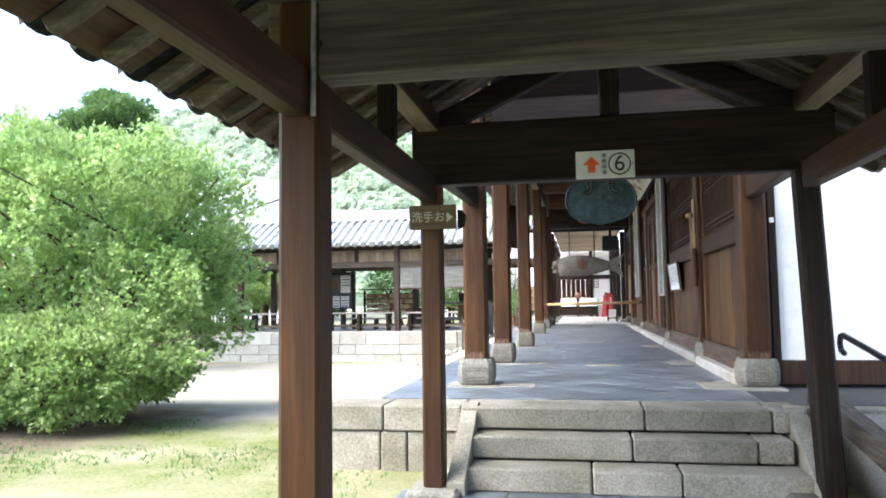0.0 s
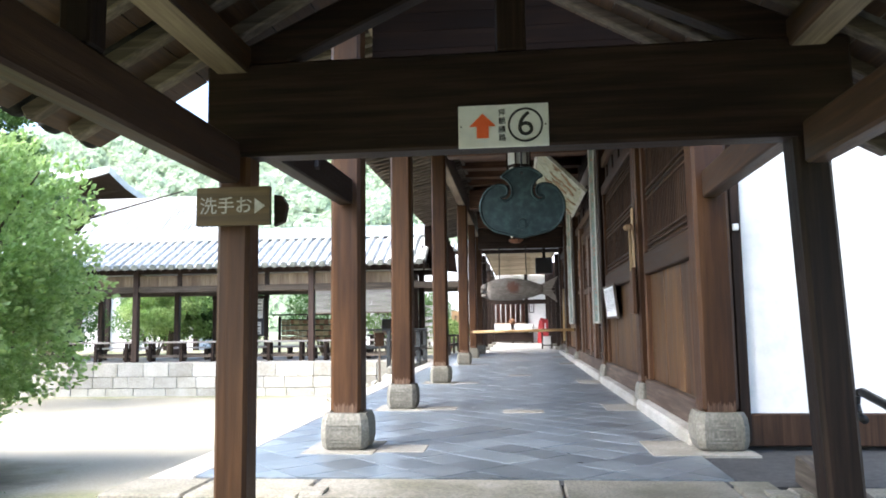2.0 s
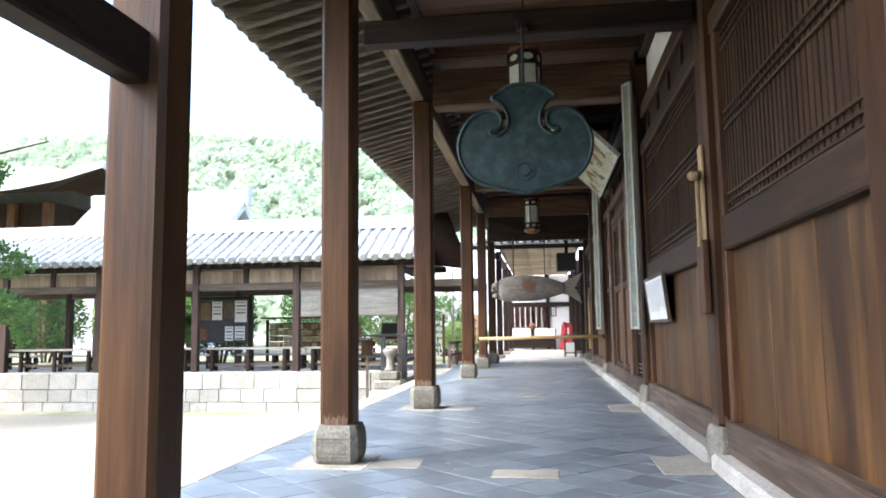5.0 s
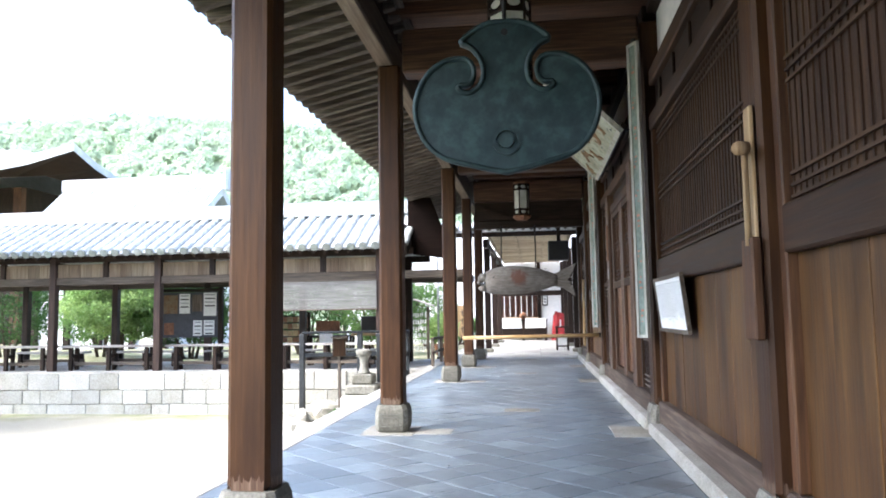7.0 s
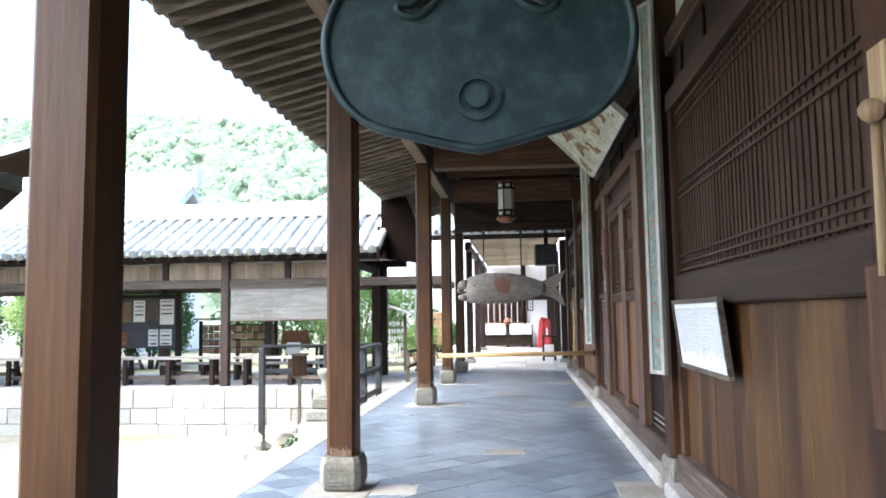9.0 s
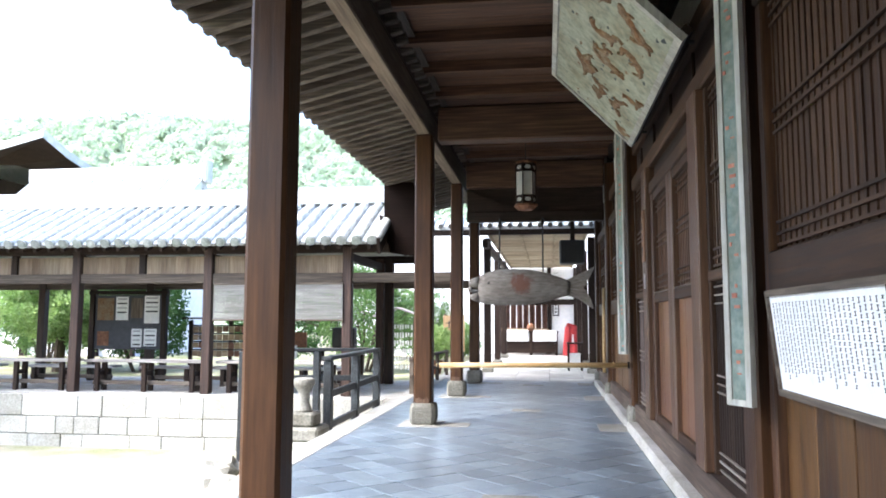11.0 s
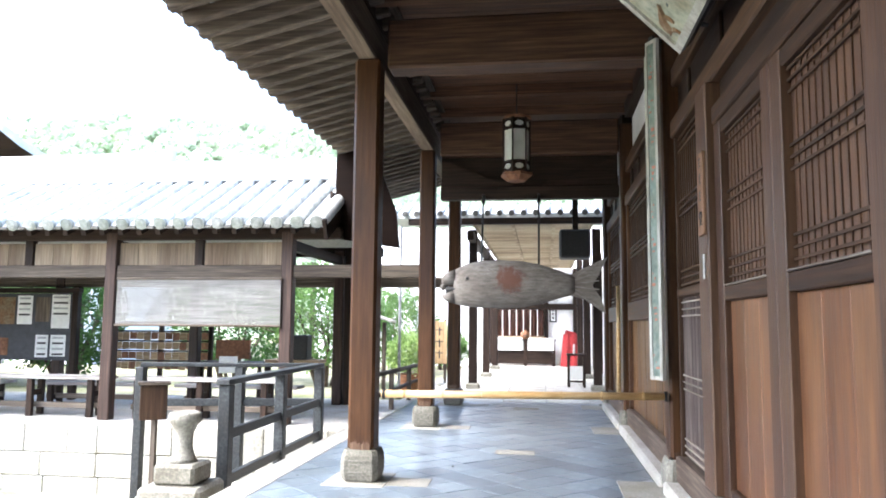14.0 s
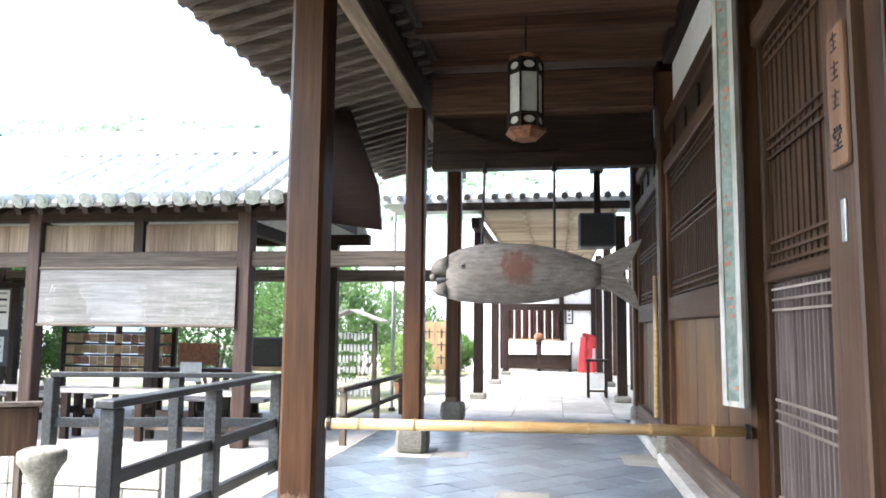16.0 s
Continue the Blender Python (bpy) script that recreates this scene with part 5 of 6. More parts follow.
for x in GPX:
    tbox("cross_tie", M["darky"], gal, x - 0.06, x + 0.06, 22.98, 25.52, 2.95, 3.1, 0.01)
    tbox("short_strut", M["darkz"], gal, x - 1.34 - 0.06, x - 1.34 + 0.06, 22.85, 22.95, 2.731, 3.1)
    for k in (0, 1):
        xa = x - 1.34 * k - (0.1 if k == 0 else 0.075)
        xb = x - 1.34 * (k + 1) + (0.075 if k == 0 else 0.1)
        n = 4
        for j in range(n):
            w = (xb - xa) / n
            part("upper_board", box(B(), min(xa + w * j, xa + w * (j + 1)) + 0.003, max(xa + w * j, xa + w * (j + 1)) - 0.003, 22.885, 22.91, 2.732, 3.06), M["upperboard"], gal, "pale weathered board")
tagged(part("gallery_post", box(B(), -2.97, -2.79, 25.52, 25.7, GZF, 3.2, 0.012), M["darkz"]), "dark wooden post of the gallery", "post", "gallery posts", "structure")
groof = thing("roof", (0, 0, 0), "long grey tiled roof of the gallery", "roof", kind="structure")
GE, GR = Vector((0, 22.36, 3.27)), Vector((0, 24.2, 4.22))
X0, X1 = -27.0, -2.42
bm = B()
for s, y1 in ((1, 26.1),):
    v = [(22.36, 3.27), (24.2, 4.2), (26.04, 3.27), (26.04, 3.2), (24.2, 4.1), (22.36, 3.2)]
    a = [bm.verts.new((X0, p, q)) for p, q in v]
    b = [bm.verts.new((X1, p, q)) for p, q in v]
    bm.faces.new(a[::-1])
    bm.faces.new(b)
    for i in range(6):
        bm.faces.new((a[i], b[i], b[(i + 1) % 6], a[(i + 1) % 6]))
bmesh.ops.recalc_face_normals(bm, faces=bm.faces[:])
part("roof_shell", bm, M["rooftile"], groof)
bm = B()
nseg = 7
dirv = (GR - GE)
for k in range(nseg):
    a = GE + dirv * (k / nseg)
    b = GE + dirv * ((k + 1) / nseg)
    rod(bm, a + Vector((0, -0.02, 0.015)), b + Vector((0, 0, 0.03)), 0.078, 0.07, 10)
me_row = mesh_of(bm, "tile_row", True)
me_row.materials.append(M["rooftile"])
bm = B()
rod(bm, GE + Vector((0, -0.07, -0.01)), GE + Vector((0, -0.015, 0.02)), 0.09, 0.09, 14)
rod(bm, GE + Vector((0, -0.08, -0.015)), GE + Vector((0, -0.07, -0.01)), 0.055, 0.055, 12)
me_cap = mesh_of(bm, "end_tile")
me_cap.materials.append(M["captile"])
bm = B()
box(bm, -0.05, 0.05, GE.y - 0.05, GE.y + 0.02, GE.z - 0.075, GE.z - 0.03, 0.006)
me_drip = mesh_of(bm, "drip_tile")
me_drip.materials.append(M["darktile"])
bm = bar(B(), (0, 22.38, 3.21), (0, 24.15, 4.08), 0.07, 0.09)
me_raf = mesh_of(bm, "rafter")
me_raf.materials.append(M["darky"])
x = X1 - 0.08
while x > X0:
    piece("tile_row", me_row, groof, (x, 0, 0))
    if x > -16:
        piece("end_tile", me_cap, groof, (x, 0, 0))
        piece("drip_tile", me_drip, groof, (x - 0.14, 0, 0))
        piece("rafter", me_raf, groof, (x - 0.07, 0, -0.05))
    x -= 0.28
for z, w in ((4.2, 0.16), (4.3, 0.13), (4.38, 0.10)):
    part("ridge_course", box(B(), X0, X1 + 0.05, 24.2 - w, 24.2 + w, z, z + 0.11, 0.02), M["rooftile"], groof)
part("ridge_cap", rod(B(), (X0, 24.2, 4.5), (X1 + 0.08, 24.2, 4.5), 0.07, seg=12), M["rooftile"], groof, smooth=True)
part("bargeboard", bar(B(), (X1 + 0.04, 22.3, 3.15), (X1 + 0.04, 24.2, 4.12), 0.05, 0.28), M["darky"], groof)
part("verge_tile", rod(B(), (X1 + 0.02, 22.3, 3.3), (X1 + 0.02, 24.2, 4.28), 0.09, seg=10), M["rooftile"], groof, smooth=True)
part("gable_board", box(B(), X1 - 0.1, X1 - 0.06, 22.98, 25.5, 3.26, 3.8), M["darky"], groof)


def bench(x0, x1, y, top, mat="greyx"):
    e = thing("long_bench", ((x0 + x1) / 2, y, GZF), "long grey weathered wooden bench", "bench", "gallery benches")
    for k in range(2):
        part("seat_plank", box(B(), x0, x1, y - 0.19 + 0.19 * k, y - 0.005 + 0.19 * k, top - 0.05, top, 0.006), M["bleached"], e, "sun-bleached plank")
    for x in (x0 + 0.25, (x0 + x1) / 2, x1 - 0.25):
        for s in (-1, 1):
            part("leg", box(B(), x - 0.045, x + 0.045, y + s * 0.12 - 0.035, y + s * 0.12 + 0.035, GZF, top - 0.051, 0.005), M["darkz"], e)
        part("cross_rail", box(B(), x - 0.03, x + 0.03, y - 0.084, y + 0.084, top - 0.3, top - 0.22), M["darky"], e)
    part("stretcher", box(B(), x0 + 0.1, x1 - 0.1, y - 0.03, y + 0.03, GZF + 0.12, GZF + 0.2, 0.004), M["greyx"], e)
    return e


b1 = bench(GPX[1] + 0.12, GPX[0] - 0.12, 23.2, 1.1)
for k in range(1, 7):
    copy_thing(b1, at((GPX[k] + GPX[k + 1]) / 2, 23.2, GZF))
b2 = bench(GPX[1] + 0.3, GPX[0] - 0.3, 24.5, 0.9)
for k in range(1, 6):
    copy_thing(b2, at((GPX[k] + GPX[k + 1]) / 2 + 0.2, 24.5, GZF))

blind = thing("reed_blind", (-4.37, 22.78, 1.86), "pale grey reed blind half lowered between gallery posts", "blind")
bm = B()
for k in range(46):
    z = 1.868 + 0.0144 * k
    box(bm, -5.61, -3.14, 22.772 + 0.003 * (k % 2), 22.782 + 0.003 * (k % 2), z, z + 0.0125)
part("reeds", bm, M["blind"], blind)
part("bottom_rod", rod(B(), (-5.62, 22.775, 1.863), (-3.13, 22.775, 1.863), 0.018, seg=8), M["greyx"], blind)
part("head_rod", rod(B(), (-5.62, 22.775, 2.53), (-3.13, 22.775, 2.53), 0.02, seg=8), M["greyx"], blind)

# notice board
nb = thing("notice_board", (-8.85, 25.4, GZF), "dark standing notice board pinned with posters", "notice board")
for x in (-9.72, -7.98):
    part("leg", box(B(), x - 0.06, x + 0.06, 25.32, 25.44, GZF, 2.55, 0.008), M["darkz"], nb)
part("backing", box(B(), -9.66, -8.04, 25.37, 25.4, 1.2, 2.42), M["noticeblack"], nb)
part("top_rail", box(B(), -9.8, -7.9, 25.31, 25.45, 2.43, 2.52, 0.01), M["darkx"], nb)
for x0, x1, z0, z1, m in ((-9.6, -9.2, 1.85, 2.35, "relief"), (-9.15, -8.85, 1.85, 2.38, "paper"), (-8.78, -8.5, 1.9, 2.35, "greyz"), (-8.46, -8.1, 1.78, 2.4, "paper"), (-8.75, -8.5, 1.25, 1.66, "paper"), (-8.45, -8.15, 1.27, 1.66, "paper"), (-9.58, -9.3, 1.28, 1.6, "rust")):
    pst = part("poster", box(B(), x0, x1, 25.36, 25.366, z0, z1), M[m], nb)
    if m == "paper":
        for k in range(4):
            part("print_block", box(B(), x0 + 0.04, x1 - 0.04, 25.356, 25.3595, z1 - 0.07 - 0.1 * k, z1 - 0.035 - 0.1 * k), M["ink" if k % 2 else "steel"], pst)

# rack of wooden votive tablets
rack = thing("votive_rack", (-6.9, 26.5, 0.4), "wooden rack hung with rows of small votive tablets", "rack")
for x in (-7.9, -6.9, -5.88):
    part("post", box(B(), x - 0.04, x + 0.04, 26.46, 26.54, 0.4, 1.85, 0.006), M["darkz"], rack)
rv = random.Random(4)
for j in range(4):
    z = 1.72 - 0.19 * j
    part("rail", box(B(), -7.9, -5.88, 26.42, 26.46, z, z + 0.03), M["darkx"], rack)
    for k in range(13):
        x = -7.8 + 0.148 * k
        part("tablet", box(B(), x, x + 0.138, 26.395 + 0.01 * rv.random(), 26.418, z - 0.145 + rv.uniform(-0.015, 0.01), z - 0.005, 0.003), M["rust" if rv.random() > 0.55 else "palex"], rack)
part("roof_board", bar(B(), (-8.05, 26.5, 1.9), (-5.75, 26.5, 1.9), 0.34, 0.04), M["darkx"], rack)
slips = thing("paper_slip_rack", (-3.0, 27.3, 0.44), "small roofed rack tied with rows of white paper slips", "rack")
for x in (-3.42, -2.62):
    part("post", box(B(), x - 0.035, x + 0.035, 27.26, 27.34, 0.42, 1.95, 0.006), M["greyz"], slips)
for j in range(6):
    z = 0.8 + 0.19 * j
    part("wire", rod(B(), (-3.4, 27.3, z), (-2.64, 27.3, z), 0.008, seg=6), M["iron"], slips)
    for k in range(11):
        x = -3.36 + 0.066 * k + rv.uniform(-0.012, 0.012)
        part("paper_slip", box(B(), x - 0.018, x + 0.018, 27.28, 27.295, z - rv.uniform(0.07, 0.12), z + 0.012), M["paper"], slips)
for sg in (-1, 1):
    part("roof_slope", bar(B(), (-3.02 + sg * 0.02, 27.3, 2.16), (-3.02 + sg * 0.58, 27.3, 1.96), 0.5, 0.035, 0.006), M["bleached"], slips)
stand = thing("display_stand", (-5.2, 26.0, 0.4), "dark stand with a slanted rust-coloured board", "stand")
part("table", box(B(), -5.75, -4.55, 25.75, 26.2, 1.15, 1.2, 0.008), M["darkx"], stand)
for x in (-5.7, -4.6):
    for y in (25.8, 26.15):
        part("leg", box(B(), x - 0.03, x + 0.03, y - 0.03, y + 0.03, 0.4, 1.149), M["darkz"], stand)
part("slanted_board", bar(B(), (-5.5, 25.95, 1.42), (-4.85, 25.95, 1.42), 0.06, 0.34), M["rust"], stand)
part("card", box(B(), -5.35, -5.0, 25.74, 25.749, 1.0, 1.3), M["paper"], stand)
mon = thing("black_case", (-4.0, 26.0, 0.4), "black box on a pale wooden table", "box")
part("box", box(B(), -4.25, -3.75, 25.9, 26.2, 1.25, 1.7, 0.02), M["ink"], mon)
part("table", box(B(), -4.5, -3.5, 25.8, 26.3, 1.18, 1.249, 0.01), M["palex"], mon)
for x in (-4.45, -3.55):
    part("leg", box(B(), x - 0.03, x + 0.03, 25.85, 25.91, 0.4, 1.179), M["darkz"], mon)

# ---- black fence at the corner, pedestal, small sign ----
fence = thing("fence", (-2.4, 21.0, 0.5), "low black painted timber fence at the terrace corner", "fence")
FA, FB, FC = Vector((-2.31, 19.2, 0)), Vector((-2.34, 22.1, 0)), Vector((-4.5, 21.6, 0))
for p, z0 in ((FA, 0.1), (FA.lerp(FB, 0.5), 0.1), (FB, 0.1), (FB.lerp(FC, 0.45), 0.0), (FC, -0.45)):
    part("post", box(B(), p.x - 0.055, p.x + 0.055, p.y - 0.055, p.y + 0.055, z0, 1.34, 0.008), M["fence"], fence)
for a, b in ((FA, FB), (FB, FC)):
    part("top_rail", bar(B(), a + Vector((0, -0.09 if a is FA else 0, 1.37)), b + Vector((0, 0, 1.37)), 0.13, 0.05, 0.006), M["fence"], fence)
    part("mid_rail", bar(B(), a + Vector((0, 0, 0.9)), b + Vector((0, 0, 0.9)), 0.05, 0.09, 0.005), M["fence"], fence)
part("foot_rail", bar(B(), FA + Vector((0, 0, 0.5)), FB + Vector((0, 0, 0.5)), 0.06, 0.09, 0.005), M["fence"], fence)


def boulder(bm, c, r, seed, flat=0.7):
    q = bmesh.ops.create_icosphere(bm, subdivisions=2, radius=1.0)
    o = Vector((seed * 3.1, seed * 1.7, seed * 0.9))
    for v in q["verts"]:
        k = 0.75 + 0.5 * noise.noise(v.co * 1.3 + o)
        v.co = Vector(c) + Vector((v.co.x * r * k, v.co.y * r * k, v.co.z * r * k * flat))


rk = random.Random(6)
for k in range(26):
    x = rk.uniform(-4.1, -2.35)
    y = rk.uniform(18.2, 21.9)
    z = -0.4 + 0.4 * min(1, max(0, (y - 18.0) / 1.5)) - 0.12 * (-2.35 - x)
    bm = B()
    boulder(bm, (x, y, z), rk.uniform(0.22, 0.42), k + 1)
    tagged(part("rock", bm, M["rubble" if k % 3 else "step"], smooth=False), "pale rough rock at the terrace corner", "rock", "corner rocks")
for k in range(9):
    bm = B()
    boulder(bm, (-2.28 - 0.05 * (k % 3), 13.4 + 0.62 * k, -0.36), 0.2 + 0.05 * (k % 2), k + 40)
    tagged(part("rock", bm, M["step"]), "low rough footing rock beside the kerb", "rock", "footing rocks")

ped = thing("stone_pedestal", (-2.52, 18.85, 0.1), "weathered stone pedestal with a cup-shaped top", "pedestal")
part("footing", box(B(), -2.86, -2.14, 18.5, 19.15, -0.5, 0.38, 0.05), M["rubble"], ped, "rough pale footing block")
part("plinth", box(B(), -2.79, -2.25, 18.58, 19.1, 0.38, 0.55, 0.03), M["base"], ped)
part("block", box(B(), -2.70, -2.34, 18.67, 19.02, 0.55, 0.72, 0.025), M["base"], ped)
part("shaft", lathe(B(), -2.52, 18.85, [(0.12, 0.72), (0.095, 0.76), (0.07, 0.84), (0.074, 0.96), (0.11, 1.03), (0.135, 1.06), (0.135, 1.12), (0.1, 1.14), (0.08, 1.12)]), M["base"], ped, smooth=True)
ss = thing("garden_sign", (-3.1, 19.4, -0.3), "small dark wooden sign board on a stake", "sign")
part("stake", box(B(), -3.125, -3.075, 19.38, 19.42, -0.45, 1.1, 0.004), M["greyz"], ss)
part("board", bar(B(), (-3.2, 19.30, 1.15), (-2.99, 19.42, 1.15), 0.03, 0.32, 0.006), M["brown"], ss)
part("cap", bar(B(), (-3.22, 19.29, 1.33), (-2.97, 19.43, 1.33), 0.09, 0.03, 0.004), M["greyx"], ss)
dr = thing("drain_pole", (-2.2, 12.9, -0.4), "dark wooden bar lying along the kerb", "bar")
part("bar", bar(B(), (-2.3, 12.2, -0.2), (-2.14, 14.0, -0.28), 0.07, 0.07, 0.01), M["darky"], dr)


# ---- plants ----
def leaf_cloud(bm, c, rad, count, size, seed, shell=0.55, low=-0.9):
    """Leaves set in small sprays over an uneven rounded crown."""
    r_ = random.Random(seed)
    c = Vector(c)
    k = 0
    while k < count:
        d = Vector((r_.gauss(0, 1), r_.gauss(0, 1), r_.gauss(0, 1))).normalized()
        if d.z < low:
            continue
        lump = 0.86 + 0.30 * noise.noise(d * 2.3 + Vector((seed, 0, 0))) + 0.14 * noise.noise(d * 6.5 + Vector((0, seed, 0)))
        if noise.noise(d * 9.0 + Vector((seed, seed, 0))) < -0.38:
            k += 1
            continue
        f = lump * (shell + (1 - shell) * r_.random() ** 0.35)
        p = c + Vector((d.x * rad[0], d.y * rad[1], d.z * rad[2])) * f
        for q in range(4):
            a = (d * 0.7 + Vector((r_.gauss(0, 0.6), r_.gauss(0, 0.6), r_.gauss(0, 0.5) + 0.3))).normalized()
            s = a.cross(Vector((r_.gauss(0, 1), r_.gauss(0, 1), r_.gauss(0, 1)))).normalized()
            L = size * r_.uniform(0.7, 1.3)
            o = p + Vector((r_.gauss(0, 1), r_.gauss(0, 1), r_.gauss(0, 1))) * size * 0.5
            w = L * 0.34
            nrm = a.cross(s) * (0.12 * L)
            v = [bm.verts.new(z) for z in (o, o + a * L * 0.5 + s * w + nrm, o + a * L, o + a * L * 0.5 - s * w + nrm)]
            bm.faces.new((v[0], v[1], v[2]))
            bm.faces.new((v[0], v[2], v[3]))
        k += 1
    return bm


def bush(name, label, c, rad, base_z, count, size, mat, seed, limbs=7, trunk_r=0.05, cat="bush", group=""):
    e = thing(name, (c[0], c[1], base_z), label, cat, group)
    bm = B()
    r_ = random.Random(seed + 100)
    for k in range(limbs):
        a = 2 * math.pi * k / limbs + r_.uniform(-0.3, 0.3)
        foot = Vector((c[0] + 0.12 * rad[0] * math.cos(a), c[1] + 0.12 * rad[1] * math.sin(a), base_z - 0.05))
        tip = Vector((c[0] + 0.6 * rad[0] * math.cos(a), c[1] + 0.6 * rad[1] * math.sin(a), c[2] + r_.uniform(-0.2, 0.45) * rad[2]))
        knee = foot.lerp(tip, 0.45) + Vector((r_.uniform(-0.1, 0.1), r_.uniform(-0.1, 0.1), 0.1))
        rod(bm, foot, knee, trunk_r, trunk_r * 0.7, 7)
        rod(bm, knee, tip, trunk_r * 0.7, trunk_r * 0.25, 7)
        for q in range(3):
            t2 = tip + Vector((r_.gauss(0, 0.3) * rad[0], r_.gauss(0, 0.3) * rad[1], r_.uniform(0.05, 0.35) * rad[2]))
            rod(bm, knee.lerp(tip, 0.5 + 0.15 * q), t2, trunk_r * 0.35, trunk_r * 0.12, 5)
    part("trunk", bm, M["bark"], e)
    ob = part("crown", leaf_cloud(B(), c, rad, count, size, seed), M[mat], e)
    return e


bush("round_bush", "large rounded light green bush beside the covered way", (-7.35, 9.1, 2.0), (3.25, 2.3, 2.25), 0.0, 21000, 0.078, "leaf", 21, 10, 0.07)
bush("low_shrub", "low dense green shrub at the foot of the bush", (-6.0, 7.6, 0.7), (1.75, 1.0, 0.72), 0.0, 8000, 0.062, "leaf", 22, 7, 0.03)
bush("low_shrub", "low dense green shrub at the foot of the bush", (-7.9, 6.9, 0.65), (1.6, 1.0, 0.7), 0.0, 5000, 0.05, "leaf", 23, 7, 0.03)


def pine(name, label, x, y, z0, h, seed, mat="leafdark", spread=0.42):
    e = thing(name, (x, y, z0), label, "tree")
    r_ = random.Random(seed)
    bm = B()
    pts = [Vector((x, y, z0 - 0.1))]
    for k in range(1, 6):
        pts.append(Vector((x + r_.uniform(-0.2, 0.2) * k * 0.5, y + r_.uniform(-0.2, 0.2) * k * 0.5, z0 + h * k / 5.3)))
    for k in range(5):
        rod(bm, pts[k], pts[k + 1], 0.17 * (1 - k / 5.5), 0.17 * (1 - (k + 1) / 5.5), 10)
    cb = B()
    for k in range(15):
        f = 0.3 + 0.7 * k / 14
        p = pts[0].lerp(pts[-1], f)
        a = k * 2.4
        L = (1.15 - f) * h * spread + 0.3
        tip = p + Vector((L * math.cos(a), L * math.sin(a), 0.12))
        rod(bm, p, tip, 0.05, 0.015, 6)
        for q in (0.55, 1.0):
            leaf_cloud(cb, p.lerp(tip, q) + Vector((0, 0, 0.1)), (0.85, 0.85, 0.42), 420, 0.1, seed + k + int(q * 10))
    part("trunk", bm, M["bark"], e)
    part("crown", cb, M[mat], e)
    return e


pine("pine_tree", "green pine tree with layered branches in the courtyard", -13.2, 19.0, -0.45, 8.2, 31, "leafmid", 0.26)
pine("pine_tree", "green pine tree with layered branches in the courtyard", -12.8, 28.6, 0.4, 3.4, 33, "leaf")
for k, (x, y, r, h) in enumerate(((-10.6, 29.0, 1.5, 1.4), (-14.5, 30.5, 1.7, 1.6), (-7.4, 31.0, 1.8, 1.6), (-4.6, 30.0, 1.5, 1.5), (-18.5, 31.0, 1.8, 1.6))):
    bush("garden_bush", "leafy green garden bush behind the gallery", (x, y, 0.5 + h), (r, r * 0.8, h), 0.4, 2600, 0.085, "leafmid" if k % 2 else "leafdark", 50 + k, 6, 0.05, "bush", "garden bushes")
for k, (x, y, r, h) in enumerate(((-3.6, 34.5, 1.1, 1.3), (-2.8, 37.5, 0.9, 0.7), (-5.4, 36.5, 1.4, 1.7))):
    bush("garden_bush", "bright green clipped bush beside the far path", (x, y, 0.45 + h), (r, r, h), 0.4, 2200, 0.07, "leafmid", 70 + k, 6, 0.05, "bush", "far path bushes")
for k in range(3):
    bm = leaf_cloud(B(), (-2.5 - 0.25 * k, 18.3 + 0.35 * (k % 3), -0.05), (0.24, 0.24, 0.13), 70, 0.05, 90 + k, low=-0.2)
    tagged(part("weed_clump", bm, M["leafdark"]), "small clump of green weeds among rocks", "weeds", "weed clumps", "stuff")
pot = thing("potted_plant", (-2.5, 29.5, 0.4), "green bushy plant in a round clay pot", "potted plant")
part("pot", lathe(B(), -2.5, 29.5, [(0.16, 0.4), (0.2, 0.5), (0.26, 0.75), (0.28, 0.8), (0.24, 0.8), (0.22, 0.74)]), M["rust"], pot, smooth=True)
part("foliage", leaf_cloud(B(), (-2.5, 29.5, 1.25), (0.55, 0.5, 0.5), 700, 0.08, 88), M["leaf"], pot)

# short moss and grass on the yard beside the covered way
gv_, gf_ = [], []
rg = random.Random(41)
for k in range(9000):
    x, y = rg.uniform(-8.5, -1.5), rg.uniform(1.5, 8.2)
    if noise.noise((x * 0.9, y * 0.9, 5)) < rg.uniform(-0.25, 0.25):
        continue
    z = ground_z(x, y) + 0.02 * noise.noise((x * 0.8, y * 0.8, 0)) - 0.004
    for q in range(3):
        a = rg.uniform(0, 6.28)
        hgt = rg.uniform(0.015, 0.045)
        ox, oy = x + rg.gauss(0, 0.02), y + rg.gauss(0, 0.02)
        dx, dy = 0.006 * math.cos(a), 0.006 * math.sin(a)
        b0 = len(gv_)
        gv_ += [(ox - dx, oy - dy, z), (ox + dx, oy + dy, z), (ox + rg.gauss(0, 0.015), oy + rg.gauss(0, 0.015), z + hgt)]
        gf_.append((b0, b0 + 1, b0 + 2))
me = bpy.data.meshes.new("grass")
me.from_pydata(gv_, [], gf_)
me.materials.append(M["leafmid"])
tagged(new("grass", me), "short mossy grass tufts on the sandy yard", "grass", kind="stuff")

# ---- wooded hill and far halls ----
def hill_h(x, y):
    f = max(0.0, min(1.0, (y - 95) / 110.0))
    shape = 0.5 + 0.5 * math.tanh((-x - 12) / 70.0)
    return 0.4 + f * (20 + 40 * shape) * (1 + 0.12 * noise.noise((x * 0.02, y * 0.02, 3)))


bm = B()
hx = [-320 + 16 * i for i in range(34)]
hy = [90 + 12 * i for i in range(14)]
hv = [[bm.verts.new((x, y, hill_h(x, y) - 0.5)) for x in hx] for y in hy]
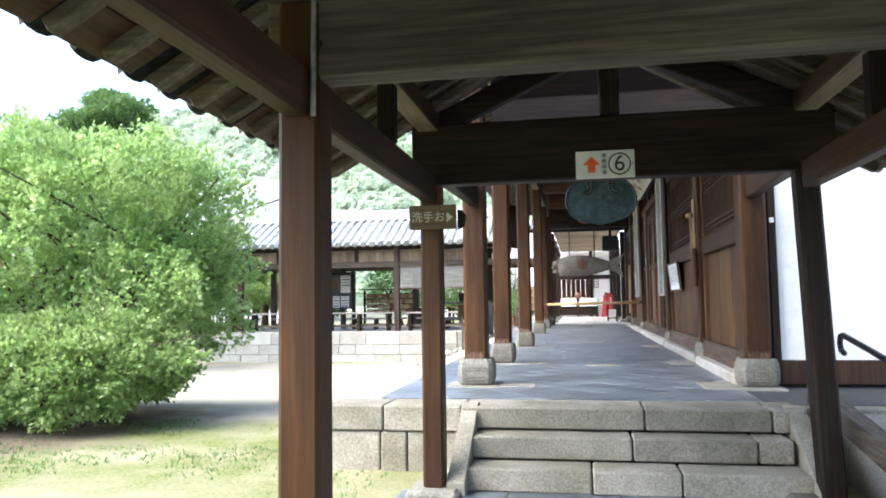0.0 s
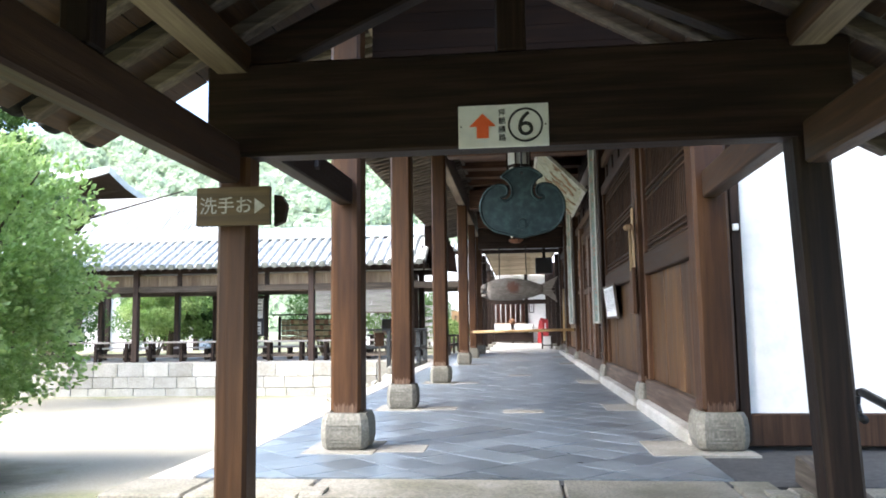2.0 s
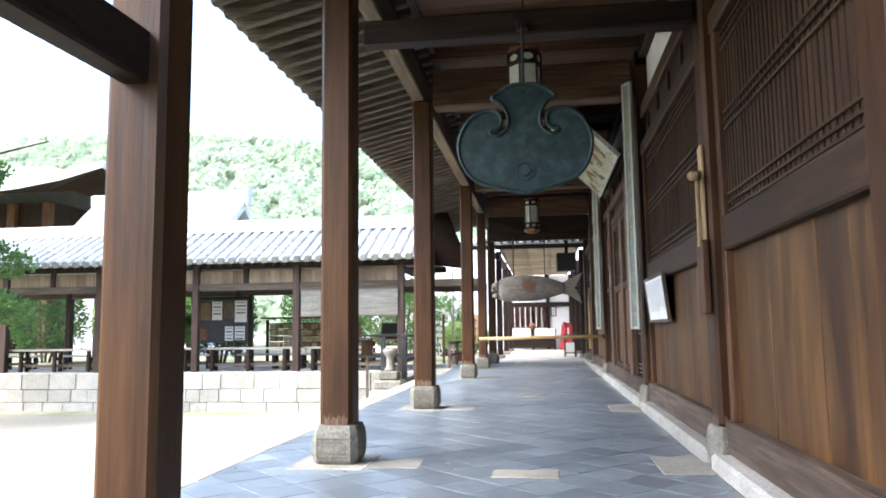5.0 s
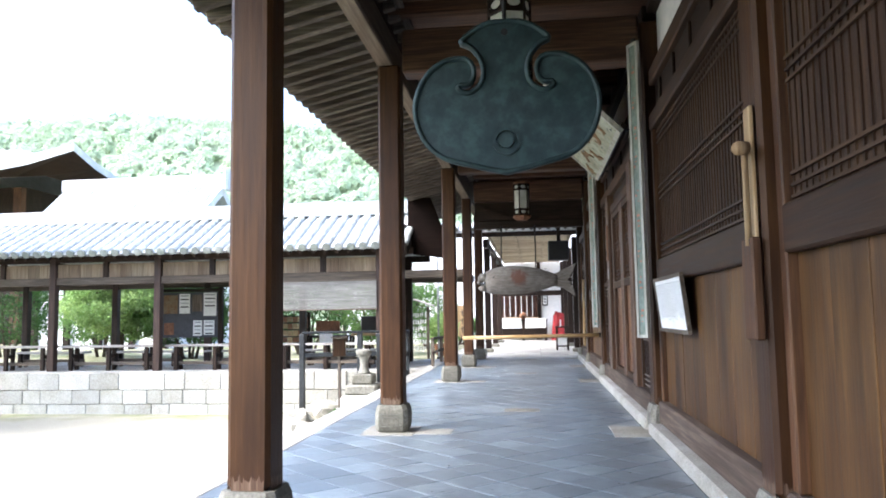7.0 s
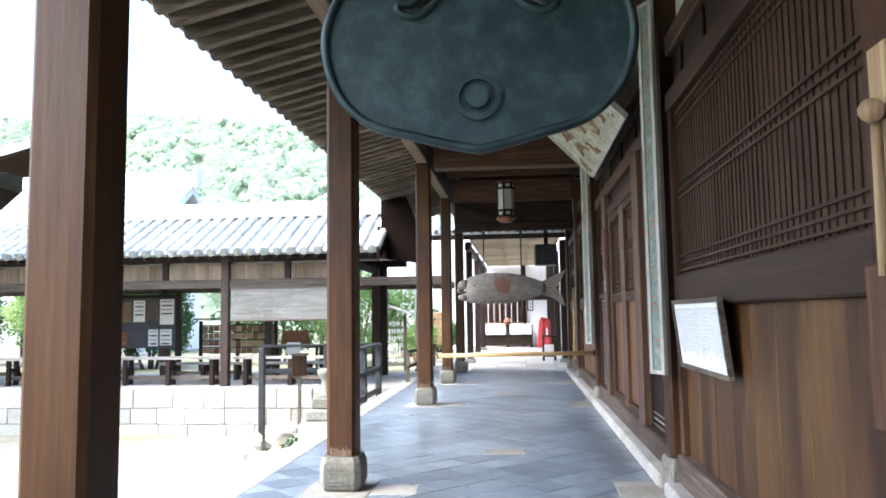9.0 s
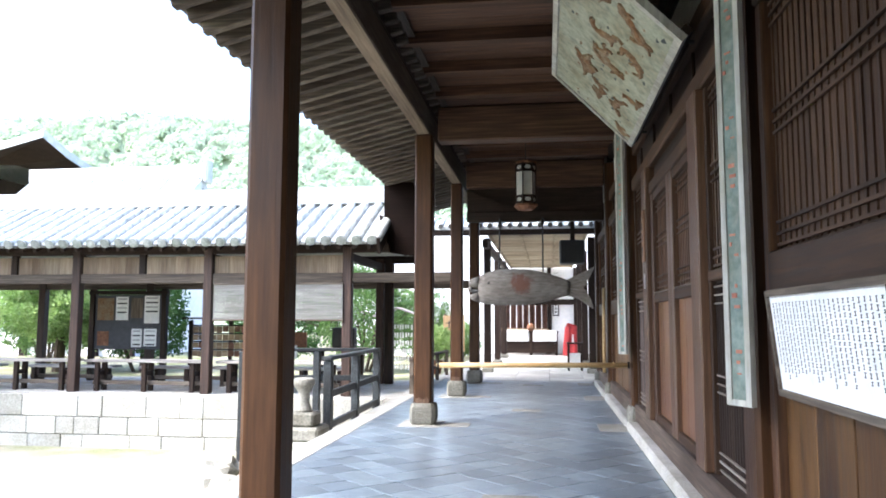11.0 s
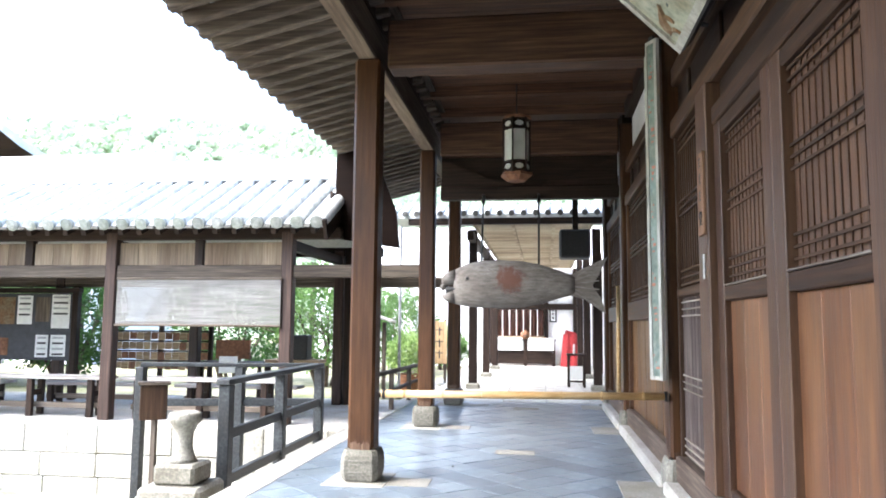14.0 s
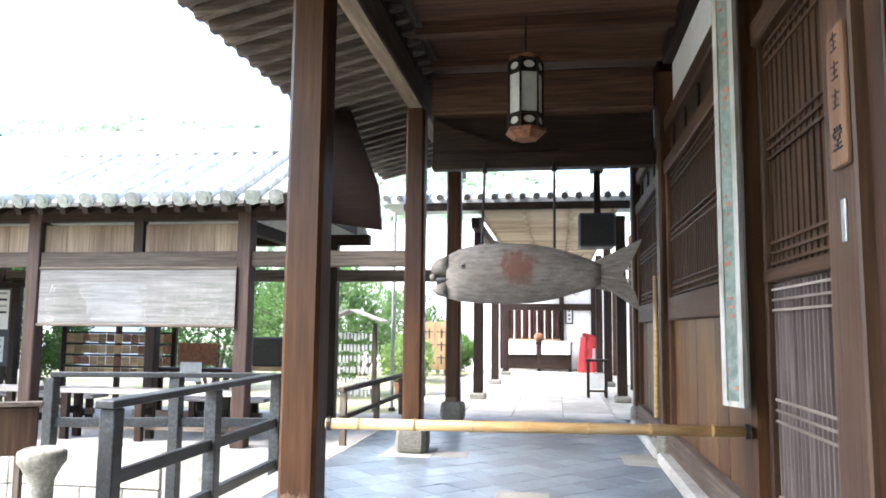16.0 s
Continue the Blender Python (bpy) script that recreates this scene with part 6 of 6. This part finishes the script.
for j in range(len(hy) - 1):
    for i in range(len(hx) - 1):
        bm.faces.new((hv[j][i], hv[j][i + 1], hv[j + 1][i + 1], hv[j + 1][i]))
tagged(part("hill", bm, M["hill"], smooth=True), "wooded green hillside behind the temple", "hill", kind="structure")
verts, faces = [], []
rh = random.Random(17)
for k in range(3600):
    x = rh.uniform(-210, 60)
    y = rh.uniform(96, 212)
    r = rh.uniform(1.3, 3.2)
    c = Vector((x, y, hill_h(x, y) + r * 0.3))
    tall = rh.uniform(0.8, 1.25)
    for q in range(70):
        d = Vector((rh.gauss(0, 1), rh.gauss(0, 1), abs(rh.gauss(0, 1)) - 0.15)).normalized()
        f = r * (0.82 + 0.3 * noise.noise(d * 2.2 + c))
        p = c + Vector((d.x * f, d.y * f, d.z * f * tall))
        a = (d + Vector((rh.gauss(0, 0.5), rh.gauss(0, 0.5), rh.gauss(0, 0.5)))).normalized()
        s1 = a.orthogonal().normalized() * rh.uniform(0.3, 0.75)
        s2 = a.cross(s1) * rh.uniform(0.6, 1.0)
        b0 = len(verts)
        verts += [p - s1, p - s2 + a * 0.12, p + s1, p + s2 + a * 0.12]
        faces.append((b0, b0 + 1, b0 + 2, b0 + 3))
me = bpy.data.meshes.new("hill_wood")
me.from_pydata(verts, [], faces)
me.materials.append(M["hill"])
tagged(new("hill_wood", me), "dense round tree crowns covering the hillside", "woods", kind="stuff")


def tiled_roof(name, label, x0, x1, yf, zf, yr, zr, rows):
    """A long gabled roof seen from the courtyard: front slope with rows of round tiles, and a stacked ridge."""
    e = thing(name, ((x0 + x1) / 2, yr, 0.4), label, "building")
    bm = B()
    yb = 2 * yr - yf
    v = [(yf, zf), ((yf + yr) / 2, zf + (zr - zf) * 0.42), (yr, zr), (yb, zf), (yb, zf - 0.3), (yr, zr - 0.4), (yf, zf - 0.3)]
    a = [bm.verts.new((x0, p, q)) for p, q in v]
    b = [bm.verts.new((x1, p, q)) for p, q in v]
    bm.faces.new(a[::-1])
    bm.faces.new(b)
    for i in range(len(v)):
        bm.faces.new((a[i], b[i], b[(i + 1) % len(v)], a[(i + 1) % len(v)]))
    bmesh.ops.recalc_face_normals(bm, faces=bm.faces[:])
    part("roof", bm, M["rooftile"], e)
    for k in range(rows):
        bm = B()
        x = x0 + 0.1 + (x1 - x0 - 0.2) * k / (rows - 1)
        rod(bm, (x, v[0][0], v[0][1] + 0.05), (x, v[1][0], v[1][1] + 0.05), 0.09, seg=6)
        part("roll_tile", bm, M["rooftile"], e)
        bm = B()
        rod(bm, (x, v[1][0], v[1][1] + 0.05), (x, v[2][0], v[2][1] + 0.05), 0.09, seg=6)
        part("roll_tile", bm, M["rooftile"], e)
    part("ridge", box(B(), x0 - 0.1, x1 + 0.15, yr - 0.25, yr + 0.25, zr - 0.1, zr + 0.5, 0.05), M["rooftile"], e)
    part("ridge_end", box(B(), x1 + 0.15, x1 + 0.35, yr - 0.3, yr + 0.3, zr - 0.3, zr + 0.8, 0.08), M["rooftile"], e)
    part("gable_board", bar(B(), (x1 + 0.05, yf, zf - 0.2), (x1 + 0.05, yr, zr - 0.2), 0.1, 0.35), M["rooftile"], e)
    part("wall", box(B(), x0 + 1, x1 - 1, yf + 1.2, yb - 1.2, 0.35, zf + 0.3), M["plaster"], e)
    for k in range(5):
        x = x0 + 1 + (x1 - x0 - 2) * k / 4
        part("post", box(B(), x - 0.12, x + 0.12, yf + 1.0, yf + 1.19, 0.35, zf), M["darkz"], e)
    return e


tiled_roof("rear_hall", "low hall with a broad pale grey tiled roof", -22.5, -14.4, 35.5, 5.0, 40.0, 8.1, 34)


def hip_roof(parent, x0, x1, y0, y1, ze, inset, zt, lift):
    """A hipped roof with upswept corners: eave at ze, top at zt."""
    n = 10
    bm = B()
    lower, upper, under = [], [], []
    ring_ = []
    for s in range(4):
        for k in range(n):
            t = k / n
            c = ((x0, y0), (x1, y0), (x1, y1), (x0, y1))
            p, q = c[s], c[(s + 1) % 4]
            ring_.append((p[0] + (q[0] - p[0]) * t, p[1] + (q[1] - p[1]) * t, lift * abs(2 * t - 1) ** 3))
    cx, cy = (x0 + x1) / 2, (y0 + y1) / 2
    lv = []
    for f, z in ((1.0, 0.0), (0.86, 0.14), (0.6, 0.42), (inset, 1.0)):
        lv.append([bm.verts.new((cx + (x - cx) * f, cy + (y - cy) * f, ze + l * (1 - z) + (zt - ze) * z)) for x, y, l in ring_])
    lowr = [bm.verts.new((cx + (x - cx) * 0.995, cy + (y - cy) * 0.995, ze + l - 0.35)) for x, y, l in ring_]
    inn = [bm.verts.new((cx + (x - cx) * 0.72, cy + (y - cy) * 0.72, ze + 0.2)) for x, y, l in ring_]
    lv = [inn, lowr] + lv
    m = len(ring_)
    ub = B()
    ul = [[ub.verts.new(v.co - Vector((0, 0, 0.02))) for v in r] for r in (inn, lowr)]
    for k in range(m):
        ub.faces.new((ul[0][k], ul[0][(k + 1) % m], ul[1][(k + 1) % m], ul[1][k]))
    part("eave_underside", ub, M["darkz"], parent, "dark timber underside")
    for p, q in zip(lv, lv[1:]):
        for k in range(m):
            bm.faces.new((p[k], p[(k + 1) % m], q[(k + 1) % m], q[k]))
    bm.faces.new(lv[-1])
    bmesh.ops.recalc_face_normals(bm, faces=bm.faces[:])
    part("roof_tier", bm, M["rooftile"], parent)


main = thing("great_hall", (-34, 49, 0.4), "large temple hall with an upswept tiled roof", "building")
hip_roof(main, -46.0, -22.0, 39.8, 58.0, 9.25, 0.42, 11.6, 1.2)
part("wall", box(B(), -42.5, -28.5, 45.0, 54.5, 0.3, 9.4), M["darkz"], main)
for k in range(7):
    x = -42.4 + 2.3 * k
    part("pillar", box(B(), x - 0.25, x + 0.25, 44.6, 44.99, 0.3, 9.3), M["redz"], main)

# ---- passage beyond the hall ----
for y in (28.93, 32.74, 36.4):
    for x in (-1.0, 1.66):
        e = tagged(tbox("passage_post", M["darkz"], None, x - 0.09, x + 0.09, y - 0.09, y + 0.09, FLOOR + 0.12, 4.0, 0.012), "square dark wooden post of the far passage", "post", "far passage posts", "structure")
        tagged(part("post_base", box(B(), x - 0.15, x + 0.15, y - 0.15, y + 0.15, FLOOR - 0.02, FLOOR + 0.119, 0.03), M["base"]), "small square stone under a passage post", "base stone", "passage base stones")
bm = B()
y = 27.62
while y < 39.7:
    box(bm, -0.92, 1.55, y + 0.004, y + 0.236, 4.0, 4.03)
    y += 0.24
for x in (-0.88, -0.1, 0.75, 1.5):
    box(bm, x - 0.03, x + 0.03, 27.62, 39.7, 3.95, 3.998)
tagged(part("ceiling_passage", bm, M["awning"]), "pale translucent reed ceiling of the far passage", "ceiling", kind="structure")
timber("passage_beam", "dark wooden beam at the front of the far passage", M["darkx"], (-2.2, 2.6, 27.5, 27.6, 3.93, 4.058))
timber("passage_beam", "dark long beam over the passage posts", M["darky"], (-1.07, -0.93, 28.2, 39.7, 3.7, 3.899))
proof = thing("roof", (0, 0, 0), "small tiled roof over the far passage", "roof", kind="structure")
bm = B()
v = [(27.5, 4.14), (28.15, 4.4), (28.8, 4.14), (28.8, 4.06), (27.5, 4.06)]
a = [bm.verts.new((-2.6, p, q)) for p, q in v]
b = [bm.verts.new((3.2, p, q)) for p, q in v]
bm.faces.new(a[::-1])
bm.faces.new(b)
for i in range(5):
    bm.faces.new((a[i], b[i], b[(i + 1) % 5], a[(i + 1) % 5]))
bmesh.ops.recalc_face_normals(bm, faces=bm.faces[:])
part("roof_shell", bm, M["rooftile"], proof)
for k in range(24):
    x = -2.5 + 0.24 * k
    part("tile_row", rod(B(), (x, 27.46, 4.15), (x, 28.15, 4.43), 0.055, seg=10), M["rooftile"], proof, smooth=True)
    part("end_tile", rod(B(), (x, 27.41, 4.14), (x, 27.46, 4.15), 0.058, seg=12), M["darktile"], proof)
for sx, x0 in ((1, -0.86), (-1, 1.5)):
    tagged(part("carved_bracket", flat_poly(B(), [(x0, 3.781), (x0 + sx * 1.0, 3.781), (x0 + sx * 0.9, 3.86), (x0 + sx * 0.62, 3.9), (x0 + sx * 0.45, 3.99), (x0 + sx * 0.22, 4.07), (x0, 4.19)], 22.7, 22.78), M["darkx"]), "carved dark wooden bracket on the beam", "bracket", "carved brackets", "structure")
tagged(part("beam_boarding", box(B(), PX + 0.14, RX - 0.14, 22.79, 22.82, 3.78, 4.2), M["darkx"]), "dark boarding between the two beams", "boarding", kind="structure")
# its near-black colour carries the shade where the two roofs meet
tagged(part("gable_boarding", flat_poly(B(), [(-2.44, 3.12), (-1.5, 2.98), (-1.55, 3.5), (-1.9, 4.4), (-2.44, 4.42)], 22.99, 23.05), M["shaded"]), "dark boarding where gallery roof meets the hall eave", "boarding", kind="structure")
bx_ = thing("hanging_drum_box", (1.1, 26.2, 3.11), "dark wooden block hung under the beam near the wall", "box")
part("body", box(B(), 0.81, 1.36, 26.0, 26.5, 3.11, 3.62, 0.03), M["ink"], bx_)
part("hanger", box(B(), 1.05, 1.15, 26.2, 26.3, 3.62, 4.3), M["darkz"], bx_)
part("hanger_beam", box(B(), 1.0, 1.2, 25.6, 26.45, 4.3, 4.45, 0.01), M["darkx"], bx_)

endw = thing("wall_far", (0, 0, 0), "white end wall of the far passage with timber frame", "wall", kind="structure")
tbox("plaster", M["plaster"], endw, -8.0, 3.0, 39.9, 40.1, 0.4, 5.5)
for x in (-1.35, 0.62, 1.66):
    tbox("post", M["darkz"], endw, x - 0.08, x + 0.08, 39.8, 39.9, 0.5, 4.0)
tbox("lintel", M["darkx"], endw, -1.43, 1.74, 39.79, 39.899, 2.5, 2.72)
cur = thing("striped_curtain", (-0.35, 39.75, 1.4), "brown and pale striped curtain across the far opening", "curtain")
bm = B()
nn = 60
top_, bot_ = [], []
for k in range(nn + 1):
    x = -1.25 + 1.78 * k / nn
    yv = 39.72 + 0.03 * math.sin(k * 1.26)
    top_.append(bm.verts.new((x, yv, 2.5)))
    bot_.append(bm.verts.new((x, yv - 0.02, 1.55)))
for k in range(nn):
    bm.faces.new((bot_[k], bot_[k + 1], top_[k + 1], top_[k]))
bmesh.ops.solidify(bm, geom=bm.faces[:], thickness=0.006)
part("cloth", bm, M["curtain"], cur, smooth=True)
for k in range(7):
    x = -1.2 + 0.25 * k
    part("pale_stripe", box(B(), x, x + 0.025, 39.675, 39.682, 1.56, 2.49), M["cloth"], cur)
part("rod", rod(B(), (-1.3, 39.75, 2.5), (0.58, 39.75, 2.5), 0.02), M["darkx"], cur)
tab = thing("low_table", (-0.2, 38.9, FLOOR), "low dark table draped with white cloths", "table")
part("tabletop", box(B(), -1.2, 0.95, 38.55, 39.4, 1.4, 1.46, 0.01), M["darkx"], tab)
for x in (-1.12, -0.1, 0.87):
    for y in (38.62, 39.33):
        part("leg", box(B(), x - 0.05, x + 0.05, y - 0.05, y + 0.05, FLOOR, 1.399), M["darkz"], tab)
# dark panel added for the table's shadow and the dark bench below
part("front_board", box(B(), -1.06, 0.81, 38.6, 38.64, 0.62, 1.07), M["darkx"], tab)
for x0, x1 in ((-1.1, -0.2), (0.0, 0.88)):
    cl = thing("white_cloth", ((x0 + x1) / 2, 38.8, 1.46), "folded white cloth hanging over the table edge", "cloth", "table cloths")
    bm = B()
    box(bm, x0, x1, 38.52, 39.2, 1.462, 1.49, 0.008)
    box(bm, x0, x1, 38.515, 38.535, 1.08, 1.48, 0.006)
    part("drape", bm, M["cloth"], cl)
org = thing("wooden_drum", (-0.1, 38.6, 1.46), "round brown wooden drum on the table", "drum")
bm = B()
bmesh.ops.create_uvsphere(bm, u_segments=16, v_segments=10, radius=0.16, matrix=at(-0.1, 38.75, 1.61) @ Matrix.Diagonal((1, 0.8, 0.95, 1)))
part("body", bm, M["rust"], org, smooth=True)
part("slit", box(B(), -0.2, 0.0, 38.61, 38.625, 1.57, 1.59), M["ink"], org)
shelf = thing("wall_shelf", (-0.3, 39.6, 1.3), "pale wooden shelf board under the curtain", "shelf")
part("board", box(B(), -1.3, 0.6, 39.45, 39.68, 1.5, 1.54, 0.005), M["palex"], shelf)
for x in (-1.2, 0.5):
    part("leg", box(B(), x - 0.03, x + 0.03, 39.55, 39.62, FLOOR, 1.499), M["darkz"], shelf)
red = thing("red_draped_stand", (1.5, 38.6, FLOOR), "stand draped with a bright red cloth", "stand")
bm = B()
q = bmesh.ops.create_cone(bm, cap_ends=True, segments=24, radius1=0.33, radius2=0.22, depth=1.1, matrix=at(1.45, 38.6, FLOOR + 0.551))
for v in bm.verts:
    a = math.atan2(v.co.y - 38.6, v.co.x - 1.5)
    v.co.x += 0.035 * math.cos(5 * a)
    v.co.y += 0.035 * math.sin(6 * a)
part("cloth", bm, M["crimson"], red)
part("rolled_top", bar(B(), (1.25, 38.45, 1.72), (1.62, 38.6, 1.62), 0.1, 0.14, 0.03), M["crimson"], red)
pic = thing("framed_picture", (0.85, 39.78, 1.9), "small dark framed calligraphy on the white wall", "picture")
part("frame", box(B(), 0.74, 1.0, 39.86, 39.899, 2.05, 2.65, 0.008), M["ink"], pic)
part("sheet", box(B(), 0.79, 0.95, 39.852, 39.859, 2.1, 2.6), M["paper"], pic)
for k in range(3):
    part("brush_mark", box(B(), 0.84, 0.9, 39.847, 39.8515, 2.17 + 0.14 * k, 2.25 + 0.14 * k), M["ink"], pic)
chair = thing("reception_stand", (1.25, 28.4, FLOOR), "narrow dark wooden stand with a white sheet", "stand")
for x in (1.08, 1.42):
    for y in (28.2, 28.55):
        part("leg", box(B(), x - 0.025, x + 0.025, y - 0.025, y + 0.025, FLOOR, 1.25, 0.004), M["darkz"], chair)
part("top", box(B(), 1.03, 1.47, 28.15, 28.6, 1.25, 1.29, 0.006), M["darkx"], chair)
part("front_sheet", box(B(), 1.1, 1.38, 28.16, 28.17, 0.72, 1.02), M["paper"], chair)
part("lower_rail", box(B(), 1.105, 1.395, 28.19, 28.22, 0.66, 0.7), M["darkx"], chair)
part("items", rod(B(), (1.2, 28.35, 1.29), (1.2, 28.35, 1.5), 0.03, 0.02), M["paper"], chair)
chair.location.y += 1.5
# side wall closing the passage
tagged(part("wall_passage", box(B(), 2.2, 2.35, 25.7, 39.9, 0.45, 4.2), M["plaster"]), "plain plaster wall of the far passage", "wall", kind="structure")
for k in range(5):
    x = 2.1
    tagged(tbox("wall_stud", M["brown"], None, 2.08, 2.199, 26.6 + 2.6 * k, 26.78 + 2.6 * k, FLOOR, 3.99, 0.01), "brown wooden stud on the passage wall", "post", "passage wall studs", "structure")
rail = thing("side_rail", (-1.9, 25.0, FLOOR), "grey wooden handrail beside the far veranda", "handrail")
part("top_rail", bar(B(), (-1.9, 22.9, 1.17), (-1.9, 27.8, 1.12), 0.07, 0.06, 0.008), M["greyy"], rail)
part("mid_rail", bar(B(), (-1.9, 22.9, 0.86), (-1.9, 27.8, 0.84), 0.045, 0.05), M["greyy"], rail)
for k in range(4):
    yk = 23.0 + 1.57 * k
    part("post", box(B(), -1.935, -1.865, yk - 0.035, yk + 0.035, FLOOR - 0.005, 1.14), M["greyz"], rail)
lampp = thing("thin_pole", (-2.35, 27.5, 0.4), "thin grey metal pole beside the veranda", "pole")
part("pole", rod(B(), (-2.35, 27.5, 0.38), (-2.35, 27.5, 3.9), 0.03), M["steel"], lampp)
part("collar", rod(B(), (-2.35, 27.5, 0.38), (-2.35, 27.5, 0.5), 0.06), M["iron"], lampp)
board = thing("standing_sign", (-2.1, 29.6, 0.4), "pale wooden standing sign with brushed black writing", "sign")
part("panel", box(B(), -2.35, -1.75, 30.28, 30.32, 1.0, 2.0, 0.006), M["palez"], board)
for x in (-2.3, -1.8):
    part("leg", box(B(), x - 0.03, x + 0.03, 30.321, 30.38, 0.38, 2.05), M["greyz"], board)
for k in range(3):
    for j in range(2):
        part("brush_stroke", box(B(), -2.28 + 0.26 * j, -2.1 + 0.26 * j, 30.273, 30.2795, 1.78 - 0.27 * k, 1.8 - 0.27 * k), M["ink"], board)
        part("brush_stroke", box(B(), -2.2 + 0.26 * j, -2.17 + 0.26 * j, 30.2725, 30.279, 1.66 - 0.27 * k, 1.86 - 0.27 * k), M["ink"], board)
store = thing("white_storehouse", (-6.5, 46.0, 0.4), "white plastered building beyond the far path", "building")
part("wall", box(B(), -9.5, -3.2, 44.0, 48.0, 0.35, 4.6), M["plaster"], store)
part("roof", bar(B(), (-10.0, 46.0, 5.2), (-2.7, 46.0, 5.2), 5.2, 0.9, 0.2), M["rooftile"], store)
for x in (-9.4, -6.4, -3.3):
    part("post", box(B(), x - 0.1, x + 0.1, 43.9, 43.999, 0.35, 4.6), M["greyz"], store)
part("window", box(B(), -5.6, -4.4, 43.95, 43.999, 1.6, 2.8), M["darkz"], store)

# pale paving beyond the hall
yk = 26.21
while yk < 39.8:
    xk = -1.775
    while xk < 2.15:
        w = min(0.78, 2.18 - xk)
        part("paving_slab", box(B(), xk + 0.004, xk + w - 0.004, yk + 0.004, yk + 0.776, FLOOR - 0.03, FLOOR + rs.uniform(0.0, 0.003), 0.004), M["kerb"], platform)
        xk += 0.78
    yk += 0.78

# ---- floor tiles, laid diagonally ----
TS = 0.305
AX, BX, AY, BY = -1.775, 1.465, 6.325, 26.2


def clip(poly, axis, lim, keep_less):
    out = []
    for i in range(len(poly)):
        p, q = poly[i], poly[(i + 1) % len(poly)]
        ip = p[axis] <= lim if keep_less else p[axis] >= lim
        iq = q[axis] <= lim if keep_less else q[axis] >= lim
        if ip:
            out.append(p)
        if ip != iq:
            t = (lim - p[axis]) / (q[axis] - p[axis])
            out.append((p[0] + (q[0] - p[0]) * t, p[1] + (q[1] - p[1]) * t))
    return out


def tile_mesh(poly, top, mat, lowz=-0.013):
    bm = B()
    cx = sum(p[0] for p in poly) / len(poly)
    cy = sum(p[1] for p in poly) / len(poly)
    def shrink(f):
        res = []
        for p in poly:
            d = Vector((cx - p[0], cy - p[1]))
            d = d.normalized() * min(f * 1.414, d.length * 0.5)
            res.append((p[0] + d.x, p[1] + d.y))
        return res
    r0 = [bm.verts.new((*p, lowz)) for p in shrink(0.0018)]
    r1 = [bm.verts.new((*p, top - 0.003)) for p in shrink(0.0018)]
    r2 = [bm.verts.new((*p, top)) for p in shrink(0.006)]
    n = len(poly)
    for p, q in ((r0, r1), (r1, r2)):
        for k in range(n):
            bm.faces.new((p[k], p[(k + 1) % n], q[(k + 1) % n], q[k]))
    bm.faces.new(r2)
    bmesh.ops.recalc_face_normals(bm, faces=bm.faces[:])
    me = mesh_of(bm, "floor_tile")
    me.materials.append(mat)
    return me


h = TS / math.sqrt(2)
whole = tile_mesh([(0, -h), (h, 0), (0, h), (-h, 0)], 0.0, M["tile"])
far_v, far_f = [], []
count = 0
ri = random.Random(2)
j = 0
yc = AY
while yc < BY + h:
    xc = AX + (h if j % 2 else 0)
    while xc < BX + h:
        poly = [(xc, yc - h), (xc + h, yc), (xc, yc + h), (xc - h, yc)]
        for axis, lim, less in ((0, AX, False), (0, BX, True), (1, AY, False), (1, BY, True)):
            poly = clip(poly, axis, lim, less)
            if len(poly) < 3:
                break
        area = 0
        if len(poly) >= 3:
            area = abs(sum(p[0] * q[1] - q[0] * p[1] for p, q in zip(poly, poly[1:] + poly[:1]))) / 2
        if area > 0.002:
            dz = ri.uniform(-0.0015, 0.0015)
            full = area > TS * TS * 0.995
            if yc < 13.2:
                o = new("tile", whole if full else tile_mesh([(p[0] - xc, p[1] - yc) for p in poly], 0.0, M["tile"]))
                o.parent = platform
                o.location = (xc, yc, FLOOR + dz)
                o.rotation_euler = (ri.uniform(-0.009, 0.009), ri.uniform(-0.009, 0.009), 0)
                count += 1
            else:
                cx = sum(p[0] for p in poly) / len(poly)
                cy = sum(p[1] for p in poly) / len(poly)
                ta, tb = ri.uniform(-0.01, 0.01), ri.uniform(-0.01, 0.01)
                b0 = len(far_v)
                n = len(poly)
                for f, z in ((0.985, -0.013), (0.985, -0.003), (0.96, 0.0)):
                    for p in poly:
                        dx, dy = (p[0] - cx) * f, (p[1] - cy) * f
                        far_v.append((cx + dx, cy + dy, FLOOR + dz + z + ta * dx + tb * dy))
                for r in (0, 1):
                    for k in range(n):
                        far_f.append([b0 + r * n + k, b0 + r * n + (k + 1) % n, b0 + (r + 1) * n + (k + 1) % n, b0 + (r + 1) * n + k])
                far_f.append([b0 + 2 * n + k for k in range(n)])
        xc += 2 * h
    yc += h
    j += 1
me = bpy.data.meshes.new("far_tiles")
me.from_pydata(far_v, [], far_f)
mt = M["tile"].copy()
mt.name = "floor_tile_laid"
M["tile_laid"] = mt
for nd in mt.node_tree.nodes:
    if nd.type == "OBJECT_INFO":
        isl = mt.node_tree.nodes.new("ShaderNodeNewGeometry")
        for lk in list(mt.node_tree.links):
            if lk.from_node == nd:
                mt.node_tree.links.new(isl.outputs["Random Per Island"], lk.to_socket)
        break
me.materials.append(mt)
ob = new("far_tiles", me)
ob.parent = platform
tagged(ob, kind="stuff")
